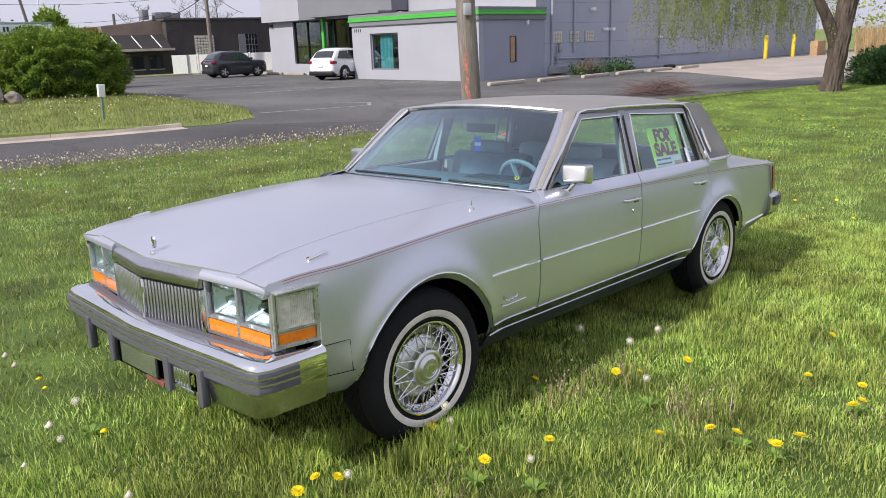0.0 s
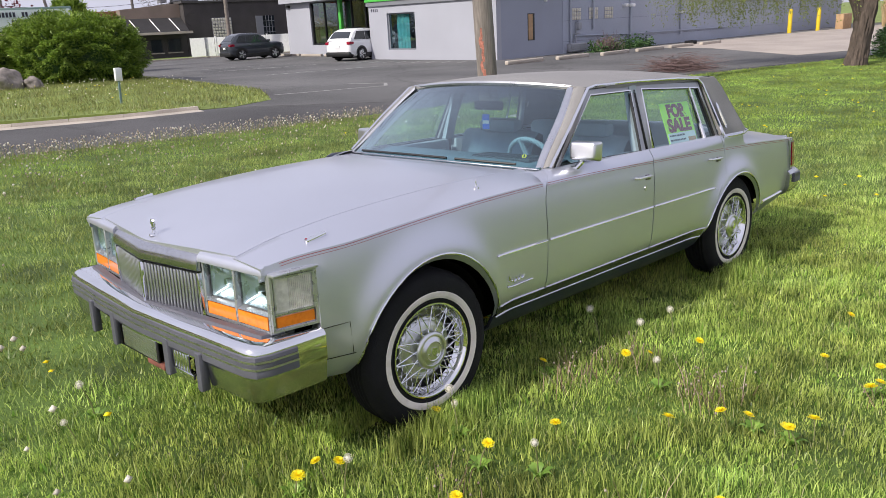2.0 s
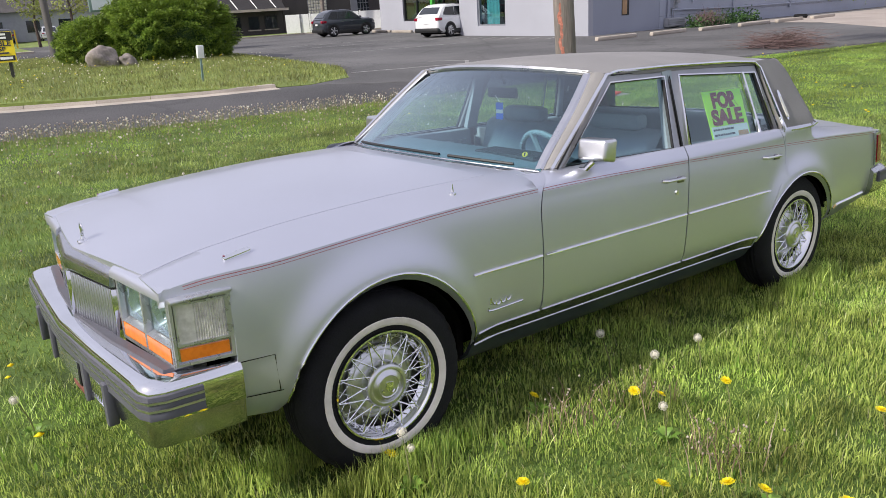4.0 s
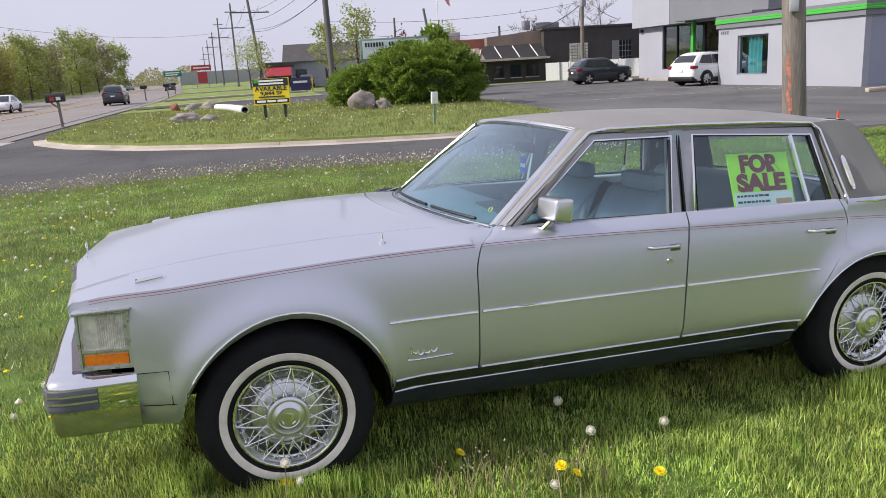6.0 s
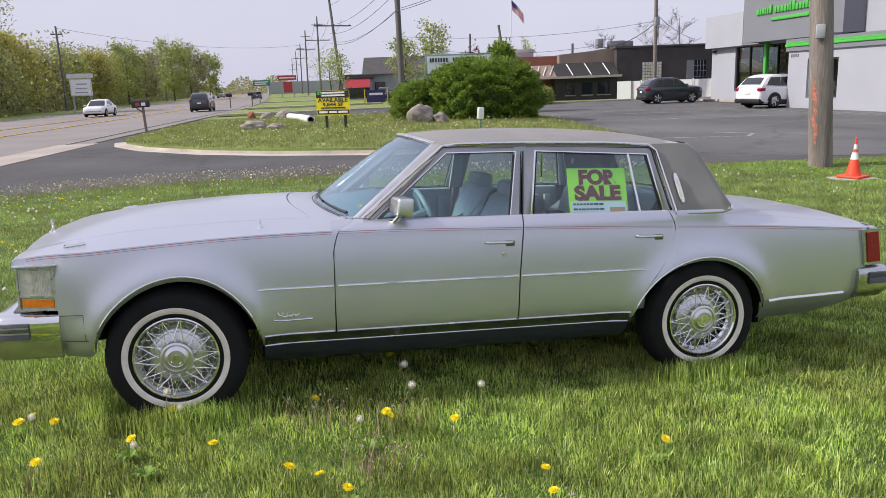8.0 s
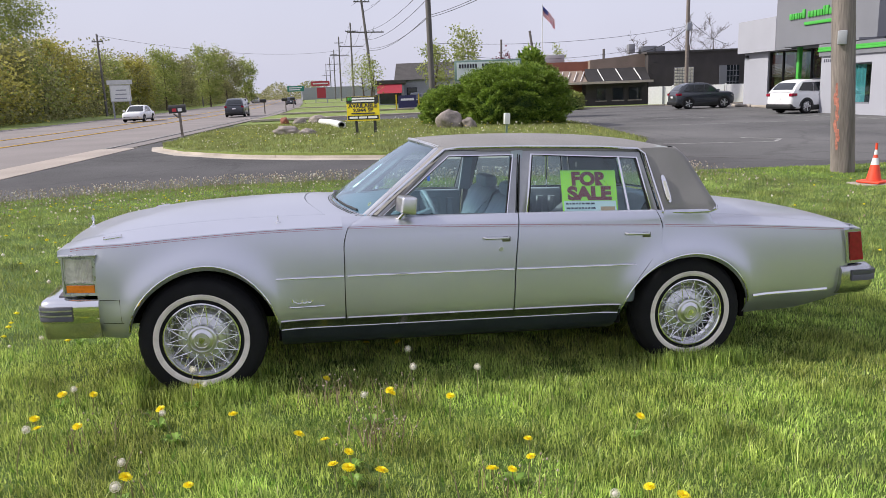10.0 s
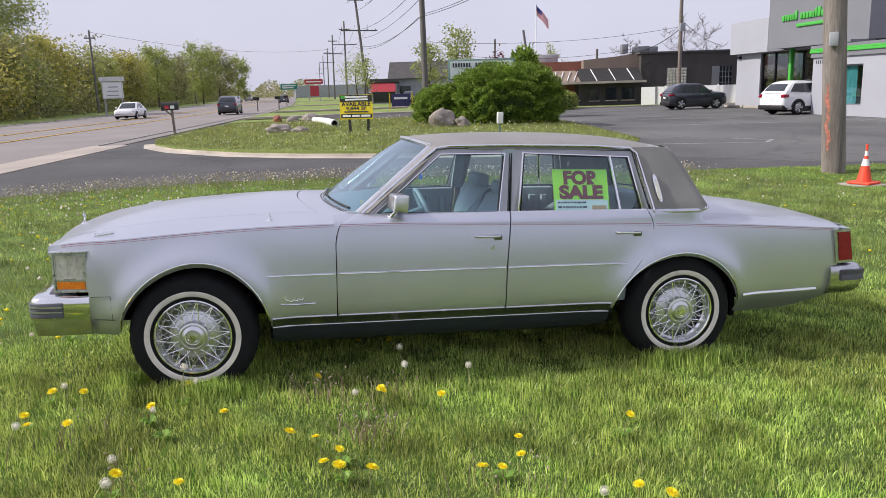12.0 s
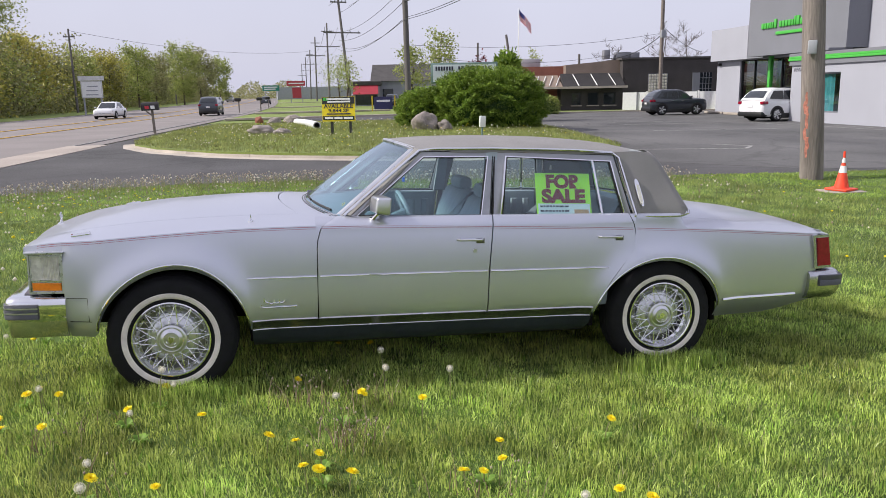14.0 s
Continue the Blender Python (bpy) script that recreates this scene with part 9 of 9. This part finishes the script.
# dandelions past counting: a band by the driveway, the far lawn and the island
def head_cloud(pts, r, rg_, flat_=0.5):
    """Small eight-sided tufts."""
    n = len(pts)
    o = np.array([[1, 0, 0], [0, 1, 0], [-1, 0, 0], [0, -1, 0], [0, 0, flat_], [0, 0, -flat_]])
    v = (pts[:, None, :] + o[None] * (r * rg_.uniform(0.7, 1.2, n))[:, None, None]).reshape(-1, 3)
    f = np.array([[0, 1, 4], [1, 2, 4], [2, 3, 4], [3, 0, 4], [1, 0, 5], [2, 1, 5], [3, 2, 5], [0, 3, 5]])
    return v, (np.arange(n)[:, None, None] * 6 + f).reshape(-1, 3)


gg = np.random.default_rng(31)
n = 5200
bx_ = gg.uniform(-8, 9, n)
by_ = edge_y(bx_) - 0.05 - np.abs(gg.normal(0, 1, n)) * np.where(gg.uniform(size=n) < 0.6, 0.7, 3.2)
hh = gg.uniform(0.09, 0.26, n)
base = np.stack([bx_, by_, lawn_z(bx_, by_)], 1)
v, f_ = blades(gg, base, hh, np.full(n, 0.006), np.full(n, 0.08))
tagged(new("dandelion_stems", scatter_mesh("dandelion_stems", v, f_, M["stem"])), "pale dandelion stems along the driveway edge", "dandelions", kind="stuff")
tip = base + np.stack([0 * hh, 0 * hh, hh * 0.97], 1)
kind_ = gg.uniform(size=n)
v, f_ = head_cloud(tip[kind_ > 0.38], 0.014, gg, 1.2)
tagged(new("dandelion_buds", scatter_mesh("dandelion_buds", v, f_, M["bud"])), "brownish closed dandelion buds along the driveway edge", "dandelions", kind="stuff")
v, f_ = head_cloud(tip[kind_ < 0.12], 0.019, gg, 1.0)
tagged(new("dandelion_seed_heads", scatter_mesh("dandelion_seed_heads", v, f_, M["puff"])), "white dandelion seed heads along the driveway edge", "dandelions", kind="stuff")
for cnt, xr, yr, mm, r, lab in ((240, (-7, -0.9), (-1.5, 11), "petal", 0.021, "yellow dandelions scattered over the lawn"), (200, (-7, -0.9), (-1.5, 11), "puff", 0.019, "white seed heads scattered over the lawn"),
                                (90, (5.2, 26), (-1.5, 8), "petal", 0.024, "yellow dandelions scattered over the lawn"), (700, (-3, 14), (16.5, 44), "puff", 0.022, "white seed heads on the grass island"), (160, (-2, 13), (17, 40), "petal", 0.026, "yellow dandelions on the grass island")):
    x, y = gg.uniform(*xr, cnt), gg.uniform(*yr, cnt)
    isl = yr[0] > 15
    if isl:
        z = isle_z(x, y) + gg.uniform(0.1, 0.25, cnt)
        ok = np.hypot((x - cx) / 9, (y - cy) / 13) < 0.95
    else:
        z = lawn_z(x, y) + gg.uniform(0.07, 0.14, cnt)
        ok = y < edge_y(x) - 0.1
    p = np.stack([x, y, z], 1)[ok]
    v, f_ = head_cloud(p, r, gg, 0.5 if mm == "petal" else 1.0)
    tagged(new("scattered_dandelions", scatter_mesh("scattered_dandelions", v, f_, M[mm])), lab, "dandelions", kind="stuff")

# brown spent stems in loose clumps
P_, H_ = [], []
for x, y, k in ((0.64, -1.16, 24), (0.82, -1.66, 34), (1.05, -1.27, 18), (0.78, -1.20, 14), (0.80, -1.76, 30), (-0.59, -1.47, 16), (1.18, -2.39, 14), (1.41, -2.38, 12), (-0.40, -1.30, 8), (-0.28, -2.06, 12), (0.51, -1.13, 16)):
    xx, yy = gg.normal(x, 0.09, k), gg.normal(y, 0.07, k)
    P_.append(np.stack([xx, yy, lawn_z(xx, yy)], 1))
    H_.append(gg.uniform(0.07, 0.20, k))
P_, H_ = np.concatenate(P_), np.concatenate(H_)
v, f_ = blades(gg, P_, H_, np.full(len(H_), 0.0045), gg.uniform(0.3, 1.3, len(H_)))
tagged(new("dry_stems", scatter_mesh("dry_stems", v, f_, M["drystem"])), "brown dried dandelion stems lying in the grass", "dry stems", kind="stuff")
v, f_ = head_cloud(P_[::2] + np.stack([gg.normal(0, 0.02, len(H_)), gg.normal(0, 0.02, len(H_)), H_ * 0.9], 1)[::2], 0.006, gg, 1.2)
tagged(new("spent_heads", scatter_mesh("spent_heads", v, f_, M["bud"])), "small closed whitish dandelion buds in clumps", "dandelions", kind="stuff")

# ---------------------------------------------------------------- grass
WHEELS = [(-0.053, -0.791), (2.846, -0.908), (0.030, 0.806), (2.925, 0.620)]


def lawn_blades(count, x0, x1, y0, y1, hmin, hmax, w, label, skip=None, m="blade", seed=1, thin=False, fade=True):
    g = np.random.default_rng(seed)
    x, y = g.uniform(x0, x1, count), g.uniform(y0, y1, count)
    ok = y < edge_y(x) - 0.02
    for a, b in WHEELS:
        ok &= ~((np.abs(x - a) < 0.14) & (np.abs(y - b) < 0.09))
    if skip:
        inside = np.minimum.reduce([x - skip[0], skip[1] - x, y - skip[2], skip[3] - y])
        ok &= inside < g.uniform(0, 1, count) * 1.1
    if fade:
        ok &= np.minimum.reduce([x - x0, x1 - x, y - y0, y1 - y]) > g.uniform(0, 1, count) * 1.1
    x, y = x[ok], y[ok]
    n = len(x)
    clump = 0.75 + 0.30 * np.sin(x * 5.1 + np.sin(y * 3.7) * 2) * np.sin(y * 4.3 + np.sin(x * 2.9) * 2) + 0.18 * np.sin(x * 13 + y * 9)
    h = g.uniform(hmin, hmax, n) * np.clip(clump, 0.45, 1.25)
    base = np.stack([x, y, lawn_z(x, y) - 0.005], 1)
    v, f_ = (thin_blades if thin else blades)(g, base, h, w * g.uniform(0.6, 1.3, n), g.uniform(0.05, 1.0, n))
    return tagged(new("grass", scatter_mesh("grass", v, f_, M[m])), label, "grass", kind="stuff")


NEAR = (-3.2, 6.4, -4.4, 0.9)
lawn_blades(380000, *NEAR, 0.032, 0.090, 0.0050, "dense green grass blades round the car", seed=1)
lawn_blades(10000, *NEAR, 0.04, 0.09, 0.0030, "dry straw coloured blades in the grass", m="straw", seed=2)
lawn_blades(4200, *NEAR, 0.04, 0.08, 0.014, "broad leaved weeds in the lawn", m="weed", seed=3)
for a, b in WHEELS:
    g = np.random.default_rng(int(100 + a * 10))
    n = 3600
    x, y = g.normal(a, 0.19, n), b + g.choice((-1, 1), n) * (0.115 + np.abs(g.normal(0, 0.06, n)))
    v, f_ = blades(g, np.stack([x, y, lawn_z(x, y) - 0.005], 1), g.uniform(0.075, 0.15, len(x)), g.uniform(0.003, 0.0065, len(x)), g.uniform(0.05, 0.5, len(x)))
    tagged(new("grass_tuft", scatter_mesh("grass_tuft", v, f_, M["blade"])), "longer grass tuft growing round a tyre", "grass", kind="stuff")
MID = (-7.5, 10.5, -5.5, 9.0)
lawn_blades(400000, *MID, 0.04, 0.09, 0.0085, "green lawn grass farther from the car", NEAR, seed=4, thin=True, m="midblade")
lawn_blades(120000, -16, 22, -16, 0.5, 0.04, 0.08, 0.016, "lawn grass behind the path", MID, seed=15, thin=True, m="midblade")
lawn_blades(110000, 9, 40, -12, 1.0, 0.03, 0.065, 0.018, "distant lawn grass past the parked car", seed=16, thin=True, m="farblade")
lawn_blades(330000, -10, 34, 0.0, 13.2, 0.03, 0.065, 0.016, "distant lawn grass", MID, seed=5, thin=True, m="farblade", fade=False)
g = np.random.default_rng(6)
n = 170000
x, y = g.uniform(-4.5, 17, n), g.uniform(14.4, 46, n)
ok = np.zeros(n, bool)
for (xa, ya), (xb, yb) in zip(isle_edge, isle_edge[1:] + isle_edge[:1]):
    ok ^= ((ya > y) != (yb > y)) & (x < (xb - xa) * (y - ya) / (yb - ya + 1e-9) + xa)
x, y = x[ok], y[ok]
base = np.stack([x, y, isle_z(x, y) - 0.02], 1)
v, f_ = thin_blades(g, base, g.uniform(0.05, 0.16, len(x)), g.uniform(0.012, 0.026, len(x)), g.uniform(0.1, 0.8, len(x)))
tagged(new("grass", scatter_mesh("grass", v, f_, M["isleblade"])), "uncut grass on the island", "grass", kind="stuff")
